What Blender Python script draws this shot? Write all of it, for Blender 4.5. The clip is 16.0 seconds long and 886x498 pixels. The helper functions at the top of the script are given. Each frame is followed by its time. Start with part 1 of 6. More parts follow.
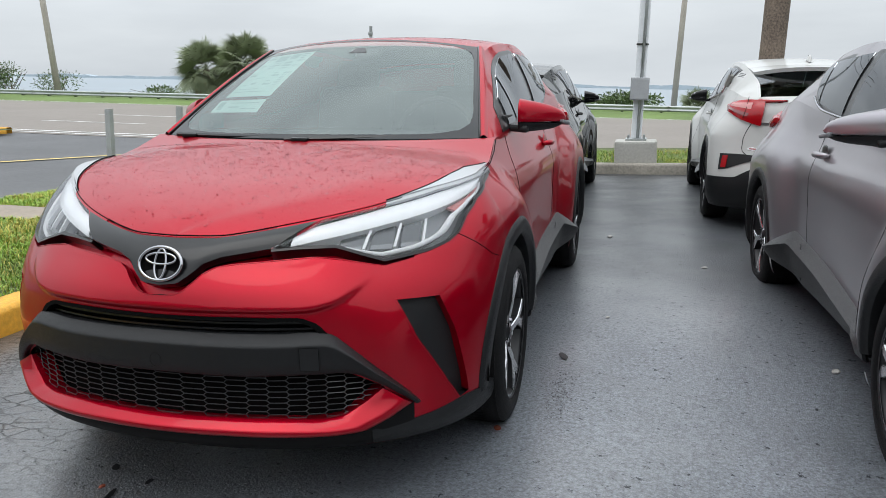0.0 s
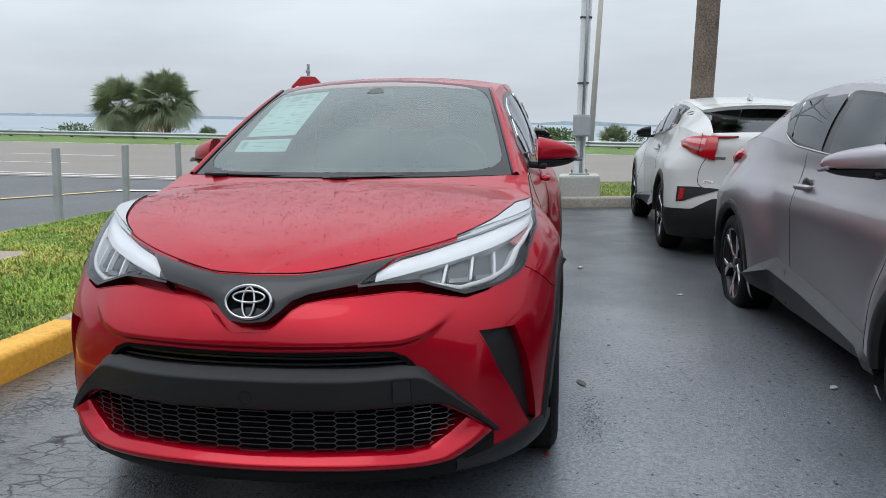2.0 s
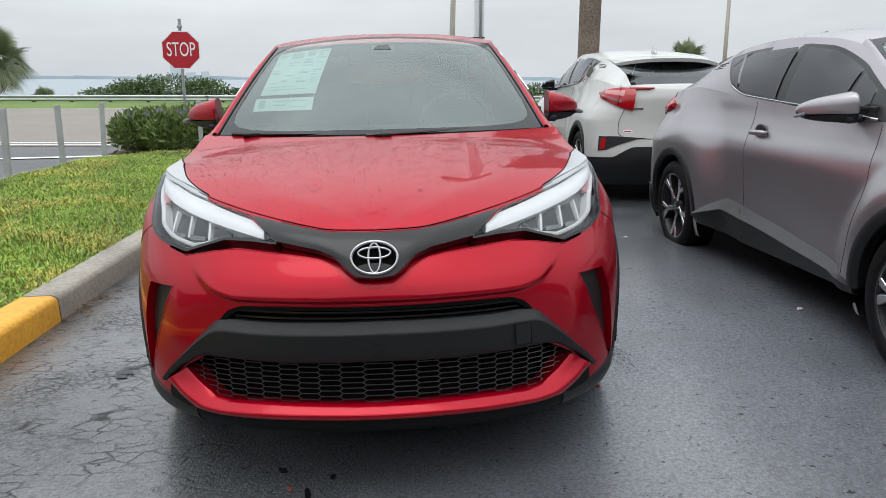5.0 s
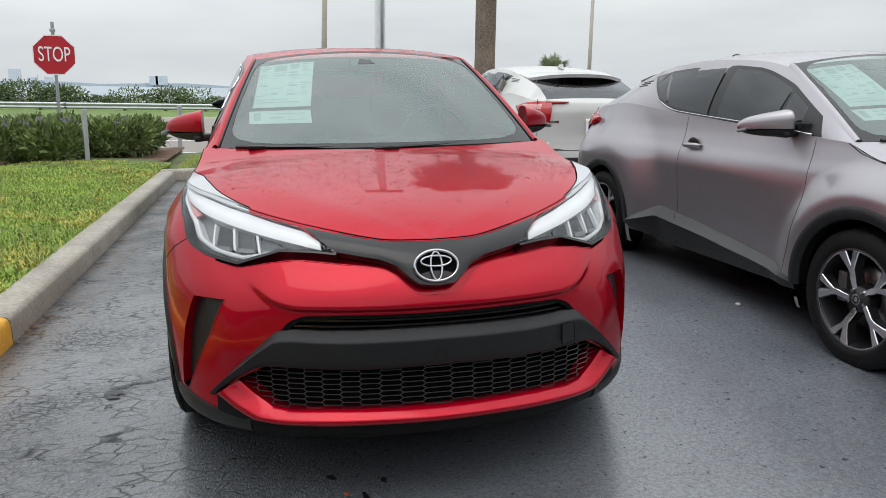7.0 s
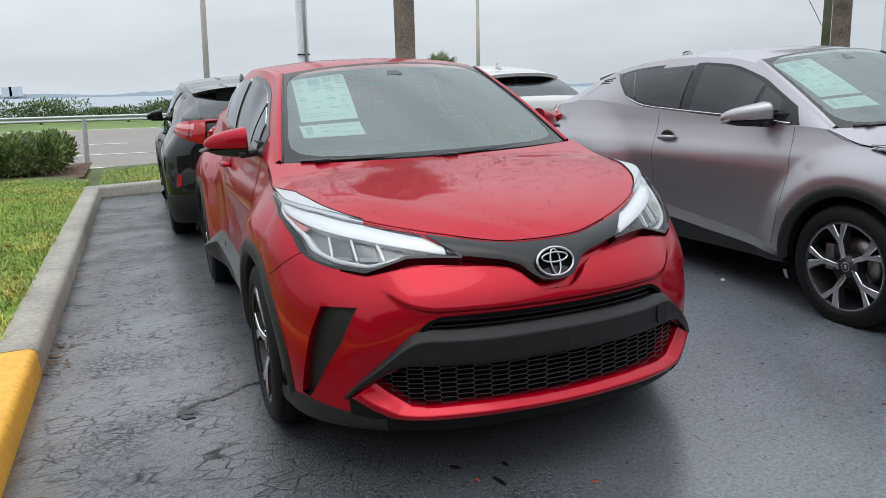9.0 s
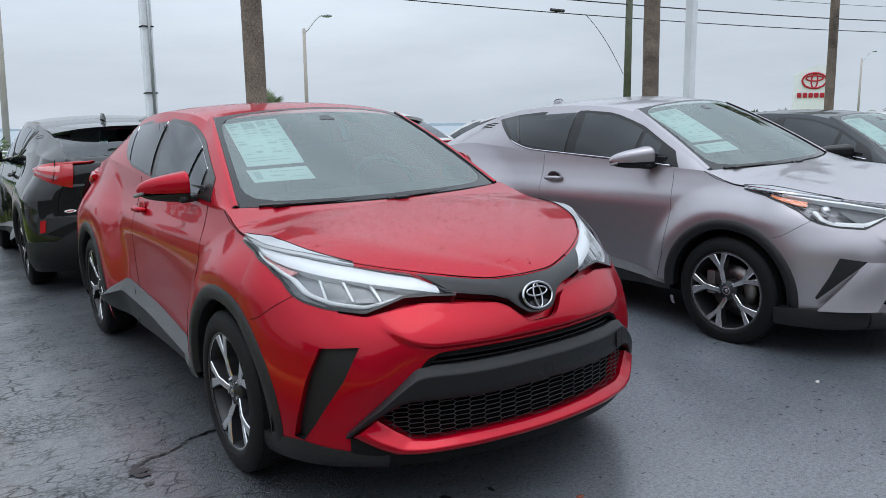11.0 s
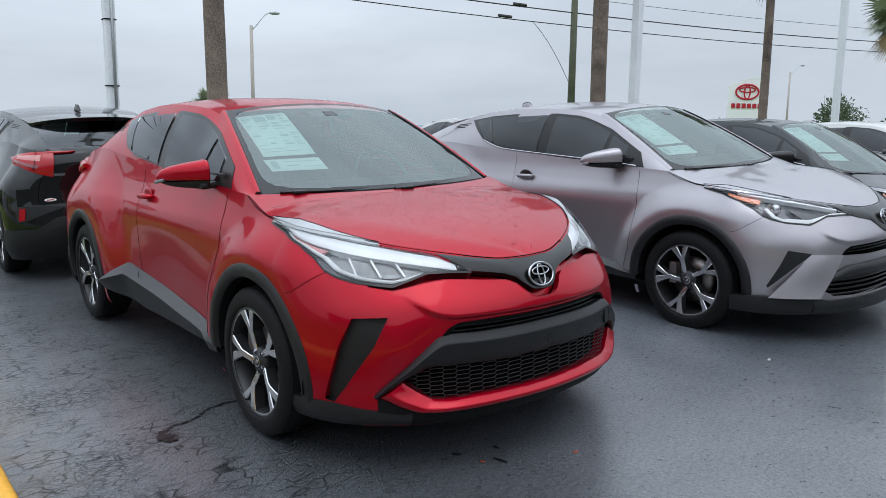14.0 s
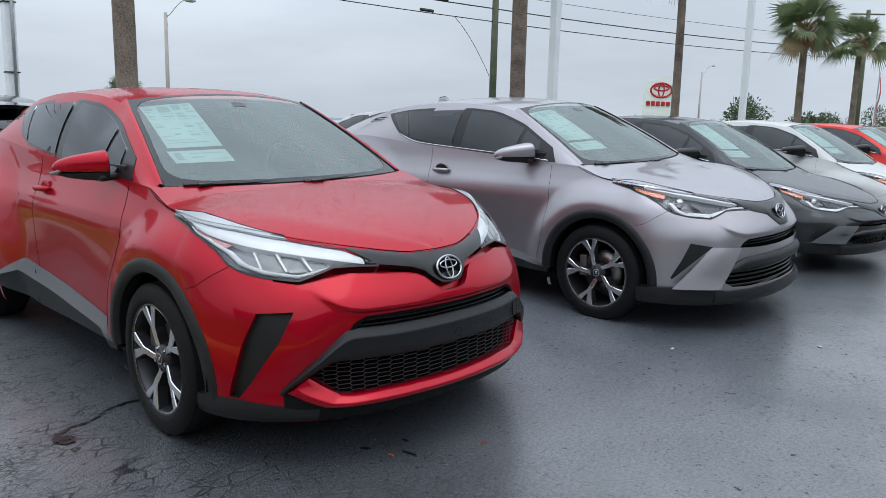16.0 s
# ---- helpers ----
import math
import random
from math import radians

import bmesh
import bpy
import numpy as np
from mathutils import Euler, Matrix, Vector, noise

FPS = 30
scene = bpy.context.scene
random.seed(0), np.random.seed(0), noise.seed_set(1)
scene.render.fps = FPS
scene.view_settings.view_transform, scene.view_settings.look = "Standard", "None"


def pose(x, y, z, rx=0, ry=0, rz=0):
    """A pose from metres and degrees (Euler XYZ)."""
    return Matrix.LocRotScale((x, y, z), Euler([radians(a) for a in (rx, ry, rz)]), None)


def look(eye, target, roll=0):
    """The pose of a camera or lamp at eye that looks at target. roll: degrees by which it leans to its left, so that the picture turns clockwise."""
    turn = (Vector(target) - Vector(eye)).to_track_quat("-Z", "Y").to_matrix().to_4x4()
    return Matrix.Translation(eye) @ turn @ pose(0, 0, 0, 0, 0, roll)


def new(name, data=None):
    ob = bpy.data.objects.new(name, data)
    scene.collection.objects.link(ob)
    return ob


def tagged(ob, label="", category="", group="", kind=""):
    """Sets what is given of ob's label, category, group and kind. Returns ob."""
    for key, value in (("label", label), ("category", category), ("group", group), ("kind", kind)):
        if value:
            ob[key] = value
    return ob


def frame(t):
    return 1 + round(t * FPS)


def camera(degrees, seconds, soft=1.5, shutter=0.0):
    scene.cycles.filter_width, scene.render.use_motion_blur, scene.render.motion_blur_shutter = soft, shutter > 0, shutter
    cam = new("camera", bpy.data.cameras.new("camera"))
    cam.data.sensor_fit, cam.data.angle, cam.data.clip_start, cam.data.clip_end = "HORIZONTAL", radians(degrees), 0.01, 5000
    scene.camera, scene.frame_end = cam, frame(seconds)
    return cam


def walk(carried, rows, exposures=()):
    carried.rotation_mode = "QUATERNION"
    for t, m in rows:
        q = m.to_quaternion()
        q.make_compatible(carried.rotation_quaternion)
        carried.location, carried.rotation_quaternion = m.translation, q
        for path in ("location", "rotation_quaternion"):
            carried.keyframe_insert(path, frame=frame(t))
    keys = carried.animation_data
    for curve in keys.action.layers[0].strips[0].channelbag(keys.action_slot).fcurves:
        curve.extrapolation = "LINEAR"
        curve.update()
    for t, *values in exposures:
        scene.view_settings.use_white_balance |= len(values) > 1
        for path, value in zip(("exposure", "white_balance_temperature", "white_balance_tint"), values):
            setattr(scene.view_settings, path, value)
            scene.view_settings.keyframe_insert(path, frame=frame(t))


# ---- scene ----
cam = camera(59.9, 16.0, soft=0.45)
PATH = [
    (0, (1.328, -2.752, 1.211), (0.831, -0.857, 0.81), -1.0),
    (0.5, (1.223, -2.848, 1.228), (0.731, -0.955, 0.811), -2.4),
    (1, (1.1, -2.924, 1.235), (0.671, -1.01, 0.844), -4.3),
    (1.5, (1.021, -2.954, 1.239), (0.679, -1.015, 0.887), -3.5),
    (2, (0.883, -2.937, 1.231), (0.589, -0.983, 0.916), -1.2),
    (2.5, (0.723, -2.925, 1.233), (0.426, -0.972, 0.92), 0.1),
    (3, (0.635, -2.939, 1.241), (0.381, -0.989, 0.88), 0.3),
    (3.5, (0.509, -3.001, 1.256), (0.386, -1.044, 0.862), -0.5),
    (4, (0.377, -3.075, 1.254), (0.358, -1.12, 0.832), -1.2),
    (4.5, (0.272, -3.089, 1.256), (0.297, -1.137, 0.822), -1.2),
    (4.7, (0.212, -3.084, 1.25), (0.255, -1.132, 0.816), -1.6),
    (6.8, (-0.391, -3.157, 1.294), (-0.011, -1.241, 0.861), -1.2),
    (7, (-0.462, -3.14, 1.29), (-0.046, -1.23, 0.871), -1.2),
    (7.5, (-0.684, -3.113, 1.302), (-0.191, -1.221, 0.884), -1.5),
    (8, (-0.881, -3.123, 1.316), (-0.31, -1.256, 0.883), -2.3),
    (8.2, (-0.97, -3.146, 1.336), (-0.362, -1.293, 0.895), -2.9),
    (10.3, (-1.6, -2.933, 1.397), (-0.696, -1.19, 1.019), -2.2),
    (10.5, (-1.682, -2.918, 1.413), (-0.699, -1.216, 1.038), -2.7),
    (11, (-1.807, -2.95, 1.43), (-0.699, -1.324, 1.069), -2.5),
    (11.5, (-1.895, -3.069, 1.415), (-0.765, -1.461, 1.046), -1.6),
    (12, (-2.011, -3.103, 1.42), (-0.839, -1.531, 1.031), -1.2),
    (12.5, (-2.161, -3.054, 1.425), (-0.921, -1.533, 1.037), -1.7),
    (13, (-2.239, -3.043, 1.425), (-1.004, -1.516, 1.045), -1.5),
    (13.5, (-2.244, -3.032, 1.416), (-1.022, -1.496, 1.036), -0.7),
    (14, (-2.252, -3.053, 1.425), (-1.019, -1.52, 1.064), -1.0),
    (14.5, (-2.237, -3.075, 1.423), (-0.979, -1.56, 1.074), -1.1),
    (15, (-2.224, -3.092, 1.417), (-0.932, -1.61, 1.048), -0.9),
    (15.5, (-2.224, -3.105, 1.416), (-0.897, -1.658, 1.038), -0.5),
    (16, (-2.203, -3.095, 1.422), (-0.825, -1.696, 1.044), -0.1),
]
walk(cam, [(t, look(eye, target, roll)) for t, eye, target, roll in PATH],
     [(0, 0, 6500, 10), (1, -.02, 6550, 10), (1.5, -.08, 6500, 10), (2, -.16, 6250, 10), (3, -.10, 6150, 10), (3.5, -.05, 6380, 10), (4.5, 0, 6550, 10), (7, 0, 6650, 10), (8.2, 0, 6600, 10), (10.3, -.10, 6050, 10), (16, -.10, 6050, 10)])

# ---- light ----
UP = Vector((0.038, 0.0, 1.0)).normalized()      # the lot leans a little against the horizon
world = bpy.data.worlds.new("sky")
scene.world = world
world.use_nodes = True
wn = world.node_tree
sky = wn.nodes.new("ShaderNodeTexSky")
sky.sky_type, sky.sun_disc = "NISHITA", False
sky.sun_elevation, sky.sun_rotation = radians(55), radians(160)
sky.air_density, sky.dust_density, sky.ozone_density = 1.0, 6.0, 1.0
CLOUD_TOP, CLOUD_LOW, CLOUD_GAIN, ZENITH = (0.83, 0.885, 0.925, 1), (0.64, 0.69, 0.735, 1), 1.0, 3.0   # an overcast sky is some three times as bright overhead


def build_sky():
    """A closed deck of cloud over a hazy sky."""
    n, k = wn.nodes, wn.links
    coord = n.new("ShaderNodeTexCoord")
    stretch = n.new("ShaderNodeMapping")
    stretch.inputs["Scale"].default_value = (1.0, 1.0, 4.5)
    k.new(coord.outputs["Generated"], stretch.inputs["Vector"])
    cloud = n.new("ShaderNodeTexNoise")
    cloud.inputs["Scale"].default_value, cloud.inputs["Detail"].default_value = 1.8, 6
    cloud.inputs["Roughness"].default_value = .52
    k.new(stretch.outputs[0], cloud.inputs["Vector"])
    ramp = n.new("ShaderNodeValToRGB")
    ramp.color_ramp.elements[0].position, ramp.color_ramp.elements[0].color = .36, CLOUD_LOW
    ramp.color_ramp.elements[1].position, ramp.color_ramp.elements[1].color = .68, CLOUD_TOP
    k.new(cloud.outputs["Fac"], ramp.inputs[0])
    back, deck, mix, out = n["Background"], n.new("ShaderNodeBackground"), n.new("ShaderNodeMixShader"), n["World Output"]
    k.new(sky.outputs[0], back.inputs["Color"])
    back.inputs["Strength"].default_value = .10
    parts, rise = n.new("ShaderNodeSeparateXYZ"), n.new("ShaderNodeMapRange")
    k.new(coord.outputs["Generated"], parts.inputs[0])
    k.new(parts.outputs["Z"], rise.inputs["Value"])
    rise.inputs["From Min"].default_value, rise.inputs["From Max"].default_value = .08, 1
    rise.inputs["To Min"].default_value, rise.inputs["To Max"].default_value = 1, ZENITH
    lit = n.new("ShaderNodeVectorMath")
    lit.operation = "SCALE"
    k.new(ramp.outputs[0], lit.inputs[0])
    k.new(rise.outputs[0], lit.inputs["Scale"])
    k.new(lit.outputs[0], deck.inputs["Color"])
    deck.inputs["Strength"].default_value = CLOUD_GAIN
    mix.inputs[0].default_value = .92
    k.new(back.outputs[0], mix.inputs[1])
    k.new(deck.outputs[0], mix.inputs[2])
    k.new(mix.outputs[0], out.inputs["Surface"])


build_sky()
sun = new("sun", bpy.data.lights.new("sun", "SUN"))
sun.data.energy, sun.data.angle, sun.data.color = 0.7, radians(40), (1.0, .97, .93)
sun.matrix_world = look((0, 0, 30), (6, 9, 0))


# ---- materials ----
def material(name, colour, rough=.5, metal=0.0, coat=0.0, vary=.12, scale=8.0, relief=0.0, relief_scale=60.0, spec=.5, coat_rough=.03):
    """A surface of one kind of stuff, its colour and gloss uneven at two sizes."""
    m = bpy.data.materials.new(name)
    m.use_nodes = True
    n, k, p = m.node_tree.nodes, m.node_tree.links, m.node_tree.nodes["Principled BSDF"]
    p.inputs["Roughness"].default_value, p.inputs["Metallic"].default_value = rough, metal
    p.inputs["Coat Weight"].default_value, p.inputs["Coat Roughness"].default_value = coat, coat_rough
    p.inputs["Specular IOR Level"].default_value = spec
    place = n.new("ShaderNodeTexCoord")
    big, small = n.new("ShaderNodeTexNoise"), n.new("ShaderNodeTexNoise")
    big.inputs["Scale"].default_value, big.inputs["Detail"].default_value = scale * .2, 4
    small.inputs["Scale"].default_value, small.inputs["Detail"].default_value = scale * 4, 5
    add = n.new("ShaderNodeMath")
    add.operation = "ADD"
    for t, s in ((big, 0), (small, 1)):
        k.new(place.outputs["Object"], t.inputs["Vector"])
        k.new(t.outputs["Fac"], add.inputs[s])
    ramp = n.new("ShaderNodeMapRange")
    ramp.inputs["From Min"].default_value, ramp.inputs["From Max"].default_value = .7, 1.3
    ramp.inputs["To Min"].default_value, ramp.inputs["To Max"].default_value = 1 - vary, 1 + vary
    k.new(add.outputs[0], ramp.inputs["Value"])
    tint = n.new("ShaderNodeVectorMath")
    tint.operation = "SCALE"
    tint.inputs[0].default_value = colour[:3]
    k.new(ramp.outputs[0], tint.inputs["Scale"])
    k.new(tint.outputs[0], p.inputs["Base Color"])
    if relief:
        grain, b = n.new("ShaderNodeTexNoise"), n.new("ShaderNodeBump")
        grain.inputs["Scale"].default_value, grain.inputs["Detail"].default_value = relief_scale, 4
        k.new(place.outputs["Object"], grain.inputs["Vector"])
        k.new(grain.outputs["Fac"], b.inputs["Height"])
        b.inputs["Strength"].default_value, b.inputs["Distance"].default_value = relief, .01
        k.new(b.outputs[0], p.inputs["Normal"])
    return m


def car_paint(name, colour, metal, flake=.06, coat=.64):
    """Clear-coated paint with fine metal flake."""
    m = material(name, colour, rough=.34, metal=metal, coat=coat, vary=.02, scale=3, coat_rough=.008, spec=.0)
    n, k, p = m.node_tree.nodes, m.node_tree.links, m.node_tree.nodes["Principled BSDF"]
    fl, mix, place = n.new("ShaderNodeTexVoronoi"), n.new("ShaderNodeBump"), n.new("ShaderNodeTexCoord")
    fl.inputs["Scale"].default_value = 900
    k.new(place.outputs["Object"], fl.inputs["Vector"])
    k.new(fl.outputs["Distance"], mix.inputs["Height"])
    mix.inputs["Strength"].default_value, mix.inputs["Distance"].default_value = flake, .001
    k.new(mix.outputs[0], p.inputs["Normal"])
    return m


def pane_material(name, tint, clear, ior=1.5, sheen=(.95, .97, 1)):
    """Window glass: a tinted view through it, and the sky mirrored on it."""
    m = bpy.data.materials.new(name)
    m.use_nodes = True
    n, k = m.node_tree.nodes, m.node_tree.links
    n.remove(n["Principled BSDF"])
    see, shine, edge, mix = n.new("ShaderNodeBsdfTransparent"), n.new("ShaderNodeBsdfGlossy"), n.new("ShaderNodeFresnel"), n.new("ShaderNodeMixShader")
    see.inputs["Color"].default_value = (tint[0] * clear, tint[1] * clear, tint[2] * clear, 1)
    shine.inputs["Roughness"].default_value, shine.inputs["Color"].default_value = .015, (*sheen, 1)
    edge.inputs["IOR"].default_value = ior
    k.new(edge.outputs[0], mix.inputs[0])
    k.new(see.outputs[0], mix.inputs[1])
    k.new(shine.outputs[0], mix.inputs[2])
    k.new(mix.outputs[0], n["Material Output"].inputs["Surface"])
    return m


RED = car_paint("red_paint", (.37, .0003, .0120), .60, coat=.57)
SILVER = car_paint("grey_violet_paint", (.335, .315, .334), .75)
WHITE = car_paint("white_paint", (.50, .50, .485), .0, 0)
BLACK = car_paint("black_paint", (.005, .0055, .006), .1, coat=1.0)
CHARCOAL = car_paint("charcoal_paint", (.035, .037, .040), .6)
CORAL = car_paint("bright_red_paint", (.50, .02, .015), .2)
PLASTIC = material("dark_plastic", (.0075, .008, .009), .42, spec=.36, vary=.15, scale=30, relief=.25, relief_scale=900)
# paler copy for the sill's upper facet: sky sheen put into the colour
SILL_SHEEN = material("sill_sheen_plastic", (.026, .027, .029), .36, spec=.6, vary=.15, scale=30, relief=.25, relief_scale=900)
PIANO = material("gloss_black", (.005, .005, .0055), .30, coat=.25, vary=.1, spec=.3)
GRILLE_BLACK = material("satin_black_grille", (.036, .037, .040), .28, spec=.7, vary=.1)
# chin plastic darkened so its colour gives the shade under the lip
CHIN = material("chin_shade_black", (.005, .005, .0055), .6, spec=.15, vary=.2, scale=25)
INNER = material("inner_black", (.004, .004, .004), .9, spec=.05)
RUBBER = material("tyre_rubber", (.006, .006, .0065), .65, spec=.18, vary=.25, scale=20, relief=.3, relief_scale=300)
ALLOY = material("machined_alloy", (.66, .66, .67), .26, metal=1.0, vary=.06, scale=40)
DARK_ALLOY = material("dark_alloy", (.02, .02, .022), .4, metal=.3)
CHROME = material("chrome", (.42, .42, .44), .09, metal=1.0, vary=.03)
STEEL = material("brake_steel", (.28, .26, .25), .4, metal=1.0, vary=.25, scale=40)
LENS = pane_material("lamp_lens", (1, 1, 1), .96, 1.45)
LAMP_WHITE = material("lamp_white", (.90, .91, .92), .25, metal=.0, coat=.5, vary=.02)
LAMP_GREY = material("lamp_grey", (.20, .21, .22), .30, metal=.25, vary=.1, scale=30)
LAMP_BAR = material("lamp_light_guide", (.74, .755, .77), .28, coat=.4, vary=.05, scale=40)
LAMP_CAP = material("lamp_cap_grey", (.36, .37, .385), .30, coat=.4, vary=.06, scale=40)
LAMP_PINK = material("pale_tail_lens", (.55, .22, .21), .15, coat=.8, vary=.15, scale=60)
LAMP_MID = material("lamp_reflector", (.09, .095, .10), .18, metal=.6, vary=.15, scale=60)
LAMP_DARK = material("lamp_dark", (.11, .11, .12), .25, metal=.6)
AMBER = material("amber_lens", (.75, .16, .02), .2, coat=.6)
TAIL_RED = material("tail_red", (.33, .004, .008), .15, coat=.45, spec=.3, vary=.1, scale=30)
TAIL_DARK = material("tail_dark_red", (.16, .004, .006), .12, coat=1.0, vary=.1, scale=30)
SHIELD = pane_material("windscreen_glass", (.93, 1.0, .97), .62, 2.2, (.88, .97, .945))
TINT = pane_material("tinted_glass", (.9, .95, 1.0), .10, 1.62)
PAPER = material("pale_paper", (.62, .80, .78), .6, vary=.05)
PAPER_INK = material("paper_ink", (.38, .55, .56), .6)
TRIM = material("cabin_trim", (.013, .013, .014), .7, vary=.2)
SEAT = material("seat_cloth", (.010, .010, .011), .85, vary=.2, scale=40)
DROP = pane_material("water_drop", (1, 1, 1), .84, 1.33)
FRIT = material("black_glass_print", (.004, .004, .0045), .04, spec=.45, vary=.05)
REAR_GLASS = pane_material("rear_window_glass", (.9, .95, 1.0), .42, 1.5)
WHEEL_EDGE = material("satin_rim_edge", (.10, .10, .105), .35, metal=.6)


# ---- mesh helpers ----
def link_mesh(name, verts, faces, mat, parent=None, label="", smooth=True):
    me = bpy.data.meshes.new(name)
    me.from_pydata([tuple(map(float, v)) for v in verts], [], [tuple(map(int, f)) for f in faces])
    if smooth:
        me.polygons.foreach_set("use_smooth", [True] * len(me.polygons))
    for one in (mat if isinstance(mat, (list, tuple)) else [mat]):
        me.materials.append(one)
    me.update()
    ob = new(name, me)
    ob.parent = parent
    return tagged(ob, label)


def part(name, bm, mat, parent=None, label="", smooth=False):
    """Links a bmesh as one mesh object under a thing or a part."""
    bmesh.ops.recalc_face_normals(bm, faces=bm.faces)
    me = bpy.data.meshes.new(name)
    bm.to_mesh(me)
    bm.free()
    me.materials.append(mat)
    if smooth:
        me.polygons.foreach_set("use_smooth", [True] * len(me.polygons))
    ob = new(name, me)
    ob.parent = parent
    return tagged(ob, label)


def thing(name, label, category, group="", kind=""):
    return tagged(new(name), label, category, group, kind)


def grid_faces(n, m, flip=False, start=0):
    """Quads over n rows of m points."""
    q = [(start + i * m + j, start + i * m + j + 1, start + (i + 1) * m + j + 1, start + (i + 1) * m + j) for i in range(n - 1) for j in range(m - 1)]
    return [f[::-1] for f in q] if flip else q


def sheet(name, pts, mat, parent, label="", thick=0.0, flip=False, inward=None):
    """A surface through an n x m array of places; thick: its rim is turned in by so much along inward."""
    pts = np.asarray(pts, float)
    n, m = pts.shape[:2]
    verts, faces = list(pts.reshape(-1, 3)), grid_faces(n, m, flip)
    if thick:
        ring = [(0, j) for j in range(m)] + [(i, m - 1) for i in range(1, n)] + [(n - 1, j) for j in range(m - 2, -1, -1)] + [(i, 0) for i in range(n - 2, 0, -1)]
        base = len(verts)
        for i, j in ring:
            verts += [pts[i, j], pts[i, j] + np.asarray(inward[i, j] if np.ndim(inward) == 3 else inward) * thick]
        k = len(ring)
        for a in range(k):
            b = (a + 1) % k
            f = (base + 2 * a, base + 2 * a + 1, base + 2 * b + 1, base + 2 * b)
            faces.append(f if flip else f[::-1])
    return link_mesh(name, verts, faces, mat, parent, label)


def box(bm, size, at=(0, 0, 0), turn=None, bevel=0.0, taper=1.0):
    made = bmesh.ops.create_cube(bm, size=1)["verts"]
    for v in made:
        v.co = Vector((v.co.x * size[0] * (taper if v.co.z > 0 else 1), v.co.y * size[1] * (taper if v.co.z > 0 else 1), v.co.z * size[2]))
    if bevel:
        edges = list({e for v in made for e in v.link_edges})
        made = list({v for f in bmesh.ops.bevel(bm, geom=edges, offset=bevel, segments=2, affect="EDGES", profile=.6)["faces"] for v in f.verts} | {v for v in made if v.is_valid})
    m = Matrix.Translation(at) @ (turn.to_4x4() if turn else Matrix())
    bmesh.ops.transform(bm, matrix=m, verts=made)


def tube(bm, path, radii, sides=10, cap=True):
    """A round bar along a path of places."""
    path = [Vector(p) for p in path]
    radii = radii if hasattr(radii, "__len__") else [radii] * len(path)
    rings = []
    for i, p in enumerate(path):
        d = (path[min(i + 1, len(path) - 1)] - path[max(i - 1, 0)]).normalized()
        side = (d.orthogonal() if i == 0 else side - d * side.dot(d)).normalized()
        up = d.cross(side)
        rings.append([bm.verts.new(p + (side * math.cos(a) + up * math.sin(a)) * radii[i]) for a in (2 * math.pi * j / sides for j in range(sides))])
    for a, b in zip(rings, rings[1:]):
        for j in range(sides):
            bm.faces.new((a[j], a[(j + 1) % sides], b[(j + 1) % sides], b[j]))
    if cap:
        bm.faces.new(rings[0][::-1])
        bm.faces.new(rings[-1])


def lathe(bm, profile, sides=48, closed=False):
    """Turns a profile of (radius, x) about the x axis."""
    rings = [[bm.verts.new((x, r * math.cos(2 * math.pi * j / sides), r * math.sin(2 * math.pi * j / sides))) for j in range(sides)] for r, x in profile]
    pairs = list(zip(rings, rings[1:])) + ([(rings[-1], rings[0])] if closed else [])
    for a, b in pairs:
        for j in range(sides):
            bm.faces.new((a[j], a[(j + 1) % sides], b[(j + 1) % sides], b[j]))


# ---- the crossover car's skin ----
def curve(xs, ys):
    """A smooth curve through (xs, ys) that does not overshoot."""
    xs, ys = np.array(xs, float), np.array(ys, float)
    h, d = np.diff(xs), np.diff(ys) / np.diff(xs)
    m = np.zeros(len(xs))
    m[0], m[-1] = d[0], d[-1]
    for i in range(1, len(xs) - 1):
        m[i] = 0 if d[i - 1] * d[i] <= 0 else 2 * d[i - 1] * d[i] / (d[i - 1] + d[i])

    def at(x):
        x = np.clip(np.asarray(x, float), xs[0], xs[-1])
        i = np.clip(np.searchsorted(xs, x) - 1, 0, len(xs) - 2)
        t = (x - xs[i]) / h[i]
        return ((1 + 2 * t) * (1 - t) ** 2 * ys[i] + t * (1 - t) ** 2 * h[i] * m[i]
                + t * t * (3 - 2 * t) * ys[i + 1] + t * t * (t - 1) * h[i] * m[i + 1])
    return at


def bump(x, w):
    return np.exp(-(np.asarray(x, float) / w) ** 2)


FRONT_Y, REAR_Y, BASE = -0.20, 2.95, 2.64
# nose: reach ahead of FRONT_Y, squareness, and the flanks' half width, by height
REACH = curve([.16, .20, .24, .28, .34, .50, .58, .66, .74, .80, .85, .90, .95, 1.0], [.58, .67, .715, .725, .715, .718, .716, .706, .672, .62, .55, .44, .30, .12])
SQUARE = curve([.2, .6, .82, 1.0], [2.3, 2.2, 1.85, 2.1])
FLANK = curve([.16, .22, .30, .40, .55, .70, .80, .88, .96, 1.04, 1.12, 1.25], [.77, .80, .815, .825, .83, .825, .82, .805, .775, .75, .735, .71])
TAIL = curve([.16, .24, .32, .45, .60, .70, .80, .92, 1.0, 1.08, 1.2], [.36, .44, .48, .50, .48, .46, .45, .455, .46, .44, .33])
TOP_FRONT = curve([0, 10, 16, 23, 30.5, 40, 55, 75, 90], [.817, .819, .829, .845, .862, .884, .919, .945, .957])
TOP_SIDE = curve([-.2, 0, .12, .26, .45, .8, 1.3, 1.8, 2.2, 2.6, 2.95], [.957, .972, 1.0, 1.045, 1.055, 1.075, 1.10, 1.13, 1.165, 1.19, 1.16])
TOP_REAR = curve([0, 45, 90], [1.10, 1.115, 1.16])


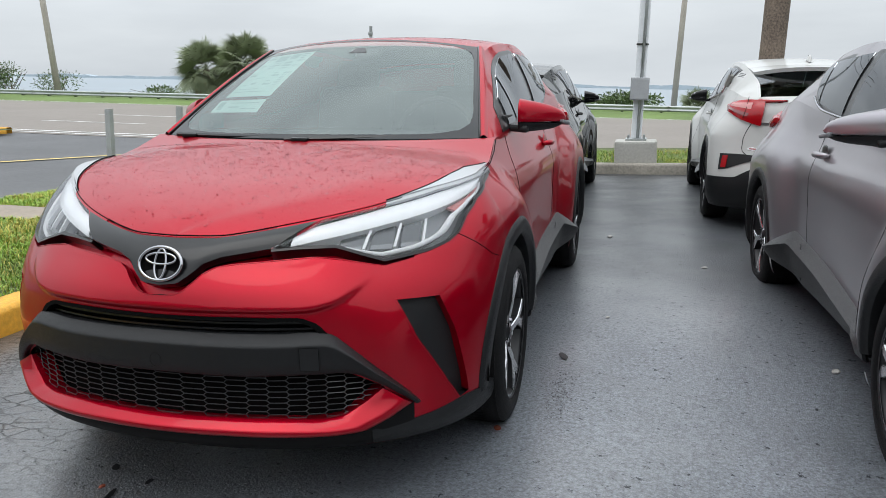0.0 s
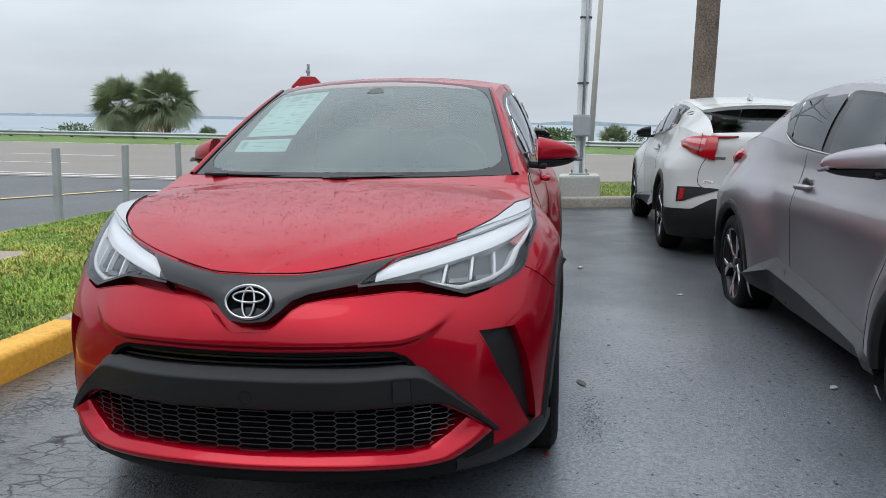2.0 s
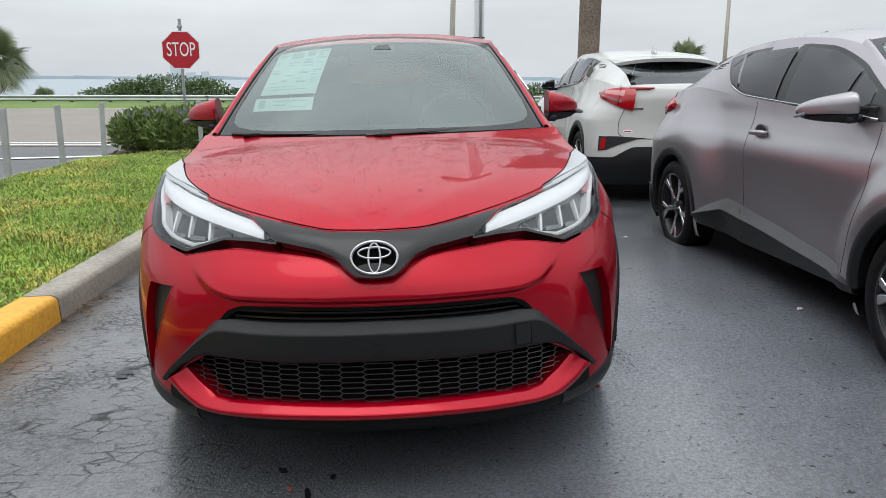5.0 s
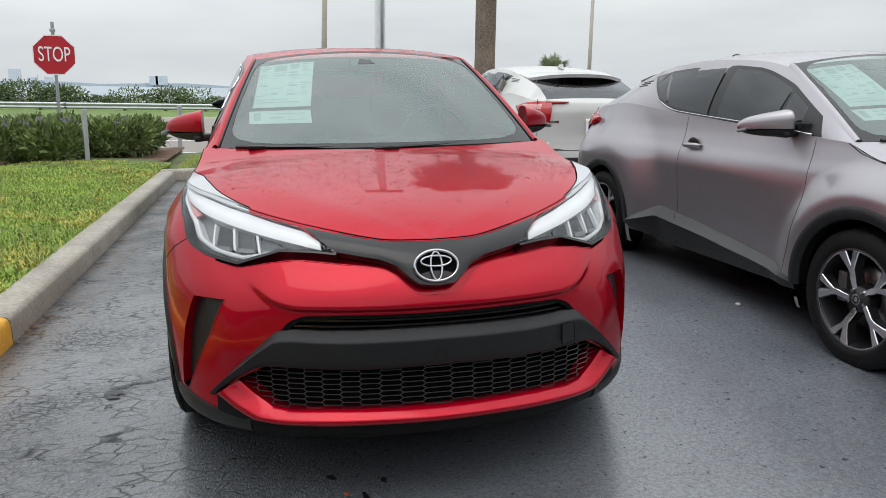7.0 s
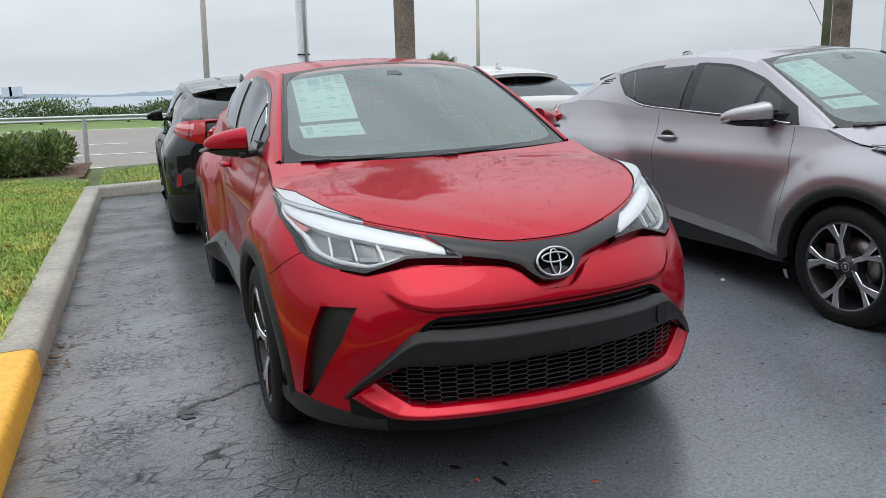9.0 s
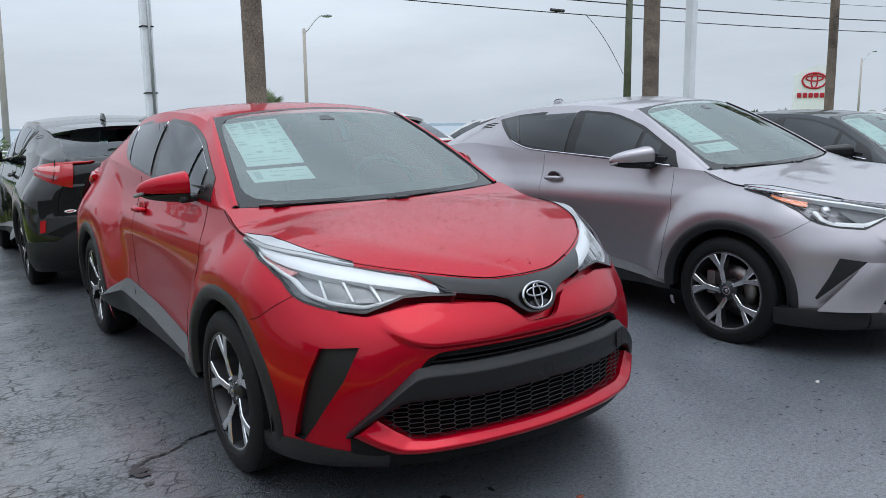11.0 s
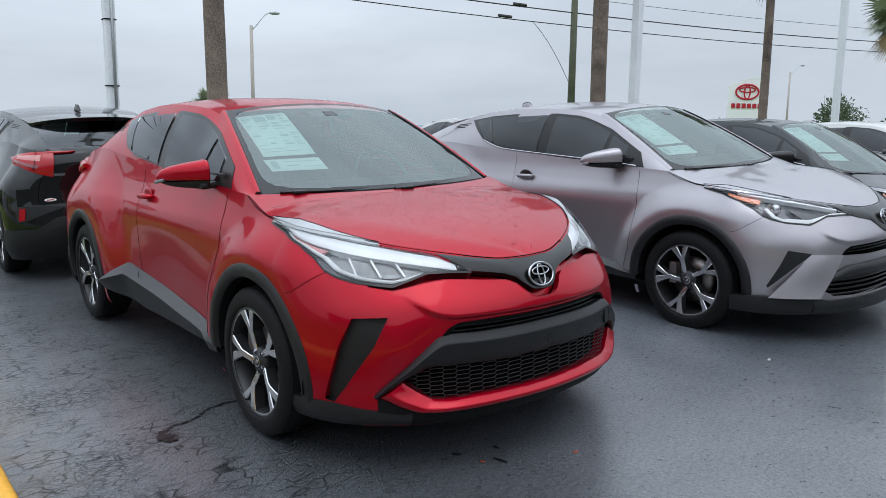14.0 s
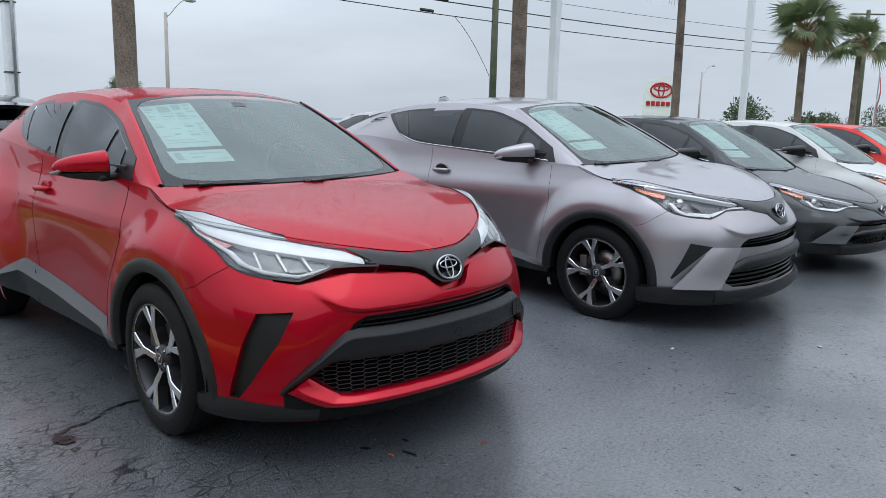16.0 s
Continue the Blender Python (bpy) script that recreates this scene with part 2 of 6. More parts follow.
def step(t):
    t = np.clip(t, 0, 1)
    return t * t * (3 - 2 * t)


def half_width(y, z):
    """The flank's half width, with shelved arches and a waist pinched between them."""
    front = np.hypot(np.asarray(y, float), z - .335)
    rear = np.hypot(np.asarray(y, float) - BASE, z - .36)
    w = FLANK(z) + (.066 - .018 * step(-np.asarray(y, float) / .25)) * step((.66 - front) / .19) + .070 * step((.88 - rear) / .40)
    w = w - .022 * bump(y - 1.25, .50) * bump(z - .48, .20) + .008 * bump(y - 1.3, .7) * bump(z - .84, .09)
    return w - .05 * np.clip((y - 2.3) / .65, 0, 1) ** 2 * np.clip((z - .8) / .4, 0, 1)


CREASE = curve([0, 26, 32, 38, 44, 52, 70, 90], [.640, .640, .655, .693, .728, .70, .62, .58])


def nose_relief(u, z):
    """Creases of the nose: a lip over the slot, a cheek below."""
    u = np.abs(u)
    d = z - CREASE(u)
    ridge = .017 * np.where(d > 0, np.clip(1 - d / .10, 0, 1), step(1 + d / .024)) * step((43 - u) / 13)
    cheek = .013 * bump(u - 43, 6.0) * bump(z - .52, .085)
    return ridge + cheek


def skin(u, z):
    """A place on the flanks. u: 0 to 90 round the nose, 90 to 190 along the side, 190 to 280 round the tail."""
    u, z = np.broadcast_arrays(np.asarray(u, float), np.asarray(z, float))
    y = FRONT_Y + (REAR_Y - FRONT_Y) * np.clip((u - 90) / 100, 0, 1)
    x = half_width(y, z)
    f = np.radians(np.clip(u, 0, 90))
    p = 2 / SQUARE(z)
    x = np.where(u < 90, x * np.sin(f) ** p, x)
    y = np.where(u < 90, FRONT_Y - REACH(z) * np.cos(f) ** p, y)
    bulge = np.where(u < 90, nose_relief(u, z), 0)
    x, y = x + bulge * np.sin(f), y - bulge * np.cos(f)
    r = np.radians(np.clip(280 - u, 0, 90))
    x = np.where(u > 190, x * np.sin(r) ** .72, x)
    y = np.where(u > 190, REAR_Y + TAIL(z) * np.cos(r) ** .72, y)
    return np.stack([x, y, z], -1)


def along(y):
    """The u of a place y on the side."""
    return 90 + 100 * (np.asarray(y, float) - FRONT_Y) / (REAR_Y - FRONT_Y)


def top(u):
    """The height of the flanks' upper edge: bonnet edge, belt and tail."""
    u = np.asarray(u, float)
    s = FRONT_Y + (REAR_Y - FRONT_Y) * np.clip((u - 90) / 100, 0, 1)
    return np.where(u < 90, TOP_FRONT(u), np.where(u > 190, TOP_REAR(280 - u), TOP_SIDE(s)))


def skin_out(u, z):
    """The outward normal of the flanks."""
    du = skin(u + .4, z) - skin(u - .4, z)
    dz = skin(u, z + .004) - skin(u, z - .004)
    n = np.cross(du, dz)
    n = n / (np.linalg.norm(n, axis=-1, keepdims=True) + 1e-9)
    p = skin(u, z)
    out = np.stack([p[..., 0], np.where(u < 90, p[..., 1] - FRONT_Y, np.where(u > 190, p[..., 1] - REAR_Y, 0)), 0 * p[..., 2]], -1)
    return n * np.sign((n * out).sum(-1, keepdims=True) + 1e-9)


def line(pts, n):
    """n places evenly along a polyline."""
    pts = np.array(pts, float)
    d = np.r_[0, np.cumsum(np.hypot(*(np.diff(pts, axis=0) / (40, 1)).T))]
    s = np.linspace(0, d[-1], n)
    return np.stack([np.interp(s, d, pts[:, 0]), np.interp(s, d, pts[:, 1])], -1)


def plate(name, low, high, mat, parent, side, off=.006, thick=.012, n=24, m=6, bow=0.0, label=""):
    """A piece laid on the flanks between a lower and an upper line of (u, z), off metres proud of them."""
    a, b = line(low, n), line(high, n)
    s = np.linspace(0, 1, m)[:, None, None]
    uz = a[None] * (1 - s) + b[None] * s
    out = skin_out(uz[..., 0], uz[..., 1])
    pts = skin(uz[..., 0], uz[..., 1]) + out * (off + bow * (4 * s * (1 - s)))
    flip = side < 0
    mirror = np.array([side, 1, 1])
    return sheet(name, pts * mirror, mat, parent, label, thick, flip, -out * mirror)


def facet(name, low, high, mat, parent, side, off_low, off_high, n=40, label=""):
    """A flat strip that stands off_low proud of the flanks at its lower line and off_high at its upper one."""
    a, b = line(low, n), line(high, n)
    s = np.linspace(0, 1, 5)[:, None, None]
    uz = a[None] * (1 - s) + b[None] * s
    out = skin_out(uz[..., 0], uz[..., 1])
    off = (off_low + (off_high - off_low) * s) * (.1 + .9 * step((uz[..., :1] - along(.40)) / 9) if low[0][0] > 90 else 1)   # sill pieces die into the front arch
    pts = (skin(uz[..., 0], uz[..., 1]) + out * off) * (side, 1, 1)
    return sheet(name, pts, mat, parent, label, .012, side < 0, -out * np.array([side, 1, 1]))


def both(name, low, high, mat, parent, **more):
    """A plate that runs across the car's middle line; its lines begin there."""
    low = [(-u, z) for u, z in low[::-1]] + low[1:]
    high = [(-u, z) for u, z in high[::-1]] + high[1:]
    n, m, off, thick, bow = more.get("n", 49), more.get("m", 6), more.get("off", .006), more.get("thick", .012), more.get("bow", 0)
    a, b = line(low, n), line(high, n)
    s = np.linspace(0, 1, m)[:, None, None]
    uz = a[None] * (1 - s) + b[None] * s
    sg = np.stack([np.sign(uz[..., 0]) + (uz[..., 0] == 0), 1 + 0 * uz[..., 0], 1 + 0 * uz[..., 0]], -1)
    out = skin_out(np.abs(uz[..., 0]), uz[..., 1])
    pts = (skin(np.abs(uz[..., 0]), uz[..., 1]) + out * (off + more.get("tilt", 0) * (1 - s) + bow * 4 * s * (1 - s))) * sg
    return sheet(name, pts, mat, parent, more.get("label", ""), thick, False, -out * sg)


def shaped(name, low, high, mat, parent, stops, n=91, label="", thick=.05):
    """A piece across the nose with a section of its own: stops are (share of its height, metres proud)."""
    low = [(-u, z) for u, z in low[::-1]] + low[1:]
    high = [(-u, z) for u, z in high[::-1]] + high[1:]
    a, b = line(low, n), line(high, n)
    s = np.array([q for q, _ in stops])[:, None, None]
    off = np.array([o for _, o in stops])[:, None, None]
    uz = a[None] * (1 - s) + b[None] * s
    sg = np.stack([np.sign(uz[..., 0]) + (uz[..., 0] == 0), 1 + 0 * uz[..., 0], 1 + 0 * uz[..., 0]], -1)
    out = skin_out(np.abs(uz[..., 0]), uz[..., 1])
    pts = (skin(np.abs(uz[..., 0]), uz[..., 1]) + out * off) * sg
    return sheet(name, pts, mat, parent, label, thick, False, -out * sg)


def seam(name, uzs, parent, side, mat=None, r=.0028, off=.0005):
    """A narrow dark gap between panels."""
    bm = bmesh.new()
    p = np.array(uzs, float)
    q = line(p, max(8, 6 * len(p)))
    pts = skin(q[:, 0], q[:, 1]) + skin_out(q[:, 0], q[:, 1]) * off
    tube(bm, pts * (side, 1, 1), r, 5)
    return part(name, bm, mat or INNER, parent, smooth=True)


def around(y, z):
    """The u of a place y at height z, on the side or round the nose's corner."""
    y, z = np.asarray(y, float), np.asarray(z, float)
    c = np.clip((FRONT_Y - y) / REACH(z), 0, 1) ** (SQUARE(z) / 2)
    return np.where(y < FRONT_Y, np.degrees(np.arccos(c)), along(y))


def inside(poly, x, y):
    """Which places lie in a polygon."""
    poly = np.array(poly, float)
    hit = np.zeros(np.shape(x), bool)
    for (x0, y0), (x1, y1) in zip(poly, np.roll(poly, -1, 0)):
        hit ^= ((y0 > y) != (y1 > y)) & (x < (x1 - x0) * (y - y0) / ((y1 - y0) if y1 != y0 else 1e-9) + x0)
    return hit


def snap(poly, u, z, tol):
    """Draws places close to a polygon's edge onto it. u counts a hundredth of its degrees."""
    poly = np.array(poly, float) * (.01, 1)
    best, bu, bz = np.full(u.shape, tol), u.copy(), z.copy()
    for a, b in zip(poly, np.roll(poly, -1, 0)):
        d = b - a
        t = np.clip(((u * .01 - a[0]) * d[0] + (z - a[1]) * d[1]) / (d @ d + 1e-12), 0, 1)
        qu, qz = a[0] + t * d[0], a[1] + t * d[1]
        e = np.hypot(qu - u * .01, qz - z)
        near = e < best
        best, bu, bz = np.where(near, e, best), np.where(near, qu * 100, bu), np.where(near, qz, bz)
    return bu, bz


HEADLAMP_TOP = [(21.5, .789), (26, .825), (30.3, .857), (44, .890), (60, .923), (75, .941), (90, .952), (94.5, .958)]
HEADLAMP_LOW = [(21.5, .785), (27, .790), (34, .790), (44, .748), (54.5, .763), (60.5, .782), (64, .803), (68, .846), (76, .889), (90, .925), (94.5, .953)]
SLOT = [(0, .610), (10, .611), (20, .611), (25.5, .608), (28.5, .590), (30, .560), (15, .550), (0, .550)]
RECESS_TOP = [(0, .694), (3.4, .699), (6, .724), (8.5, .751), (12, .768), (18, .781), (22, .788), (27, .789), (34, .787), (44, .745), (51, .754)]
RECESS_LOW = [(0, .668), (2.8, .671), (4.3, .681), (6, .700), (8.3, .727), (11, .745), (15, .753), (24, .762), (30, .767), (36, .756), (44, .734), (51, .748)]
GRILLE = [(0, .456), (20, .456), (33, .454), (42, .392), (43, .374), (38, .338), (34, .306), (20, .300), (0, .300)]
SLIT = [(45.8, .641), (57.0, .634), (61.8, .52), (65.3, .40), (68.5, .298), (65.2, .290), (60.3, .355), (50.3, .525)]
RAIL_X = curve([.24, .5, .75, .97, 1.2, 1.6, 2.1, 2.6, 3.0, 3.28], [.722, .672, .616, .562, .575, .584, .572, .545, .515, .53])
RAIL_Z = curve([.24, .5, .75, .97, 1.2, 1.6, 2.1, 2.6, 3.0, 3.28], [1.043, 1.188, 1.318, 1.416, 1.456, 1.474, 1.446, 1.355, 1.245, 1.13])
CROWN = curve([.9, 1.2, 1.6, 2.2, 2.7, 3.28], [.036, .042, .040, .034, .040, .02])


def rail(y):
    return np.stack([RAIL_X(y), np.asarray(y, float), RAIL_Z(y)], -1)


def belt(y):
    u = along(np.minimum(y, REAR_Y)) + np.clip((np.asarray(y, float) - REAR_Y) / .33, 0, 1) * 45
    return skin(u, top(u))


def cabin_side(y, f):
    """A place on the cabin's side: f runs from the belt (0) to the roof rail (1)."""
    a, b = belt(y), rail(y)
    f = np.asarray(f, float)[..., None]
    bow = np.array([.022, 0, 0]) * (4 * f * (1 - f)) * np.clip((b[..., 2:] - a[..., 2:]) / .35, 0, 1)
    return a * (1 - f) + b * f + bow


def side_pane(name, low, high, mat, parent, side, off, n=20, m=8, thick=.008):
    """Glass or trim on the cabin's side between two lines of (y, z)."""
    a, b = line(low, n), line(high, n)
    s = np.linspace(0, 1, m)[:, None, None]
    yz = a[None] * (1 - s) + b[None] * s
    lo, hi = belt(yz[..., 0])[..., 2], rail(yz[..., 0])[..., 2]
    pts = cabin_side(yz[..., 0], (yz[..., 1] - lo) / np.maximum(hi - lo, .02)) + np.array([off, 0, off * .4])
    return sheet(name, pts * (side, 1, 1), mat, parent, "", thick, side < 0, np.array([-side, 0, -.4]))


def make_wheel(parent, side, y, name="wheel"):
    """An 18 inch wheel with five forked spokes, machined on their faces."""
    wheel = new(name)
    wheel.parent, wheel.location = parent, (side * .775, y, .335)
    bm = bmesh.new()
    o = side
    lathe(bm, [(.239, o * .097), (.249, o * .110), (.265, o * .114), (.295, o * .110), (.318, o * .100), (.329, o * .086), (.333, o * .05), (.333, -o * .05), (.329, -o * .086), (.30, -o * .11), (.24, -o * .105)], 64)
    part("tyre", bm, RUBBER, wheel, "black tyre with a ribbed tread", True)
    bm = bmesh.new()
    for j in range(70):                                       # tread blocks
        a = 2 * math.pi * j / 70
        for x0, x1 in ((-.088, -.045), (-.036, -.003), (.003, .036), (.045, .088)):
            box(bm, (x1 - x0, .0215, .008), ((x0 + x1) / 2, math.sin(a) * (.331 - (.005 if abs(x0 + x1) > .1 else 0)), math.cos(a) * (.331 - (.005 if abs(x0 + x1) > .1 else 0))), Euler((-a, 0, 0)).to_matrix())
    part("tread", bm, RUBBER, wheel)
    bm = bmesh.new()
    lathe(bm, [(.243, o * .100), (.236, o * .098), (.229, o * .085), (.218, o * .02), (.205, -o * .09)], 64)
    part("rim", bm, DARK_ALLOY, wheel, smooth=True)
    bm = bmesh.new()
    lathe(bm, [(.246, o * .096), (.243, o * .104), (.235, o * .102)], 64)
    part("rim_edge", bm, WHEEL_EDGE, wheel, smooth=True)

    def ribbon(bm, pts, w, depth):
        """A spoke along (radius, angle, x) with a flat face."""
        prev = None
        for i, (r, a, x) in enumerate(pts):
            c = Vector((o * x, math.sin(a) * r, math.cos(a) * r))
            t = Vector((0, math.cos(a), -math.sin(a)))
            hw = w[i] / 2
            ring = [bm.verts.new(c + t * hw), bm.verts.new(c - t * hw), bm.verts.new(c - t * hw * 1.25 - Vector((o * depth, 0, 0))), bm.verts.new(c + t * hw * 1.25 - Vector((o * depth, 0, 0)))]
            if prev:
                for k in range(4):
                    bm.faces.new((prev[k], prev[(k + 1) % 4], ring[(k + 1) % 4], ring[k]))
            prev = ring

    turn = .26 if y < 1 else .61
    for k in range(5):
        a0 = 2 * math.pi * k / 5 + turn
        face, back = bmesh.new(), bmesh.new()
        stem = [(.046, a0 + .20, .078), (.078, a0 + .10, .085), (.112, a0 + .02, .091), (.140, a0 - .02, .094)]
        left = [(.118, a0 + .02, .0915), (.150, a0 - .05, .0950), (.192, a0 - .145, .098), (.236, a0 - .205, .0995)]
        right = [(.118, a0 + .02, .0915), (.150, a0 + .055, .0950), (.192, a0 + .130, .098), (.236, a0 + .185, .0995)]
        for path, w in ((stem, (.024, .024, .027, .020)), (left, (.016, .021, .026, .034)), (right, (.016, .024, .032, .044))):
            ribbon(face, path, w, .004)
            ribbon(back, [(r, a, x - .0045) for r, a, x in path], [q * 1.25 for q in w], .045)
        arc = np.linspace(a0 + .15, a0 + 2 * math.pi / 5 - .17, 10)
        prev = None
        for q in arc:                                         # the machined edge of the rim between two spokes
            ring = [face.verts.new((o * x, math.sin(q) * r, math.cos(q) * r)) for r, x in ((.2415, .1015), (.2300, .1000))]
            if prev:
                face.faces.new((prev[0], prev[1], ring[1], ring[0]))
            prev = ring
        sp = part("spoke", back, DARK_ALLOY, wheel, "dark forked spoke with a bright machined face")
        part("spoke_face", face, ALLOY, sp)
    bm = bmesh.new()
    lathe(bm, [(.0001, o * .088), (.026, o * .088), (.030, o * .082), (.060, o * .078), (.066, o * .06), (.07, o * .02)], 28)
    part("hub", bm, DARK_ALLOY, wheel, smooth=True)
    bm = bmesh.new()
    lathe(bm, [(.019, o * .0885), (.023, o * .0905), (.026, o * .0885)], 24)
    lathe(bm, [(.0001, o * .0895), (.008, o * .0905), (.010, o * .0885)], 16)
    part("hub_badge", bm, CHROME, wheel, "small bright ring badge", True)
    for k in range(5):
        a = 2 * math.pi * (k + .5) / 5
        bm = bmesh.new()
        tube(bm, [(o * .07, math.sin(a) * .048, math.cos(a) * .048), (o * .088, math.sin(a) * .048, math.cos(a) * .048)], .009, 6)
        part("wheel_nut", bm, CHROME, wheel)
    bm = bmesh.new()
    lathe(bm, [(.07, o * .012), (.150, o * .012), (.152, -o * .01)], 40)
    part("brake_disc", bm, STEEL, wheel, smooth=True)
    bm = bmesh.new()
    box(bm, (.07, .06, .15), (o * .02, .145 * (1 if y > 1 else .9), .03), bevel=.012)
    part("brake_caliper", bm, STEEL, wheel)
    return wheel


def oval_badge(name, parent, at, w, h, mat, tilt=0.0, ring=.008, inner=True, face=None):
    """Three crossed ovals as a plain bright emblem, facing -y."""
    bm = bmesh.new()
    turn = Euler((tilt, 0, 0)).to_matrix()

    def oval(cx, cz, a, b, r):
        pts = [Vector(at) + turn @ Vector((cx + a * math.cos(t), -.004, cz + b * math.sin(t))) for t in np.linspace(0, 2 * math.pi, 33)]
        tube(bm, pts, r, 8, cap=False)
    oval(0, 0, w, h, ring)
    if inner:
        oval(0, h * .30, w * .70, h * .34, ring * .75)
        oval(0, -h * .02, w * .26, h * .92, ring * .75)
    ob = part(name, bm, mat, parent, "bright oval emblem of crossed rings", True)
    if face:
        bm = bmesh.new()
        vs = [bm.verts.new(Vector(at) + turn @ Vector((w * math.cos(t), .004, h * math.sin(t)))) for t in np.linspace(0, 2 * math.pi, 32, endpoint=False)]
        bm.faces.new(vs)
        part("emblem_plate", bm, face, ob)
    return ob


def make_crossover(label, paint, style="new", seed=1, wet=0, mirror_paint=None):
    """A compact crossover coupe; its middle line is x = 0, its front axle y = 0, its nose looks to -y."""
    rng = np.random.default_rng(seed)
    car = thing("car", label, "car", "parked crossover cars")
    new_style = style == "new"
    # flanks with their openings
    us = np.r_[np.linspace(0, 90, 181 if new_style else 121), np.linspace(90, 190, 171 if new_style else 131)[1:], np.linspace(190, 280, 51)[1:]]
    vs = np.linspace(0, 1, 121 if new_style else 91)
    u, v = np.meshgrid(us, vs, indexing="ij")
    z = .185 + (top(u) - .185) * v
    lamp = HEADLAMP_LOW + HEADLAMP_TOP[::-1]
    holes = [SLOT, GRILLE, lamp] + ([SLIT, RECESS_LOW + RECESS_TOP[::-1]] if new_style else [])
    cu, cz = (u[1:, 1:] + u[:-1, :-1]) / 2, (z[1:, 1:] + z[:-1, :-1]) / 2
    for h in holes:
        u2, z2 = snap(h, u, z, .0055 if new_style else .0065)
        keep = (u > .01) & (v < .999)
        u, z = np.where(keep, u2, u), np.where(keep, z2, z)
    pts = skin(u, z)
    mid = (pts[1:, 1:] + pts[:-1, :-1]) / 2
    gone = np.zeros(cu.shape, bool)
    for h in holes:
        gone |= inside(h, cu, cz)
    for ya in (0, BASE):
        gone |= (np.hypot(mid[..., 1] - ya, mid[..., 2] - .335) < .404) & (mid[..., 0] > .55)
    gone |= (cu > along(.40)) & (cu < along(2.2)) & (cz < .290)          # the sill trim closes the flank below
    keepers = ~gone.ravel()
    quads = [q for q, k in zip(grid_faces(*u.shape), keepers) if k]
    k = u.size
    flat = pts.reshape(-1, 3)
    verts = np.r_[flat, flat * (-1, 1, 1)]
    faces = [q for q in quads] + [tuple(i + k for i in q[::-1]) for q in quads]
    body = link_mesh("body", verts, faces, paint, car)
    bm = bmesh.new()                                          # weld what the openings' edges drew together
    bm.from_mesh(body.data)
    bmesh.ops.remove_doubles(bm, verts=bm.verts, dist=.0011)
    bmesh.ops.dissolve_degenerate(bm, edges=bm.edges, dist=.0004)
    bm.to_mesh(body.data)
    bm.free()
    body.data.polygons.foreach_set("use_smooth", [True] * len(body.data.polygons))
    for s in (1, -1):
        for ya in (0, BASE):                                  # wheel housings
            bm = bmesh.new()
            ring = []
            for xx in (s * .86, s * .50):
                ring.append([bm.verts.new((xx, ya + .404 * math.cos(a), max(.19, .335 + .404 * math.sin(a)))) for a in np.linspace(-.10, math.pi + .10, 33)])
            for a, b in zip(range(32), range(1, 33)):
                bm.faces.new((ring[0][a], ring[0][b], ring[1][b], ring[1][a]))
            bm.faces.new(ring[1])
            part("wheel_housing", bm, INNER, car)
        for ya in (0, BASE):                                  # arch trim
            a = np.linspace(-.05, math.pi + .16, 49) if ya == 0 else np.linspace(-.22, math.pi + .02, 49)
            rr = np.array([.378, .388, .430, .442])
            yy, zz = ya + rr[:, None] * np.cos(a), .335 + rr[:, None] * np.sin(a)
            uu = around(yy, zz)
            o = skin_out(uu, zz)
            lift = np.array([-.012, .010, .010, .002])[:, None, None]
            o[..., 2:] *= .2
            sheet("arch_trim", (skin(uu, zz) + o * lift) * (s, 1, 1), PLASTIC, car, "unpainted dark plastic arch trim", .05, s < 0, np.array([-s, 0, 0]))
        # sill trim, with its kick before the rear wheel
        crest = [(along(.40), .325), (along(.49), .352), (along(.77), .398), (along(1.04), .424), (along(1.63), .486), (along(1.85), .512), (along(2.16), .390)]
        knee = [(along(.40), .312), (along(.50), .330), (along(.77), .358), (along(1.04), .374), (along(1.63), .424), (along(1.85), .444), (along(2.16), .366)]
        foot = [(along(.40), .285), (along(.78), .274), (along(1.6), .268), (along(2.14), .312)]
        sill = facet("sill_trim", knee, crest, SILL_SHEEN, car, s, .050, .004, label="dark plastic sill trim")
        facet("sill_face", foot, knee, PLASTIC, sill, s, .024, .050)
        facet("sill_underside", [(along(.40), .277), (along(.78), .266), (along(1.6), .260), (along(2.14), .304)], foot, PLASTIC, sill, s, -.10, .024)
        seam("sill_joint", [(along(1.62), .29), (along(1.63), .424), (along(1.63), .484)], sill, s, r=.0016, off=.030)
        # panel gaps
        seam("door_gap", [(along(.47), 1.045), (along(.44), .8), (along(.46), .5), (along(.50), .36)], car, s, r=.0011)
        seam("door_gap", [(along(1.68), 1.115), (along(1.66), .8), (along(1.64), .5), (along(1.63), .47)], car, s, r=.0010)
        seam("fender_gap", [(63.5, .797), (70, .762), (78.5, .710), (83, .695)], car, s, r=.0012)
        seam("bonnet_gap", [(q, float(TOP_FRONT(q)) - .001) for q in (0, 6, 10, 13, 16, 20, 23, 27, 30.5, 36, 40, 48)], car, s, r=.0016, off=.0048)
        seam("bonnet_gap", [(92, .955), (97, .972), (101, 1.0), (104, 1.04)], car, s, r=.0018, off=.0045)
        # headlamp: housing, light bars, lens
        lampo = plate("headlamp", HEADLAMP_LOW, HEADLAMP_TOP, LENS, car, s, .003, .02, 40, 8, .006, "clear headlamp with white light bars" if new_style else "dark projector headlamp with amber corner")
        lampo.visible_shadow = False
        plate("lamp_housing", HEADLAMP_LOW, HEADLAMP_TOP, LAMP_GREY if new_style else LAMP_DARK, lampo, s, -.045, .001, 40, 6)
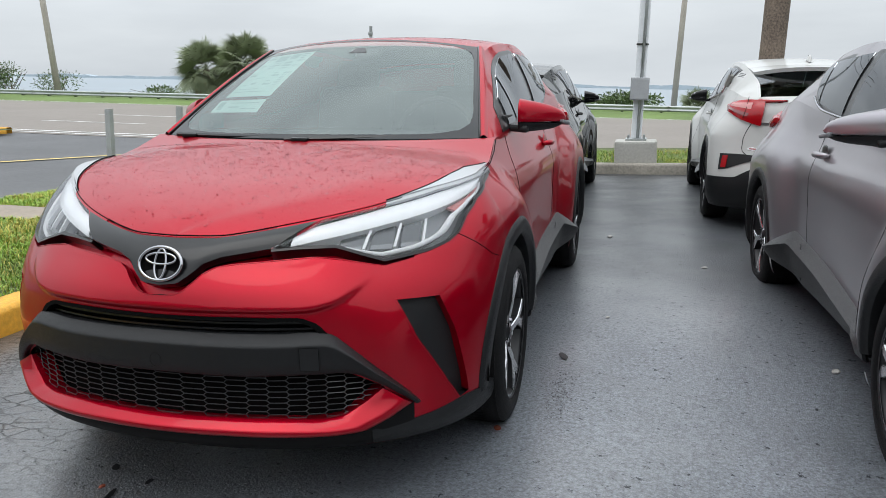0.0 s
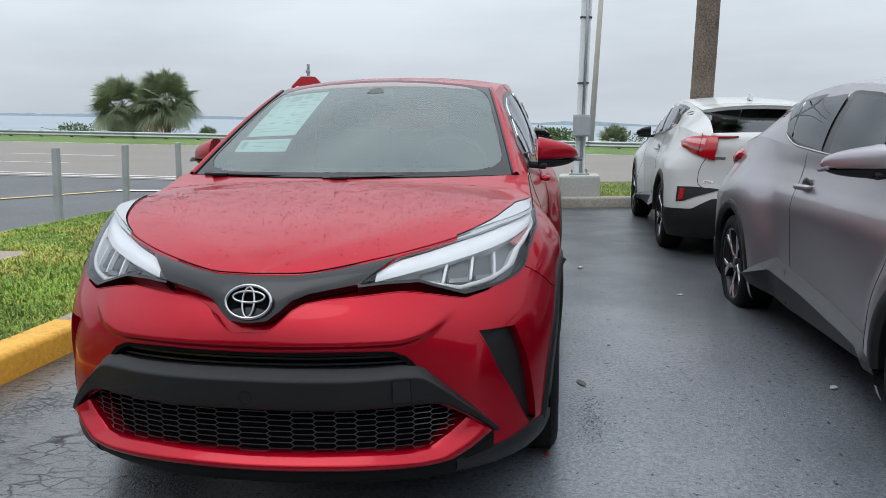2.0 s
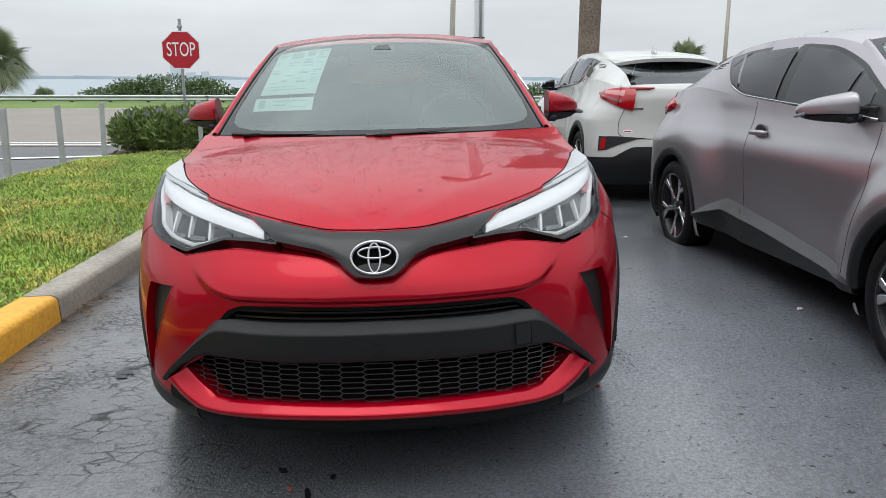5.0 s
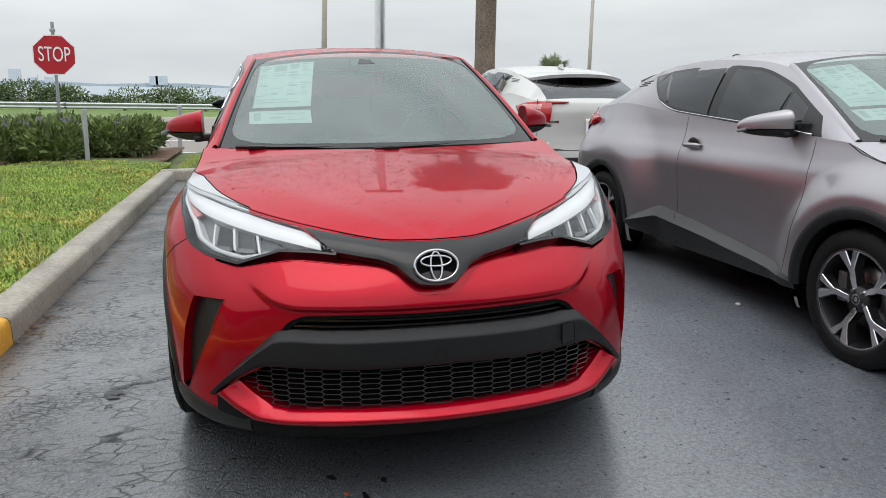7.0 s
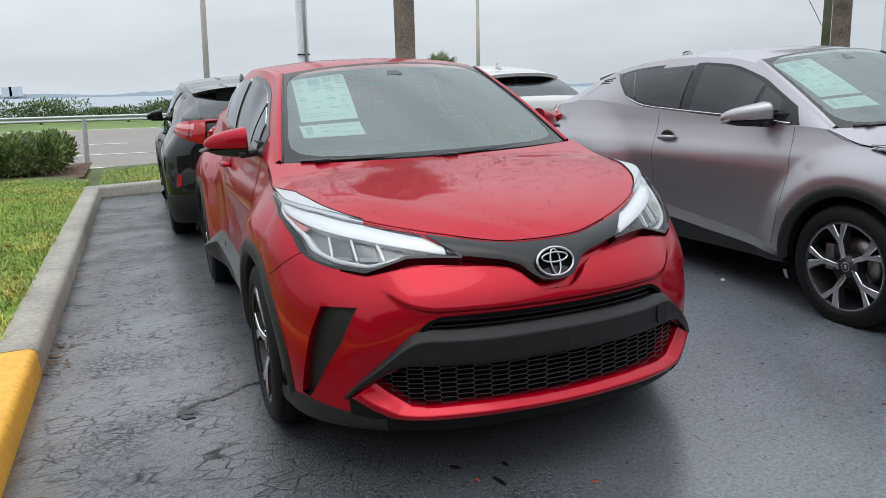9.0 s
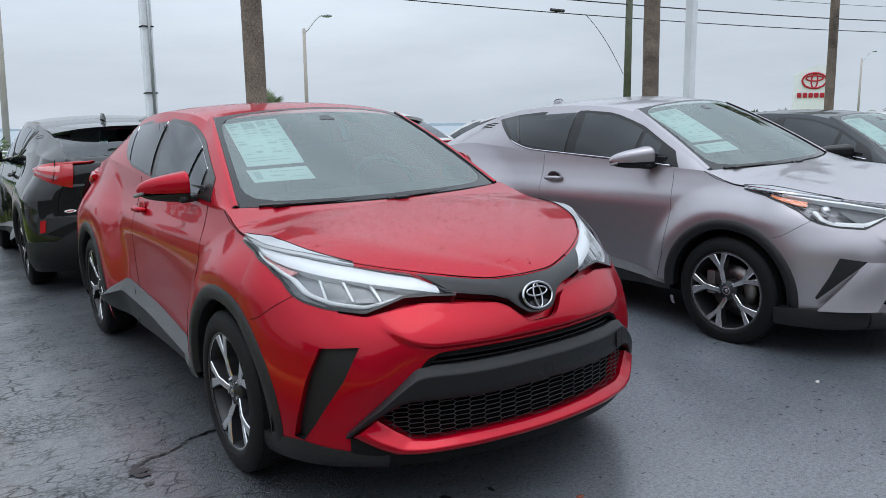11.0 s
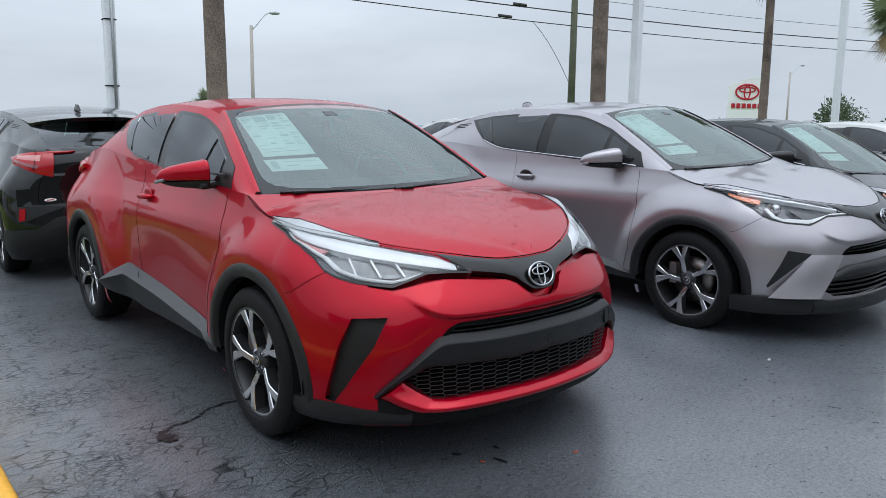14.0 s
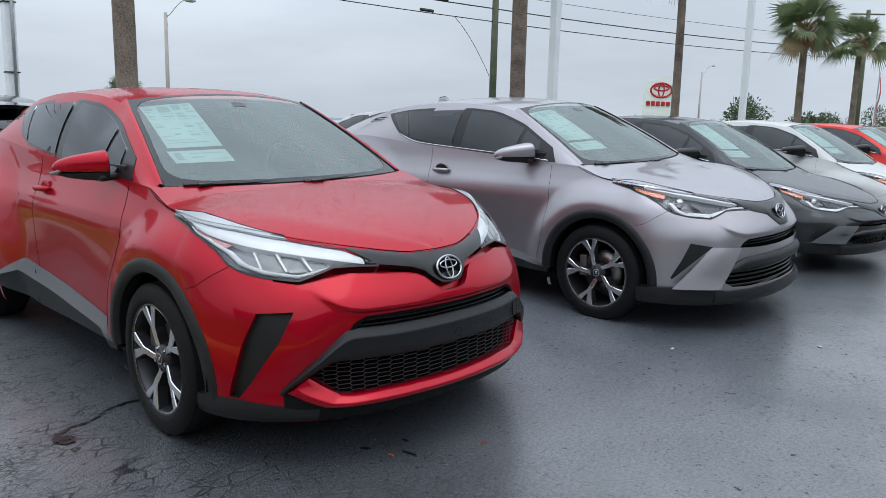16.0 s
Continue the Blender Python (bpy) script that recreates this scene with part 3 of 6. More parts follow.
        plate("lamp_rim", [(a, b - .0045) for a, b in HEADLAMP_LOW], [(a, b + .0035) for a, b in HEADLAMP_LOW[:-1]] + [(94.5, .957)], PIANO, lampo, s, .004, .05, 60, 3)
        edge_low = [(a, b - .002) for a, b in HEADLAMP_TOP]
        edge_top = [(a, float(TOP_FRONT(a)) + .003) for a, b in HEADLAMP_TOP[:-2]] + [(90, .960), (94.5, .966)]
        plate("lamp_edge", edge_low[:4], edge_top[:4], paint, car, s, .0045, .012, 24, 3)
        plate("lamp_cap", edge_low[3:], edge_top[3:], LAMP_CAP if new_style else CHROME, lampo, s, .0045, .012, 30, 3)
        if new_style:
            plate("light_bar", [(25, .797), (31, .812), (44, .842), (58, .872), (70, .899), (88, .934)], [(25.5, .823), (29, .845), (44, .886), (60, .919), (75, .939), (93, .955)], LAMP_BAR, lampo, s, -.008, .04, 40, 6, .006)
            plate("light_bar", [(34, .792), (44, .763), (53, .777), (60.5, .806), (65, .850), (74, .888), (90, .928)], [(34, .799), (43.5, .774), (52, .787), (58, .810), (63, .856), (73, .896), (90, .933)], LAMP_BAR, lampo, s, -.014, .03, 24, 4, .006)
            for a in (34, 41, 48):
                cell = plate("lamp_cell", [(a, .792 - (a - 34) * .0005), (a + 5.5, .790 - (a - 34) * .0005)], [(a + 1.5, .834 + (a - 34) * .001), (a + 6.5, .842 + (a - 34) * .001)], LAMP_MID, lampo, s, -.03, .01, 8, 4)
                plate("cell_mirror", [(a + .2, .786), (a + 5.0, .784)], [(a + .6, .797), (a + 5.4, .796)], LAMP_GREY, cell, s, -.020, .012, 8, 3)
                plate("cell_edge", [(a + 5.4, .788), (a + 6.1, .788)], [(a + 7.2, .842 + (a - 34) * .001), (a + 7.9, .843 + (a - 34) * .001)], LAMP_BAR, cell, s, -.018, .02, 6, 4)
            plate("side_lamp", [(66, .868), (86, .926)], [(63, .880), (86, .932)], LAMP_PINK, lampo, s, -.020, .01, 12, 3)
        else:
            plate("light_bar", [(23, .795), (30, .792), (42, .760), (54, .774)], [(23, .806), (31, .806), (43, .778), (54, .79)], LAMP_WHITE, lampo, s, -.006, .03, 30, 4, .004)
            plate("light_bar", [(25, .818), (44, .874), (60, .908), (76, .934)], [(27, .829), (44, .886), (60, .918), (76, .940)], LAMP_WHITE, lampo, s, -.006, .03, 30, 4, .004)
            plate("side_lamp", [(63, .876), (86, .928)], [(61, .901), (86, .939)], AMBER, lampo, s, -.018, .01, 14, 4)
            bm = bmesh.new()
            c = skin(np.array(54.), np.array(.836))
            bmesh.ops.create_uvsphere(bm, u_segments=16, v_segments=10, radius=.034, matrix=Matrix.Translation((c[0] * s, c[1] + .035, c[2])))
            part("projector", bm, CHROME, lampo, smooth=True)
            plate("lamp_wedge", [(40, .774), (44, .768)], [(46.5, .842), (49.5, .846)], LAMP_MID, lampo, s, -.016, .02, 10, 3)
            plate("light_bar", [(44, .752), (54.5, .765), (59.3, .795), (62, .845)], [(44, .766), (53.5, .779), (57.3, .803), (60, .848)], LAMP_WHITE, lampo, s, -.006, .03, 30, 4, .004)
        # bumper corner
        if new_style:
            plate("corner_inlet", [(43.5, .652), (49.3, .525), (59.3, .355), (64.5, .280)], [(58.2, .643), (62.8, .52), (66.3, .40), (69.5, .285)], PLASTIC, car, s, -.026, .001, 24, 5, label="black bumper corner inlet")
            plate("inlet_edge", [(45.8, .641), (57, .634)], [(45.8, .644), (57, .637)], paint, car, s, .001, .03, 10, 2)
            plate("inlet_edge", [(45.8, .641), (50.3, .525), (60.3, .355), (65.2, .290)], [(45.4, .641), (49.9, .525), (59.9, .355), (64.8, .290)], paint, car, s, .0015, .03, 30, 2)
            plate("inlet_edge", [(57, .634), (61.8, .52), (65.3, .40), (68.5, .298)], [(57.4, .634), (62.2, .52), (65.7, .40), (68.9, .298)], paint, car, s, .0015, .03, 30, 2)
            plate("chin_corner", [(40, .206), (52, .200), (64, .192), (83, .186)], [(40, .262), (48, .268), (55, .274), (67, .290), (83, .276)], PLASTIC, car, s, .005, .05, 24, 5, .006, "dark plastic chin")
        else:
            plate("corner_inlet", [(45.5, .578), (56, .468), (65.5, .362)], [(56.5, .600), (60.8, .49), (66.2, .374)], PLASTIC, car, s, .002, .004, 16, 4, label="dark bumper corner inlet")
            facet("cheek", [(44, .305), (65.5, .318)], [(29.5, .560), (46, .574)], paint, car, s, .075, .002, 24)
            plate("chin_corner", [(40, .205), (60, .205), (83, .205)], [(40, .290), (52, .300), (66, .312), (83, .300)], PLASTIC, car, s, .024, .05, 24, 5, .006, "dark plastic chin")
            plate("fog_lamp", [(41.2, .352), (44, .352)], [(41.2, .384), (44, .384)], CHROME, car, s, .030, .02, 8, 5, .01)
        for ya in (0, BASE):
            make_wheel(car, s, ya)
        # door handle: a cup and a bar
        hu = along(1.54)
        bm = bmesh.new()
        c = skin(np.array(hu), np.array(.945))
        bmesh.ops.create_uvsphere(bm, u_segments=20, v_segments=10, radius=1, matrix=Matrix.Translation((c[0] * s, c[1], c[2])) @ Matrix.Diagonal((.007, .070, .050, 1)))
        cup = part("handle_cup", bm, paint if new_style else PIANO, car, smooth=True)
        bm = bmesh.new()
        tube(bm, [(s * (c[0] + .006), c[1] - .095, c[2] + .002), (s * (c[0] + .034), c[1] - .06, c[2] + .002), (s * (c[0] + .038), c[1] + .04, c[2]), (s * (c[0] + .010), c[1] + .085, c[2] - .002)], [.010, .016, .016, .010], 10)
        part("door_handle", bm, paint, car, smooth=True)
        # mirror
        make_mirror(car, mirror_paint or paint, s)
        # cabin side: painted frame, then glass
        yy = np.linspace(.245, 3.28, 70)
        ff = np.linspace(0, 1, 12)
        Y, Fv = np.meshgrid(yy, ff, indexing="ij")
        sheet("cabin_side", cabin_side(Y, Fv) * (s, 1, 1), paint, car, "", 0, s > 0)
        up = lambda y: float(RAIL_Z(y))
        lo = lambda y: float(belt(np.array(y))[2])
        side_pane("window_frame", [(.44, lo(.44) + .004), (.8, lo(.8) + .004), (1.3, lo(1.3) + .006), (1.9, lo(1.9) + .022), (2.10, lo(2.1) + .055)],
                  [(.50, up(.50) - .028), (.8, up(.8) - .028), (1.1, up(1.1) - .032), (1.4, up(1.4) - .032), (2.0, up(2.0) - .03), (2.34, up(2.34) - .035)], PIANO, car, s, .003)
        for name, low, high in (
                ("side_window", [(.83, lo(.83) + .018), (1.36, lo(1.36) + .020)], [(.80, up(.80) - .052), (1.08, up(1.08) - .052), (1.34, up(1.34) - .052)]),
                ("side_window", [(1.47, lo(1.47) + .022), (1.95, lo(1.95) + .040)], [(1.44, up(1.44) - .052), (2.07, up(2.07) - .052)]),
                ("quarter_window", [(1.985, lo(1.985) + .048), (2.08, lo(2.08) + .07)], [(2.10, up(2.1) - .052), (2.26, up(2.26) - .056)]),
                ("quarter_window", [(.60, lo(.60) + .018), (.79, lo(.79) + .018)], [(.62, up(.62) - .052), (.765, up(.765) - .052)])):
            side_pane(name, low, high, TINT, car, s, .008, thick=.004).visible_shadow = False
        if not new_style:
            bm = bmesh.new()
            ys = np.linspace(.5, 2.08, 30)
            q = cabin_side(ys, np.full(30, .035)) + np.array([.010, 0, .006]) + np.clip((ys - 1.8)[:, None] / .28, 0, 1) ** 2 * np.array([-.01, 0, .045])
            tube(bm, q * (s, 1, 1), .007, 6)
            part("window_strip", bm, CHROME, car, "bright strip under the side windows", True)
        # C-pillar fin, tail lamp, reflector
        bm = bmesh.new()
        for dz in (0, .03, .06):
            q = cabin_side(np.linspace(2.42 - dz, 2.58 - dz * .5, 6), np.linspace(.62 + dz * 2, .69 + dz * 2, 6)) + np.array([.001, 0, .001])
            tube(bm, q * (s, 1, 1), .0035, 6)
        part("pillar_vent", bm, PIANO, car)
        lamp_t = plate("tail_lamp", [(192, 1.030), (199, 1.000), (212, .985), (230, .940), (249, .895)], [(192, 1.060), (199, 1.082), (210, 1.094), (226, 1.104), (243, 1.100)], TAIL_RED, car, s, .020, .05, 30, 9, .016, "red boomerang tail lamp")
        plate("tail_bar", [(236, 1.086), (256, 1.092)], [(236, 1.104), (260, 1.102)], TAIL_RED, lamp_t, s, .022, .04, 16, 4, .004)
        plate("lamp_window", [(205, 1.040), (234, 1.022)], [(206, 1.066), (233, 1.074)], LAMP_PINK, lamp_t, s, .036, .012, 12, 4, .003)
        plate("lamp_window", [(203, 1.016), (234, .965)], [(203, 1.030), (235, .990)], TAIL_DARK, lamp_t, s, .036, .010, 12, 4)
        seam("lamp_gap", [(226, 1.115), (229, 1.03), (232, .945)], lamp_t, s, off=.036)
        refl = plate("bumper_inlet", [(219, .510), (228, .522), (256, .632)], [(220, .650), (238, .655), (262, .640)], PLASTIC, car, s, .006, .01, 16, 4, label="dark inlet with a red reflector")
        plate("reflector", [(222, .528), (227.5, .534)], [(223.5, .632), (229, .634)], TAIL_RED, refl, s, .012, .006, 6, 4)
        if s > 0:
            mark = plate("dealer_mark", [(244, .701), (245, .693), (248, .688), (251, .693), (252, .701)], [(244, .703), (245, .711), (248, .716), (251, .711), (252, .703)], LAMP_WHITE, car, s, .003, .002, 16, 3)
            plate("mark_bar", [(245.5, .698), (250.5, .698)], [(245.5, .706), (250.5, .706)], TAIL_RED, mark, s, .0055, .001, 6, 2)
        seam("hatch_gap", [(241, .915), (240, .80), (240, .68), (246, .635), (280, .628)], car, s)
        # A-pillar and windscreen border
        t = np.linspace(0, 1, 16)
        ys = .245 + (.96 - .245) * t
        outer = rail(ys)
        inner_ = shield_edge(t)
        w = np.linspace(0, 1, 5)[None, :, None]
        pil = outer[:, None] * (1 - w) + inner_[:, None] * w + np.array([.0, -.004, .014]) * 4 * w * (1 - w)
        sheet("windscreen_pillar", pil * (s, 1, 1), paint, car, "", 0, s < 0)
        bm = bmesh.new()
        tube(bm, (inner_ + np.array([.003, -.002, .003])) * (s, 1, 1), .0045, 6)
        part("windscreen_seal", bm, PIANO, car, smooth=True)
    # bonnet
    n_s, n_f = 44, 41
    f = np.linspace(-1, 1, n_f)
    rows = []
    for q in np.linspace(0.002, 1, n_s):
        ue = 104.3 * q
        e = skin(np.array(ue), top(np.array(ue)))
        yc = -.797 + (.055 + .797) * q ** .94
        c = np.array([0, yc, BONNET(yc)])
        w = 1 - np.abs(f) ** 2.2
        rows.append(np.stack([f * e[0], e[1] + (c[1] - e[1]) * w, e[2] + (c[2] - e[2]) * w ** .9 + .006 * bump(np.abs(f) - .74, .16) * q * (1 - q) * 4], -1))
    rows = np.array(rows)
    rows[..., 2] += .004
    bonnet = sheet("bonnet", rows, paint, car, "", 0, False)
    for s in (1, -1):
        strip, edge = [], []
        for ue in np.linspace(44, 95, 30):
            q = (ue / 104.3 - .002) / .998 * (n_s - 1)
            i = int(q)
            r = rows[i] + (rows[i + 1] - rows[i]) * (q - i)
            w = .072 * step((ue - 43.5) / 34) * step((97 - ue) / 9)
            strip.append([[np.interp(1 - w * k, f, r[:, c]) for c in range(3)] for k in np.linspace(0, 1, 4)])
        strip = np.array(strip) + np.array([0, 0, .004])
        top_lamp = sheet("lamp_upper", strip * (s, 1, 1), LAMP_CAP if new_style else CHROME, car, "pale upper end of the headlamp", .006, s > 0, np.array([0, 0, -1.0]))
        bm = bmesh.new()
        tube(bm, strip[:, -1] * (s, 1, 1), .0022, 5)
        part("lamp_gap", bm, INNER, top_lamp)
    # windscreen, wipers, papers
    shield, drop = windscreen(.0)
    glass = sheet("windscreen", shield, SHIELD, car, "clear windscreen mirroring the cloud", 0, False)
    glass.visible_shadow = False
    base = windscreen(.0016)[0]                               # the printed black border of the pane, with rounded inner corners
    kk, ff = np.linspace(0, 1, 22), np.linspace(-1, 1, 49)

    def on_pane(fv, kv):
        rows_ = [[np.interp(kv, kk, base[:, j, c]) for j in range(49)] for c in range(3)]
        return [np.interp(fv, ff, rows_[c]) for c in range(3)]
    ring_in, ring_out = [], []
    for a in np.linspace(0, 2 * math.pi, 73):
        cx, cz = math.cos(a), math.sin(a)
        q = max(abs(cx), abs(cz))
        ring_out.append(on_pane(cx / q * .997, .5 + .5 * cz / q * .998))
        e = 9.0
        q = (abs(cx) ** e + abs(cz) ** e) ** (1 / e)
        ring_in.append(on_pane(cx / q * .968, .5 + .5 * (cz / q * (.955 if cz > 0 else .93))))
    sheet("windscreen_border", np.array([ring_out, ring_in]), FRIT, glass, "black printed border")
    sheet("camera_cover", np.array([[on_pane(x * (1.0 + .7 * (.88 - kv) / .06), kv) for x in np.linspace(-.045, .045, 7)] for kv in (.88, .85, .82)]), FRIT, glass, "dark camera cover behind the glass")
    wiper(car, -.62, .235, .06, .60, .012)
    wiper(car, -.06, .095, .50, .52, .012)
    make_papers(car, windscreen)
    sheet("cowl", np.array([[(x, .03 + .21 * (x / .70) ** 2 + dy, 1.036 + dz) for x in np.linspace(-.70, .70, 31)] for dy, dz in ((0, -.012), (.05, -.004), (.09, .012))]), PLASTIC, car, "black cowl panel")
    bm = bmesh.new()
    box(bm, (.12, .10, .03), (0, .90, 1.408), Euler((.5, 0, 0)).to_matrix(), .01)
    part("sensor_box", bm, TRIM, car)
    # roof, spoiler and rear window
    ys = np.linspace(.94, 2.56, 30)
    f = np.linspace(-1, 1, 25)
    row = lambda y: np.stack([f * RAIL_X(y), y - .035 * (1 - f ** 2) * np.clip((1.5 - y) / .5, 0, 1), RAIL_Z(y) + CROWN(y) * (1 - np.abs(f) ** 2.4)], -1)
    roof_pts = np.array([row(y) for y in ys])
    roof = sheet("roof", roof_pts, paint if style != "two_tone" else PIANO, car, "", 0, False)
    ys = np.linspace(2.58, 3.28, 18)
    back = np.array([row(y) for y in ys])
    sheet("rear_window", back, REAR_GLASS, car, "", 0, False).visible_shadow = False
    lip = []
    for k in np.linspace(0, 1, 7):
        g = np.linspace(-1, 1, 25)
        z0 = RAIL_Z(2.44) + CROWN(2.44) * (1 - np.abs(g) ** 2.4) + .004
        lip.append(np.stack([g * (.556 - .02 * k), 2.44 + (.26 + .22 * (1 - np.abs(g) ** 2.5)) * k, z0 * (1 - k) + (1.350 + .046 * (1 - np.abs(g) ** 2.6)) * k + .008 * k * (1 - k)], -1))
    lip = np.array(lip)
    sheet("spoiler", lip, paint, car, "roof spoiler over the rear window", .034, False, np.array([0, -.35, -1.0]))
    bm = bmesh.new()
    box(bm, (.045, .17, .06), (0, 2.25, 1.492), Euler((-.12, 0, 0)).to_matrix(), .02, .45)
    part("roof_fin", bm, paint, car)
    tail_u = np.r_[np.linspace(235, 280, 20)]
    edge = skin(tail_u, top(tail_u))
    edge = np.r_[edge, (edge * (-1, 1, 1))[::-1][1:]]
    upper = np.stack([np.linspace(back[-1][-1][0], back[-1][0][0], len(edge)), np.interp(np.linspace(0, 1, len(edge)), np.linspace(0, 1, 25), back[-1][::-1, 1]), np.interp(np.linspace(0, 1, len(edge)), np.linspace(0, 1, 25), back[-1][::-1, 2])], -1)
    sheet("tailgate_top", np.array([edge * (1 - k) + upper * k + np.array([0, 0, .012 * 4 * k * (1 - k)]) for k in np.linspace(0, 1, 5)]), paint, car, "", 0, False)
    # rear bumper, plate, marks
    for s in (1, -1):
        plate("rear_bumper", [(197, .185), (240, .185), (280, .185)], [(197, .44), (236, .455), (252, .555), (280, .562)], PLASTIC, car, s, .010, .02, 30, 5, .008, "dark plastic lower bumper")
        plate("tail_mark", [(243, .905), (256, .905)], [(243, .925), (256, .925)], CHROME, car, s, .004, .003, 8, 2)if s > 0 else None
    bm = bmesh.new()
    box(bm, (.31, .012, .155), (0, REAR_Y + TAIL(.865) + .012, .865), bevel=.004)
    pl = part("number_plate", bm, LAMP_WHITE, car, "white dealer plate with red and blue bars")
    for dz, h, mm in ((.045, .03, TAIL_RED), (-.005, .035, PLATE_BLUE), (-.055, .02, TAIL_RED)):
        bm = bmesh.new()
        box(bm, (.26, .006, h), (0, REAR_Y + TAIL(.865) + .021, .865 + dz))
        part("plate_bar", bm, mm, pl)
    # nose
    if new_style:
        both("recess_floor", [(a, b - .004) for a, b in RECESS_LOW], [(a, b + .004) for a, b in RECESS_TOP], paint, car, off=-.042, thick=.0, n=81, m=3)
        both("bumper_edge", [(a, b - .0015) for a, b in RECESS_LOW], RECESS_LOW, paint, car, off=.002, thick=.030, n=121, m=2)
    both("nose_band", [(0, .694), (3.4, .699), (6, .724), (8.5, .751), (12, .768), (18, .781), (22, .789)] if new_style else [(0, .664), (3.8, .668), (6, .690), (10.5, .744), (18, .768), (22, .786)], [(0, .811), (10, .813), (16, .823), (23, .839), (26.3, .847), (29.8, .855)], PIANO, car, off=.004, thick=.03, n=61, m=8, bow=.006, label="gloss black band across the nose")
    oval_badge("emblem", car, (0, FRONT_Y - REACH(.752) - .020, .752), .068, .048, CHROME, -.36, .0054, True, INNER)
    both("slot_backing", [(0, .53), (33, .53)], [(0, .628), (31, .61)], INNER, car, off=-.05, thick=.0, n=31, m=3)
    both("slot_rim", [(0, .602), (15, .603), (25, .600), (27.5, .585), (29, .562)], [(0, .612), (15, .613), (25.6, .610), (28.8, .591), (30.5, .562)], INNER, car, off=.003, thick=.03, n=51, m=3)
    for dz in (.574, .592):
        both("slot_bar", [(0, dz - .003), (28.5, dz - .002)], [(0, dz + .003), (28, dz + .004)], PIANO, car, off=-.018, thick=.02, n=31, m=2)
    both("grille_backing", [(0, .25), (54, .25)], [(0, .455), (54, .455)], INNER, car, off=-.07, thick=.0, n=41, m=3)
    if new_style:
        bar = shaped("bumper_bar", [(0, .449), (14, .446), (20, .448), (27, .450), (33.5, .450), (36.5, .440), (42, .398), (50, .322)], [(0, .567), (10, .566), (21, .565), (27, .568), (30, .566), (32, .556), (41, .446), (50.8, .335)], PLASTIC, car,
                     [(0, .016), (.05, .022), (.35, .026), (.68, .029), (.72, .0295), (.755, .028), (.80, .024), (.97, .005), (1, .0)], 121, "dark plastic bumper bar", .07)
        plate("tow_cover", [(25.0, .468), (28.6, .466)], [(25.0, .532), (28.6, .530)], PLASTIC, bar, 1, .0320, .004, 6, 4)
        for uz in ([(25.0, .468), (28.6, .466)], [(28.6, .466), (28.6, .530)], [(28.6, .530), (25.0, .532)], [(25.0, .532), (25.0, .468)]):
            seam("cover_gap", uz, bar, 1, r=.0006, off=.0322)
        bm = bmesh.new()
        c = skin(np.array(0.0), np.array(.487)) + np.array([.0, -.0285, 0])
        tube(bm, [c + np.array([.018 * math.sin(t), 0, .020 * math.cos(t)]) for t in np.linspace(0, 2 * math.pi, 25)], .0005, 4, cap=False)
        part("sensor_ring", bm, INNER, bar)
        make_honeycomb(car)
        shaped("lower_lip", [(0, .266), (11, .267), (22, .264), (32, .262), (38.5, .266), (44, .290), (49.5, .325)], [(0, .312), (10, .314), (20, .313), (29, .308), (33.5, .313), (38, .345), (42, .384)], paint, car,
               [(0, .002), (.06, .016), (.14, .024), (.24, .028), (.36, .031), (.42, .0305), (.50, .027), (.80, .010), (.97, .003), (1, .0)], 121, "painted lower lip", .06)
        both("chin", [(0, .205), (30, .203), (51, .202)], [(0, .272), (20, .269), (38, .270), (44, .292), (50, .325)], CHIN, car, off=.004, thick=.05, n=61, m=4, bow=.003, label="dark plastic chin")
    else:
        both("bumper_bar", [(0, .42), (20, .42), (40, .395), (50.5, .330)], [(0, .500), (15, .501), (27.5, .494), (36, .450), (50.5, .345)], PLASTIC, car, off=.016, thick=.06, n=71, m=8, bow=.02, label="dark plastic bumper bar")
        if style == "hatch":
            make_honeycomb(car)
        for dz in (.315, .345, .375, .402) if style == "old" else ():
            both("grille_bar", [(0, dz - .006), (38, dz - .006)], [(0, dz + .006), (38, dz + .006)], PIANO, car, off=-.01, thick=.03, n=41, m=3, bow=.003)
        both("chin", [(0, .205), (30, .205), (45, .205)], [(0, .286), (20, .286), (38, .284), (45, .290)], PLASTIC, car, off=.024, thick=.07, n=61, m=5, bow=.014, label="dark plastic chin")
    bm = bmesh.new()
    box(bm, (1.30, 3.7, .10), (0, 1.25, .26), bevel=.03)
    part("underbody", bm, INNER, car)
    make_cabin(car)
    if wet:
        make_drops(car, rows, roof_pts, wet, rng)
    return car


BONNET = curve([-.797, -.70, -.5, -.25, .06], [.817, .868, .928, .980, 1.038])
PLATE_BLUE = material("plate_blue", (.05, .10, .35), .5)


def shield_edge(t):
    """The windscreen's edge, from its foot to the roof."""
    t = np.asarray(t, float)
    return np.stack([.690 + (.530 - .690) * t, .230 + (.948 - .230) * t, 1.045 + (1.430 - 1.045) * t + .030 * 4 * t * (1 - t) * .55], -1)


def windscreen(off):
    k, f = np.linspace(0, 1, 22), np.linspace(-1, 1, 49)
    e = shield_edge(k)
    w = (1 - f ** 2)[None]
    x = f[None] * e[:, :1]
    y = e[:, 1:2] - (.165 * (1 - k[:, None]) + .06 * k[:, None]) * w - off * .4
    z = e[:, 2:] + (-.012 * (1 - k[:, None]) + .028 * k[:, None] + .012) * w + off * .9
    return np.stack([x, y, z], -1), None


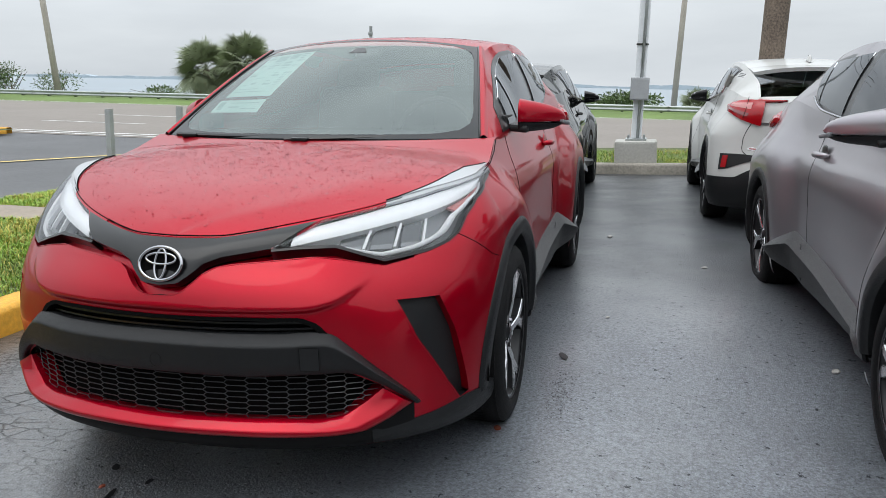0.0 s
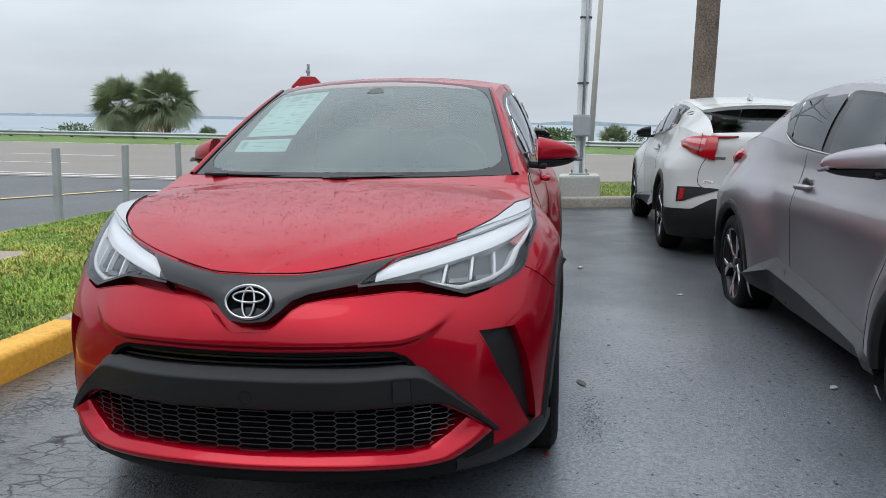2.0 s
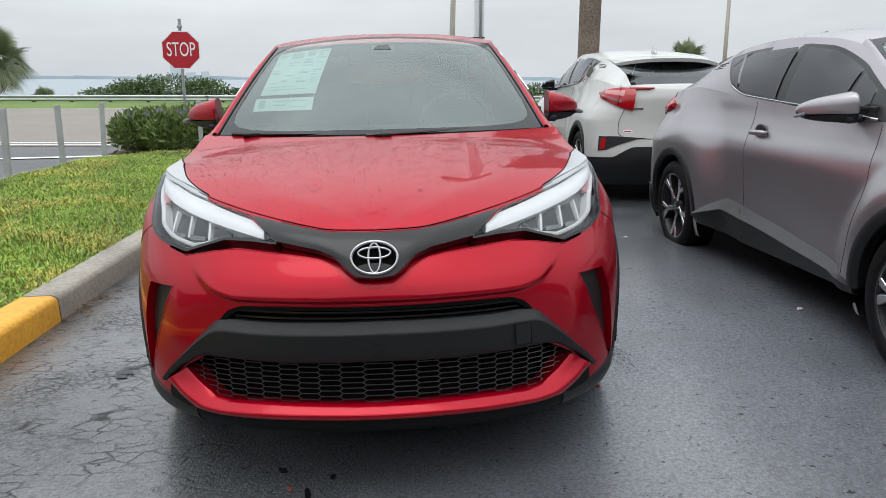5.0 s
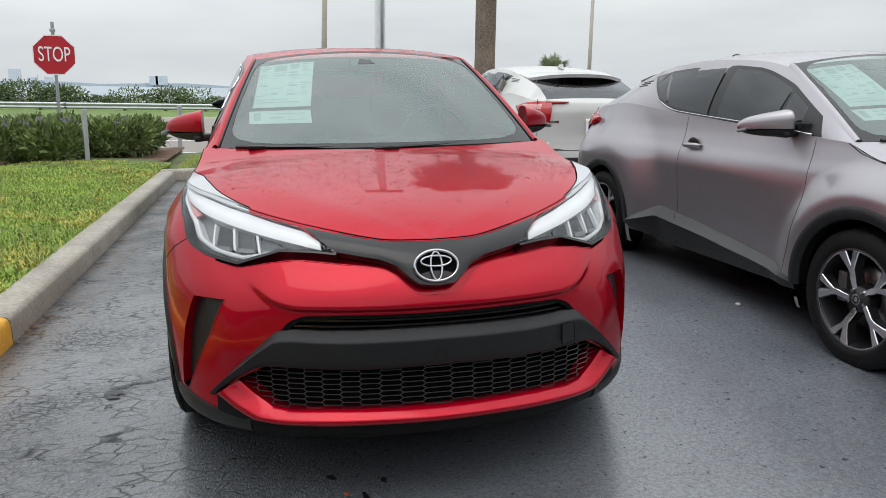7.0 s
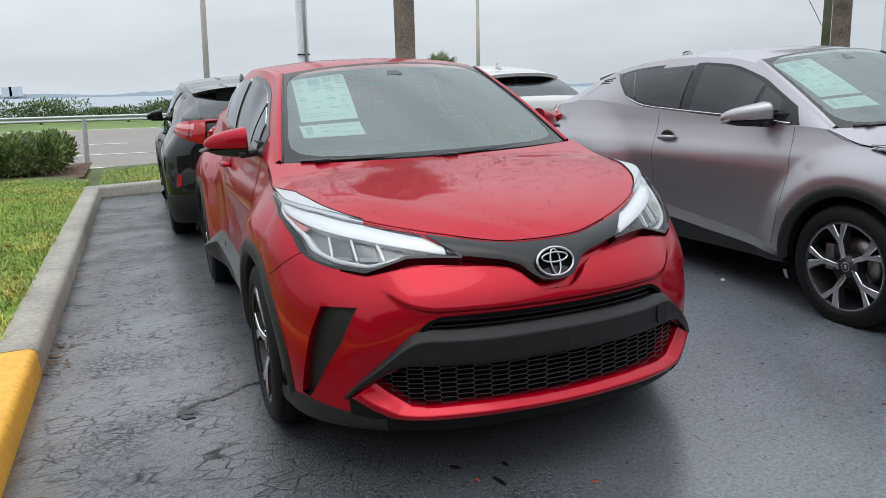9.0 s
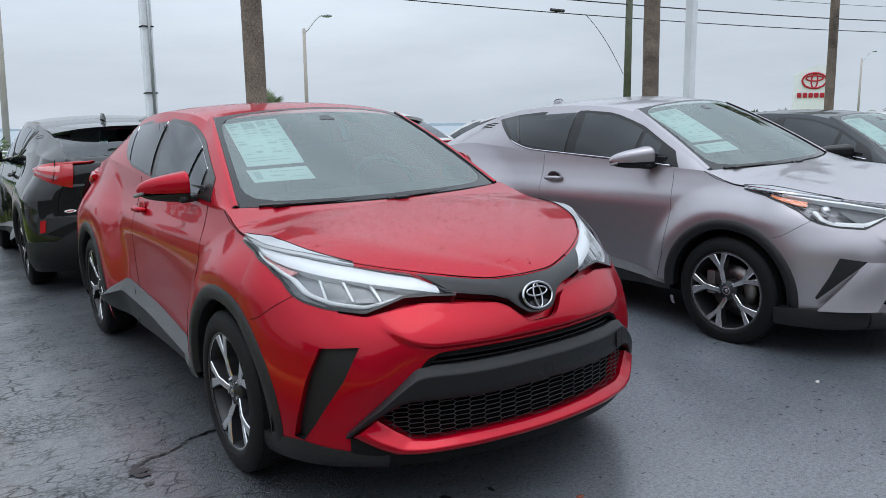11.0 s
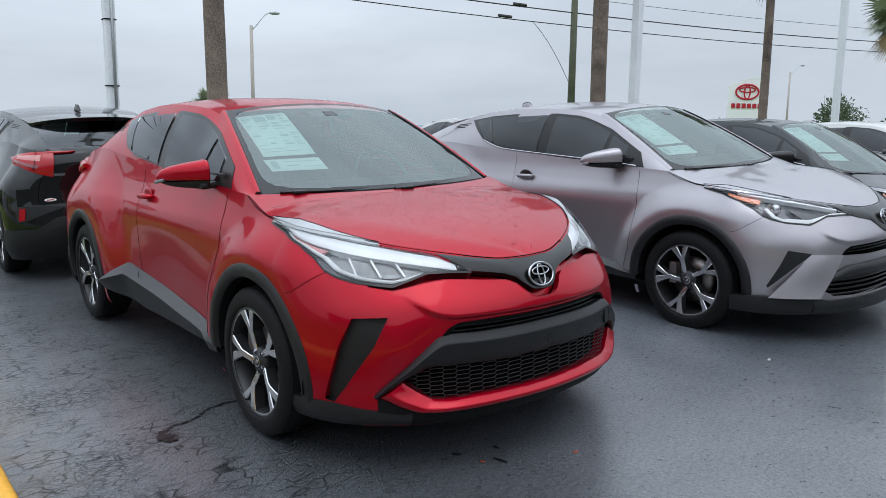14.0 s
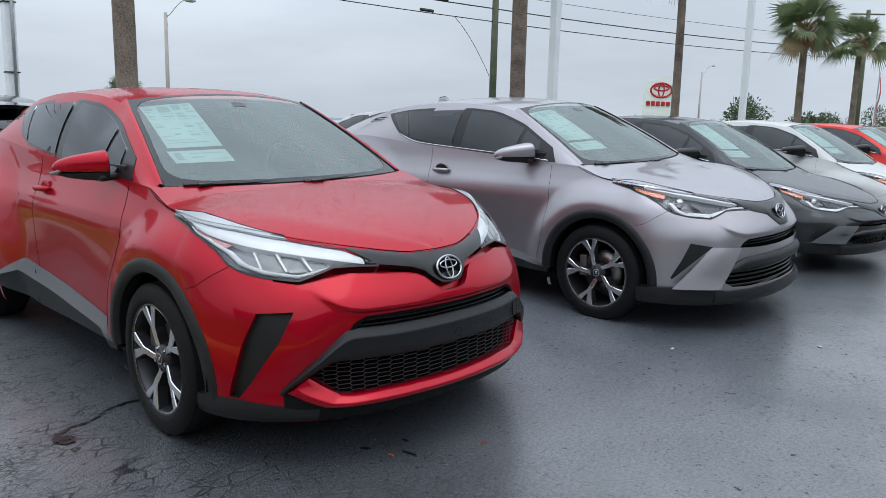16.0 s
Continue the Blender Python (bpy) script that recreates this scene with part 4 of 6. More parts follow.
def wiper(car, x0, y0, x1, length, lift):
    bm = bmesh.new()
    pts = []
    for t in np.linspace(0, 1, 9):
        x = x0 + (x1 - x0) * t
        y = .225 - .165 * (1 - (x / .69) ** 2) + .045 * t + .012
        pts.append((x, y - .016, 1.054 - .012 * (1 - (x / .69) ** 2) + lift * t))
    tube(bm, pts, [.010, .011, .010, .009, .009, .008, .007, .006, .004], 6)
    box(bm, (.07, .03, .018), (pts[1][0], pts[1][1] - .01, pts[1][2]), bevel=.006)
    part("wiper", bm, PIANO, car)


def make_papers(car, windscreen_):
    """A window sheet with its tables, and a smaller slip below it."""
    grid = windscreen_(-.012)[0]

    def lay(x0, x1, k0, k1, off, nx=8, nk=8, lean=0.0):
        out = []
        for k in np.linspace(k0, k1, nk):
            i = k * 21
            a, b = grid[int(i)], grid[min(int(i) + 1, 21)]
            r = a + (b - a) * (i - int(i))
            out.append([[np.interp(x - lean * (.9 - k), r[:, 0], r[:, c]) for c in range(3)] for x in np.linspace(x0, x1, nx)])
        return np.array(out) + np.array([0, -.4, .9]) * off
    sheet_ = sheet("window_sheet", lay(-.506, -.250, .385, .91, 0, lean=.085), PAPER, car, "pale green printed window sheet")
    rng = np.random.default_rng(6)
    cols = ((-.495, -.445), (-.435, -.375), (-.362, -.312), (-.302, -.258))
    for x0, x1 in cols:                                       # columns of small print, as bars
        k = .89
        while k > .50:
            h = .006 + .016 * rng.random() ** 2
            if rng.random() < .72:
                sheet("print_bar", lay(x0, x0 + (x1 - x0) * (.45 + .55 * rng.random()), k - h, k, .0015, 3, 2, .085), PAPER_INK, sheet_)
            k -= h + .012 + .010 * rng.random()
    for x0, x1, k0, k1 in ((-.435, -.375, .80, .875), (-.362, -.318, .83, .885), (-.495, -.30, .43, .437), (-.495, -.36, .46, .466)):
        sheet("print_bar", lay(x0, x1, k0, k1, .0022, 3, 3, .085), PAPER_INK, sheet_)
    slip = sheet("window_slip", lay(-.565, -.298, .23, .352, 0), PAPER, car, "narrow pale paper slip")
    for x0, x1, k0, k1 in ((-.545, -.515, .255, .33), (-.48, -.42, .275, .285), (-.48, -.32, .315, .322), (-.40, -.32, .26, .266)):
        sheet("print_bar", lay(x0, x1, k0, k1, .0015, 3, 3), PAPER_INK, slip)


def make_mirror(car, paint, s):
    """A door mirror: a swept, painted shell over a dark foot."""
    def shell(name, mat, parent, low, high, grow=1.0):
        a, b = np.meshgrid(np.r_[np.full(3, 0.0), np.linspace(0, 1, 22)], np.linspace(0, 2 * np.pi, 41), indexing="ij")
        r = np.maximum(1 - a ** 5, 0) ** .5 * np.r_[0, .92, .985, np.ones(22)][:, None]
        cy, cz = np.cos(b), np.sin(b)
        cy, cz = np.sign(cy) * np.abs(cy) ** .75, np.sign(cz) * np.abs(cz) ** .65
        y = .665 + .155 * a ** 1.2 + r * cy * (.072 - .030 * a) * grow
        z = 1.120 - .014 * a + np.clip(r * cz * (.074 - .028 * a) * grow, low + .012 * a, high)
        return sheet(name, np.stack([.784 + .186 * a + 0 * b, y, z], -1) * (s, 1, 1), mat, parent, "", 0, s > 0)
    mirror = shell("mirror_shell", paint, car, -.026, .2)
    shell("mirror_foot", PLASTIC, mirror, -.068, -.025, .985)
    bm = bmesh.new()
    box(bm, (.12, .09, .032), (s * .765, .655, 1.068), Euler((0, s * .10, 0)).to_matrix(), .012)
    box(bm, (.02, .20, .075), (s * .728, .640, 1.088), Euler((0, 0, 0)).to_matrix(), .008)
    part("mirror_arm", bm, PLASTIC, mirror)
    bm = bmesh.new()
    box(bm, (.15, .006, .080), (s * .872, .775, 1.112), Euler((0, 0, s * .62)).to_matrix(), .015)
    part("mirror_glass", bm, CHROME, mirror)
    bm = bmesh.new()
    box(bm, (.05, .05, .016), (s * .958, .790, 1.088), Euler((0, s * .25, s * .9)).to_matrix(), .006)
    part("turn_lamp", bm, LAMP_GREY, mirror)


def make_honeycomb(car):
    """The lower grille: flat bars crossed by rows of six-sided cells."""
    bm = bmesh.new()
    a, sl, dz = 1.62, .66, .0172                              # half a flat, a slant (degrees round the nose), a cell's height

    def bar(p):
        pts = [skin(np.array(abs(q)), np.array(z)) * (1 if q >= 0 else -1, 1, 1) + np.array([0, .020, 0]) for q, z in p]
        tube(bm, pts, .0016, 4, cap=False)
    for i in range(-13, 14):
        c = i * (2 * a + sl)
        for r in range(11):
            zc = .300 + dz * (r + (.5 if i % 2 else 0))
            if zc > .452 or abs(c) > np.interp(zc, (.30, .345, .385, .45), (35.5, 40.5, 44.5, 36.5)):
                continue
            bar([(c - a - sl, zc), (c - a, zc + dz / 2), (c + a, zc + dz / 2), (c + a + sl, zc)])
            bar([(c - a - sl, zc), (c - a, zc - dz / 2)])
            bar([(c + a + sl, zc), (c + a, zc - dz / 2)])
    tagged(part("honeycomb_grille", bm, GRILLE_BLACK, car, "black honeycomb lower grille"), kind="")


def make_cabin(car):
    """What shows through the glass: dash, wheel, seats, lining."""
    bm = bmesh.new()
    pts = [[(x, y, z) for x in np.linspace(-.66, .66, 13)] for y, z in ((.20, 1.02), (.45, 1.055), (.68, 1.05), (.78, .98), (.80, .70))]
    sheet("dashboard", pts, TRIM, car, "dark dashboard")
    for x in (-.36, .36):
        bm = bmesh.new()
        box(bm, (.46, .12, .56), (x, 1.62, .98), Euler((-.25, 0, 0)).to_matrix(), .05)
        seat = part("seat", bm, SEAT, car, "dark cloth seat", True)
        bm = bmesh.new()
        box(bm, (.26, .09, .17), (x, 1.71, 1.32), Euler((-.2, 0, 0)).to_matrix(), .04)
        part("headrest", bm, SEAT, seat, smooth=True)
    bm = bmesh.new()
    box(bm, (1.16, .14, .50), (0, 2.45, .98), Euler((-.3, 0, 0)).to_matrix(), .05)
    part("rear_seat", bm, SEAT, car, "dark rear bench", True)
    bm = bmesh.new()
    box(bm, (1.36, 3.2, .04), (0, 1.7, .45))
    part("cabin_floor", bm, TRIM, car)
    bm = bmesh.new()
    tube(bm, [(.36 + .185 * math.cos(a), .78 + .07 * math.sin(a), 1.02 + .17 * math.sin(a)) for a in np.linspace(0, 2 * math.pi, 29)], .014, 7, cap=False)
    part("steering_wheel", bm, TRIM, car, smooth=True)
    ys = np.linspace(1.0, 2.56, 10)
    f = np.linspace(-1, 1, 9)
    sheet("headlining", np.array([np.stack([f * (RAIL_X(y) - .01), 0 * f + y, RAIL_Z(y) - .02 + CROWN(y) * (1 - f * f)], -1) for y in ys]), LINING, car)


LINING = material("headlining", (.045, .045, .045), .9)


def make_drops(car, bonnet_rows, roof_pts, count, rng):
    """Rain beads on the bonnet and the roof."""
    for name, field, n in (("bonnet_dew", bonnet_rows, count), ("roof_dew", roof_pts, count // 2)):
        verts, faces = [], []
        a = field.shape[0] - 2
        for _ in range(n):
            i, j = (1 - abs(rng.normal(0, .38)) if name == "bonnet_dew" else rng.random()), rng.random()
            if i < .06:
                continue
            i = min(i, .97) * a
            j = (.02 + .96 * j) * (field.shape[1] - 2)
            ii, jj = int(i), int(j)
            p = field[ii, jj] + (field[ii + 1, jj] - field[ii, jj]) * (i - ii) + (field[ii, jj + 1] - field[ii, jj]) * (j - jj)
            r = .0012 + .0026 * rng.random() ** 2.2
            b = len(verts)
            tx, ty = (field[ii, jj + 1] - field[ii, jj]), (field[ii + 1, jj] - field[ii, jj])
            tx, ty = tx / (np.linalg.norm(tx) + 1e-9), ty / (np.linalg.norm(ty) + 1e-9)
            up = np.cross(tx, ty)
            up = up * np.sign(up[2] + 1e-9)
            for rr, hh in ((1.0, -.05), (.8, .38), (.4, .6)):
                for k in range(7):
                    t = 2 * math.pi * k / 7
                    verts.append(p + tx * math.cos(t) * r * rr + ty * math.sin(t) * r * rr + up * r * hh)
            verts.append(p + up * r * .66)
            for q in range(2):
                for k in range(7):
                    faces.append((b + q * 7 + k, b + q * 7 + (k + 1) % 7, b + q * 7 + 7 + (k + 1) % 7, b + q * 7 + 7 + k))
            faces += [(b + 14 + k, b + 14 + (k + 1) % 7, b + 21) for k in range(7)]
        ob = tagged(link_mesh(name, verts, faces, DROP, car, "rain beads on the paint"), kind="stuff")


def lower_nose(car, drop):
    """Turns the crossover into a lower hatchback: bonnet, lamps and nose sink towards the front."""
    for ob in [o for o in bpy.data.objects if o.type == "MESH"]:
        up = ob.parent
        while up and up is not car and not up.name.startswith("wheel"):
            up = up.parent
        if up is not car or ob.name.startswith("wheel"):
            continue
        n_ = len(ob.data.vertices)
        co = np.empty(n_ * 3)
        ob.data.vertices.foreach_get("co", co)
        co = co.reshape(-1, 3)
        co[:, 2] -= drop * step((1.0 - co[:, 1]) / 1.5) * step((co[:, 2] - .25) / .55)
        ob.data.vertices.foreach_set("co", co.ravel())
        ob.data.update()


red_car = make_crossover("glossy red crossover car beaded with rain, parked on wet asphalt", RED, "new", 1, 5600)
red_car.matrix_basis = pose(-.003, 0, -.008, 0, .75, 0)
silver_car = make_crossover("metallic mauve-grey crossover car with bright window strip", SILVER, "old", 2, 1200)
silver_car.matrix_basis = pose(3.032, -.130, -.063, .10, -.69, 1.84)
white_car = make_crossover("white crossover car seen tail-on with red tail lamps", WHITE, "old", 3, 0, PIANO)
white_car.matrix_basis = pose(2.765, 7.62, -.032, 0, 1.9, 0) @ pose(0, 0, 0, 0, 0, 180)
pale_car = make_crossover("pale silver hatchback seen tail-on beside the white car", WHITE, "hatch", 5, 0, PIANO)
pale_car.matrix_basis = pose(5.80, 7.5, -.118, 0, 1.9, 0) @ pose(0, 0, 0, 0, 0, 180) @ Matrix.Diagonal((.99, 1.0, .92, 1))
black_car = make_crossover("glossy black crossover car seen tail-on, parked by the kerb", BLACK, "old", 4, 0)
black_car.matrix_basis = pose(-.175, 7.58, 0, 0, 0, 180)
for paint, label, x, y in ((CHARCOAL, "dark charcoal hatchback with a wide honeycomb grille", 5.72, -.02), (WHITE, "white hatchback with dark side windows", 8.65, .05), (CORAL, "bright red hatchback at the row's end", 11.5, .15)):
    hatch = make_crossover(label, paint, "hatch", 7, 300 if paint is CHARCOAL else 0, PIANO)
    lower_nose(hatch, .15)
    hatch.matrix_basis = pose(x, y, -.061 - .036 * (x - 3.4), 0, 2.0, 0) @ Matrix.Diagonal((.99, 1.0, .925, 1))

LOCK_BOX = material("grey_lock_box", (.17, .165, .15), .6, vary=.15, scale=30, relief=.2, relief_scale=200)


def make_lock_box(at, turn, label, red_tag=False):
    """A key box hung on a side window's upper edge."""
    it = thing("key_box", label, "key box", "key boxes on the windows")
    it.matrix_basis = Matrix.Translation(at) @ Euler(turn).to_matrix().to_4x4()
    bm = bmesh.new()
    box(bm, (.045, .085, .12), (0, 0, 0), bevel=.012)
    case = part("case", bm, LOCK_BOX, it)
    bm = bmesh.new()
    box(bm, (.006, .06, .035), (.0235, 0, -.02), bevel=.002)
    part("lid", bm, LOCK_BOX, case)
    bm = bmesh.new()
    tube(bm, [(-.01, -.025, .05), (-.012, -.025, .085), (-.014, 0, .098), (-.012, .025, .085), (-.01, .025, .05)], .005, 8)
    part("hook", bm, GRILLE_BLACK, it, smooth=True)
    if red_tag:
        bm = bmesh.new()
        box(bm, (.004, .06, .09), (-.012, .03, -.085), Euler((.3, 0, 0)).to_matrix(), .002)
        part("tag", bm, TAIL_RED, it, "red key tag")


make_lock_box((.672, 1.80, 1.300), (.25, -.35, 0), "grey key box hung on the red car's rear side window")
make_lock_box((2.105, 5.35, 1.27), (.25, .35, 0), "grey key box with a red tag on the white car's window", True)
make_lock_box((5.09, 5.68, 1.13), (.25, .35, 0), "grey key box with a red tag on the pale car's window", True)

# ---- grounds ----
def level(x, y=0.0):
    """The height of the level ground round the leaning lot."""
    return -.038 * (x + 2)


def upright(x, y, turn=0.0):
    """A pose that stands plumb on the level ground."""
    q = Vector((0, 0, 1)).rotation_difference(UP)
    return Matrix.Translation((x, y, level(x))) @ q.to_matrix().to_4x4() @ Matrix.Rotation(turn, 4, "Z")


def asphalt_material():
    """Old wet asphalt: stone grain, worn pale patches, painted sheen, puddled gloss, fine cracks."""
    m = bpy.data.materials.new("wet_asphalt")
    m.use_nodes = True
    n, k, p = m.node_tree.nodes, m.node_tree.links, m.node_tree.nodes["Principled BSDF"]
    place = n.new("ShaderNodeTexCoord")

    def noise_at(scale, detail=4, rough=.55):
        t = n.new("ShaderNodeTexNoise")
        t.inputs["Scale"].default_value, t.inputs["Detail"].default_value, t.inputs["Roughness"].default_value = scale, detail, rough
        k.new(place.outputs["Object"], t.inputs["Vector"])
        return t

    def ramp(src, a, b, lo, hi):
        r = n.new("ShaderNodeMapRange")
        r.inputs["From Min"].default_value, r.inputs["From Max"].default_value = a, b
        r.inputs["To Min"].default_value, r.inputs["To Max"].default_value = lo, hi
        k.new(src, r.inputs["Value"])
        return r.outputs[0]

    def math_(op, a, b):
        t = n.new("ShaderNodeMath")
        t.operation = op
        for i, x in enumerate((a, b)):
            if isinstance(x, (int, float)):
                t.inputs[i].default_value = x
            else:
                k.new(x, t.inputs[i])
        return t.outputs[0]
    broad, patch, grain, fine = noise_at(.35, 3), noise_at(1.6, 6), noise_at(60, 3, .7), noise_at(230, 2, .7)
    # cracks: the edges of warped, drawn-out cells, thin and broken, on the worn side by the kerb
    warp = n.new("ShaderNodeVectorMath")
    warp.operation = "MULTIPLY_ADD"
    wob = noise_at(6.0, 6, .65)
    k.new(wob.outputs["Color"], warp.inputs[0])
    warp.inputs[1].default_value = (.09, .09, 0)
    k.new(place.outputs["Object"], warp.inputs[2])

    def cells(sx, sy, turn, width):
        fit, cell = n.new("ShaderNodeMapping"), n.new("ShaderNodeTexVoronoi")
        fit.inputs["Scale"].default_value, fit.inputs["Rotation"].default_value = (sx, sy, 1), (0, 0, turn)
        k.new(warp.outputs[0], fit.inputs["Vector"])
        cell.feature = "DISTANCE_TO_EDGE"
        cell.inputs["Scale"].default_value = 1.0
        k.new(fit.outputs[0], cell.inputs["Vector"])
        return ramp(cell.outputs["Distance"], .0, width, 1, 0)
    parts = n.new("ShaderNodeSeparateXYZ")
    k.new(place.outputs["Object"], parts.inputs[0])
    gaps, wear_edge = noise_at(4.2, 4), noise_at(1.1, 3)
    crack = math_("MULTIPLY", cells(9, 18, .12, .085), ramp(gaps.outputs["Fac"], .42, .58, .15, .95))
    crack = math_("MAXIMUM", crack, math_("MULTIPLY", cells(20, 36, -.1, .12), ramp(patch.outputs["Fac"], .47, .60, 0, .75)))
    edge = math_("ADD", parts.outputs["X"], math_("MULTIPLY", wear_edge.outputs["Fac"], 1.2))
    crack = math_("MULTIPLY", crack, ramp(edge, -.55, .55, 1, 0))
    # stone grain: dark pits between pale stones
    stones = n.new("ShaderNodeTexVoronoi")
    stones.inputs["Scale"].default_value = 120
    k.new(place.outputs["Object"], stones.inputs["Vector"])
    pits = noise_at(26, 5, .7)
    tone = math_("MULTIPLY", ramp(patch.outputs["Fac"], .35, .68, .80, 1.22), ramp(grain.outputs["Fac"], .36, .64, .55, 1.45))
    tone = math_("MULTIPLY", tone, ramp(stones.outputs["Distance"], .1, .75, 1.35, .6))
    tone = math_("MULTIPLY", tone, ramp(pits.outputs["Fac"], .335, .385, .22, 1))
    tone = math_("MULTIPLY", tone, ramp(crack, 0, 1, 1, .12))
    # pale patch between the bays: wet sky sheen painted into the base colour
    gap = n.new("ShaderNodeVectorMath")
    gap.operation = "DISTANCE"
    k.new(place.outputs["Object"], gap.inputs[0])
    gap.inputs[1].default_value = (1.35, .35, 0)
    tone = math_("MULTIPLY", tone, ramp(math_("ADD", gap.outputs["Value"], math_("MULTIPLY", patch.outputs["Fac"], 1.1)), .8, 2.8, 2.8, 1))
    # shade painted in: tone falls off towards the rear, between the cars
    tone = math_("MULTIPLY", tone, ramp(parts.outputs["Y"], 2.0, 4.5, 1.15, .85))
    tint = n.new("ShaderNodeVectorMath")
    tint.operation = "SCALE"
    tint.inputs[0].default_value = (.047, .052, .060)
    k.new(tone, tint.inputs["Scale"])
    silt, blend = noise_at(5.0, 5), n.new("ShaderNodeMix")      # brown silt and leaf dust gathered along the kerb
    blend.data_type = "RGBA"
    k.new(math_("MULTIPLY", ramp(parts.outputs["X"], -1.84, -1.45, 1, 0), ramp(silt.outputs["Fac"], .42, .60, 0, .8)), blend.inputs["Factor"])
    k.new(tint.outputs[0], blend.inputs["A"])
    blend.inputs["B"].default_value = (.085, .060, .040, 1)
    k.new(blend.outputs["Result"], p.inputs["Base Color"])
    k.new(math_("ADD", ramp(patch.outputs["Fac"], .38, .62, .34, .56), ramp(grain.outputs["Fac"], .35, .65, -.05, .08)), p.inputs["Roughness"])
    film = math_("MULTIPLY", ramp(noise_at(.55, 5).outputs["Fac"], .40, .58, .55, 1.0), math_("MULTIPLY", ramp(parts.outputs["X"], -1.8, -1.2, .7, 1), ramp(parts.outputs["Y"], 1.8, 5.0, 1, .5)))
    dry = math_("MULTIPLY", ramp(crack, 0, 1, 1, .15), math_("MULTIPLY", ramp(pits.outputs["Fac"], .335, .39, .22, 1), ramp(grain.outputs["Fac"], .38, .58, .72, 1)))
    k.new(math_("MULTIPLY", film, dry), p.inputs["Coat Weight"])
    k.new(math_("MULTIPLY", dry, .75), p.inputs["Specular IOR Level"])
    p.inputs["Coat Roughness"].default_value, p.inputs["Coat IOR"].default_value = .30, 2.05
    height = math_("ADD", math_("MULTIPLY", grain.outputs["Fac"], .7), math_("MULTIPLY", fine.outputs["Fac"], .35))
    height = math_("SUBTRACT", height, math_("MULTIPLY", stones.outputs["Distance"], .45))
    height = math_("SUBTRACT", height, math_("MULTIPLY", crack, .8))
    b = n.new("ShaderNodeBump")
    b.inputs["Strength"].default_value, b.inputs["Distance"].default_value = .95, .009
    k.new(height, b.inputs["Height"])
    k.new(b.outputs[0], p.inputs["Normal"])
    return m


ASPHALT = asphalt_material()
DRIVE = material("drive_asphalt", (.085, .085, .088), .6, vary=.25, scale=4, relief=.4, relief_scale=120)
ROAD = material("road_asphalt", (.205, .178, .155), .7, vary=.10, scale=1.5, relief=.3, relief_scale=100)
LINE_WHITE = material("road_line_white", (.70, .70, .68), .6, vary=.25, scale=20)
LINE_YELLOW = material("road_line_yellow", (.62, .45, .12), .6, vary=.25, scale=20)
SOIL = material("lawn_soil", (.075, .095, .028), .95, vary=.5, scale=7, relief=.6, relief_scale=40)
FIELD = material("green_ground", (.12, .18, .045), .95, vary=.3, scale=2)
KERB = material("kerb_concrete", (.30, .275, .235), .85, vary=.30, scale=9, relief=.5, relief_scale=110)
KERB_YELLOW = material("yellow_kerb_paint", (.70, .36, .035), .6, vary=.22, scale=9, relief=.35, relief_scale=110)
FOOTPATH = material("brown_concrete", (.27, .225, .18), .85, vary=.18, scale=6, relief=.3, relief_scale=90)
CONCRETE = material("pale_concrete", (.42, .41, .38), .85, vary=.16, scale=8, relief=.3, relief_scale=90)
MULCH = material("bark_mulch", (.10, .055, .03), .95, vary=.5, scale=14, relief=.8, relief_scale=50)
GALV = material("galvanised_steel", (.38, .40, .40), .42, metal=.7, vary=.18, scale=8)
GREY_POST = material("weathered_grey_post", (.34, .35, .36), .75, vary=.2, scale=15)
POLE_WHITE = material("white_pole_paint", (.70, .72, .74), .45, vary=.08, scale=6)
CONCRETE_POLE = material("concrete_pole", (.36, .33, .29), .85, vary=.15, scale=5)
WOOD_POLE = material("green_treated_wood", (.085, .09, .06), .85, vary=.3, scale=12)
BARK = material("palm_bark", (.145, .112, .088), .9, vary=.75, scale=9, relief=1.0, relief_scale=15)
BOOT = material("palm_boots", (.26, .15, .075), .9, vary=.4, scale=14)
FROND = material("palm_frond", (.145, .18, .085), .55, vary=.35, scale=8)
# far palms only: distance haze mixed into the frond colour
FAR_FROND = material("haze_tinted_frond", (.20, .235, .135), .65, vary=.35, scale=5)
FROND_DRY = material("dry_palm_frond", (.20, .15, .07), .8, vary=.3, scale=8)
LEAF = material("hedge_leaf", (.13, .18, .055), .5, vary=.45, scale=14)
SHRUB = material("shore_shrub_leaf", (.10, .15, .055), .6, vary=.4, scale=3)
FAR_SHRUB = material("far_shrub_leaf", (.055, .085, .035), .7, vary=.4, scale=3)
PETAL = material("violet_petal", (.25, .17, .50), .6)
BLADE = material("grass_blade", (.21, .33, .040), .6, vary=.5, scale=5)
BLADE_DRY = material("yellow_grass_blade", (.46, .40, .09), .7, vary=.4, scale=6)
SIGN_RED = material("sign_red", (.42, .012, .025), .4, vary=.08)
SIGN_WHITE = material("sign_white", (.80, .80, .80), .4, vary=.03)
WATER = material("grey_lagoon", (.24, .285, .32), .38, spec=.3, vary=.06, scale=.05, relief=.15, relief_scale=1.5)
# the shore's distance haze is painted as a pale blue-grey colour
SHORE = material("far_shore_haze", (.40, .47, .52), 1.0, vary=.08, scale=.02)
WIRE = material("black_wire", (.02, .02, .022), .6)


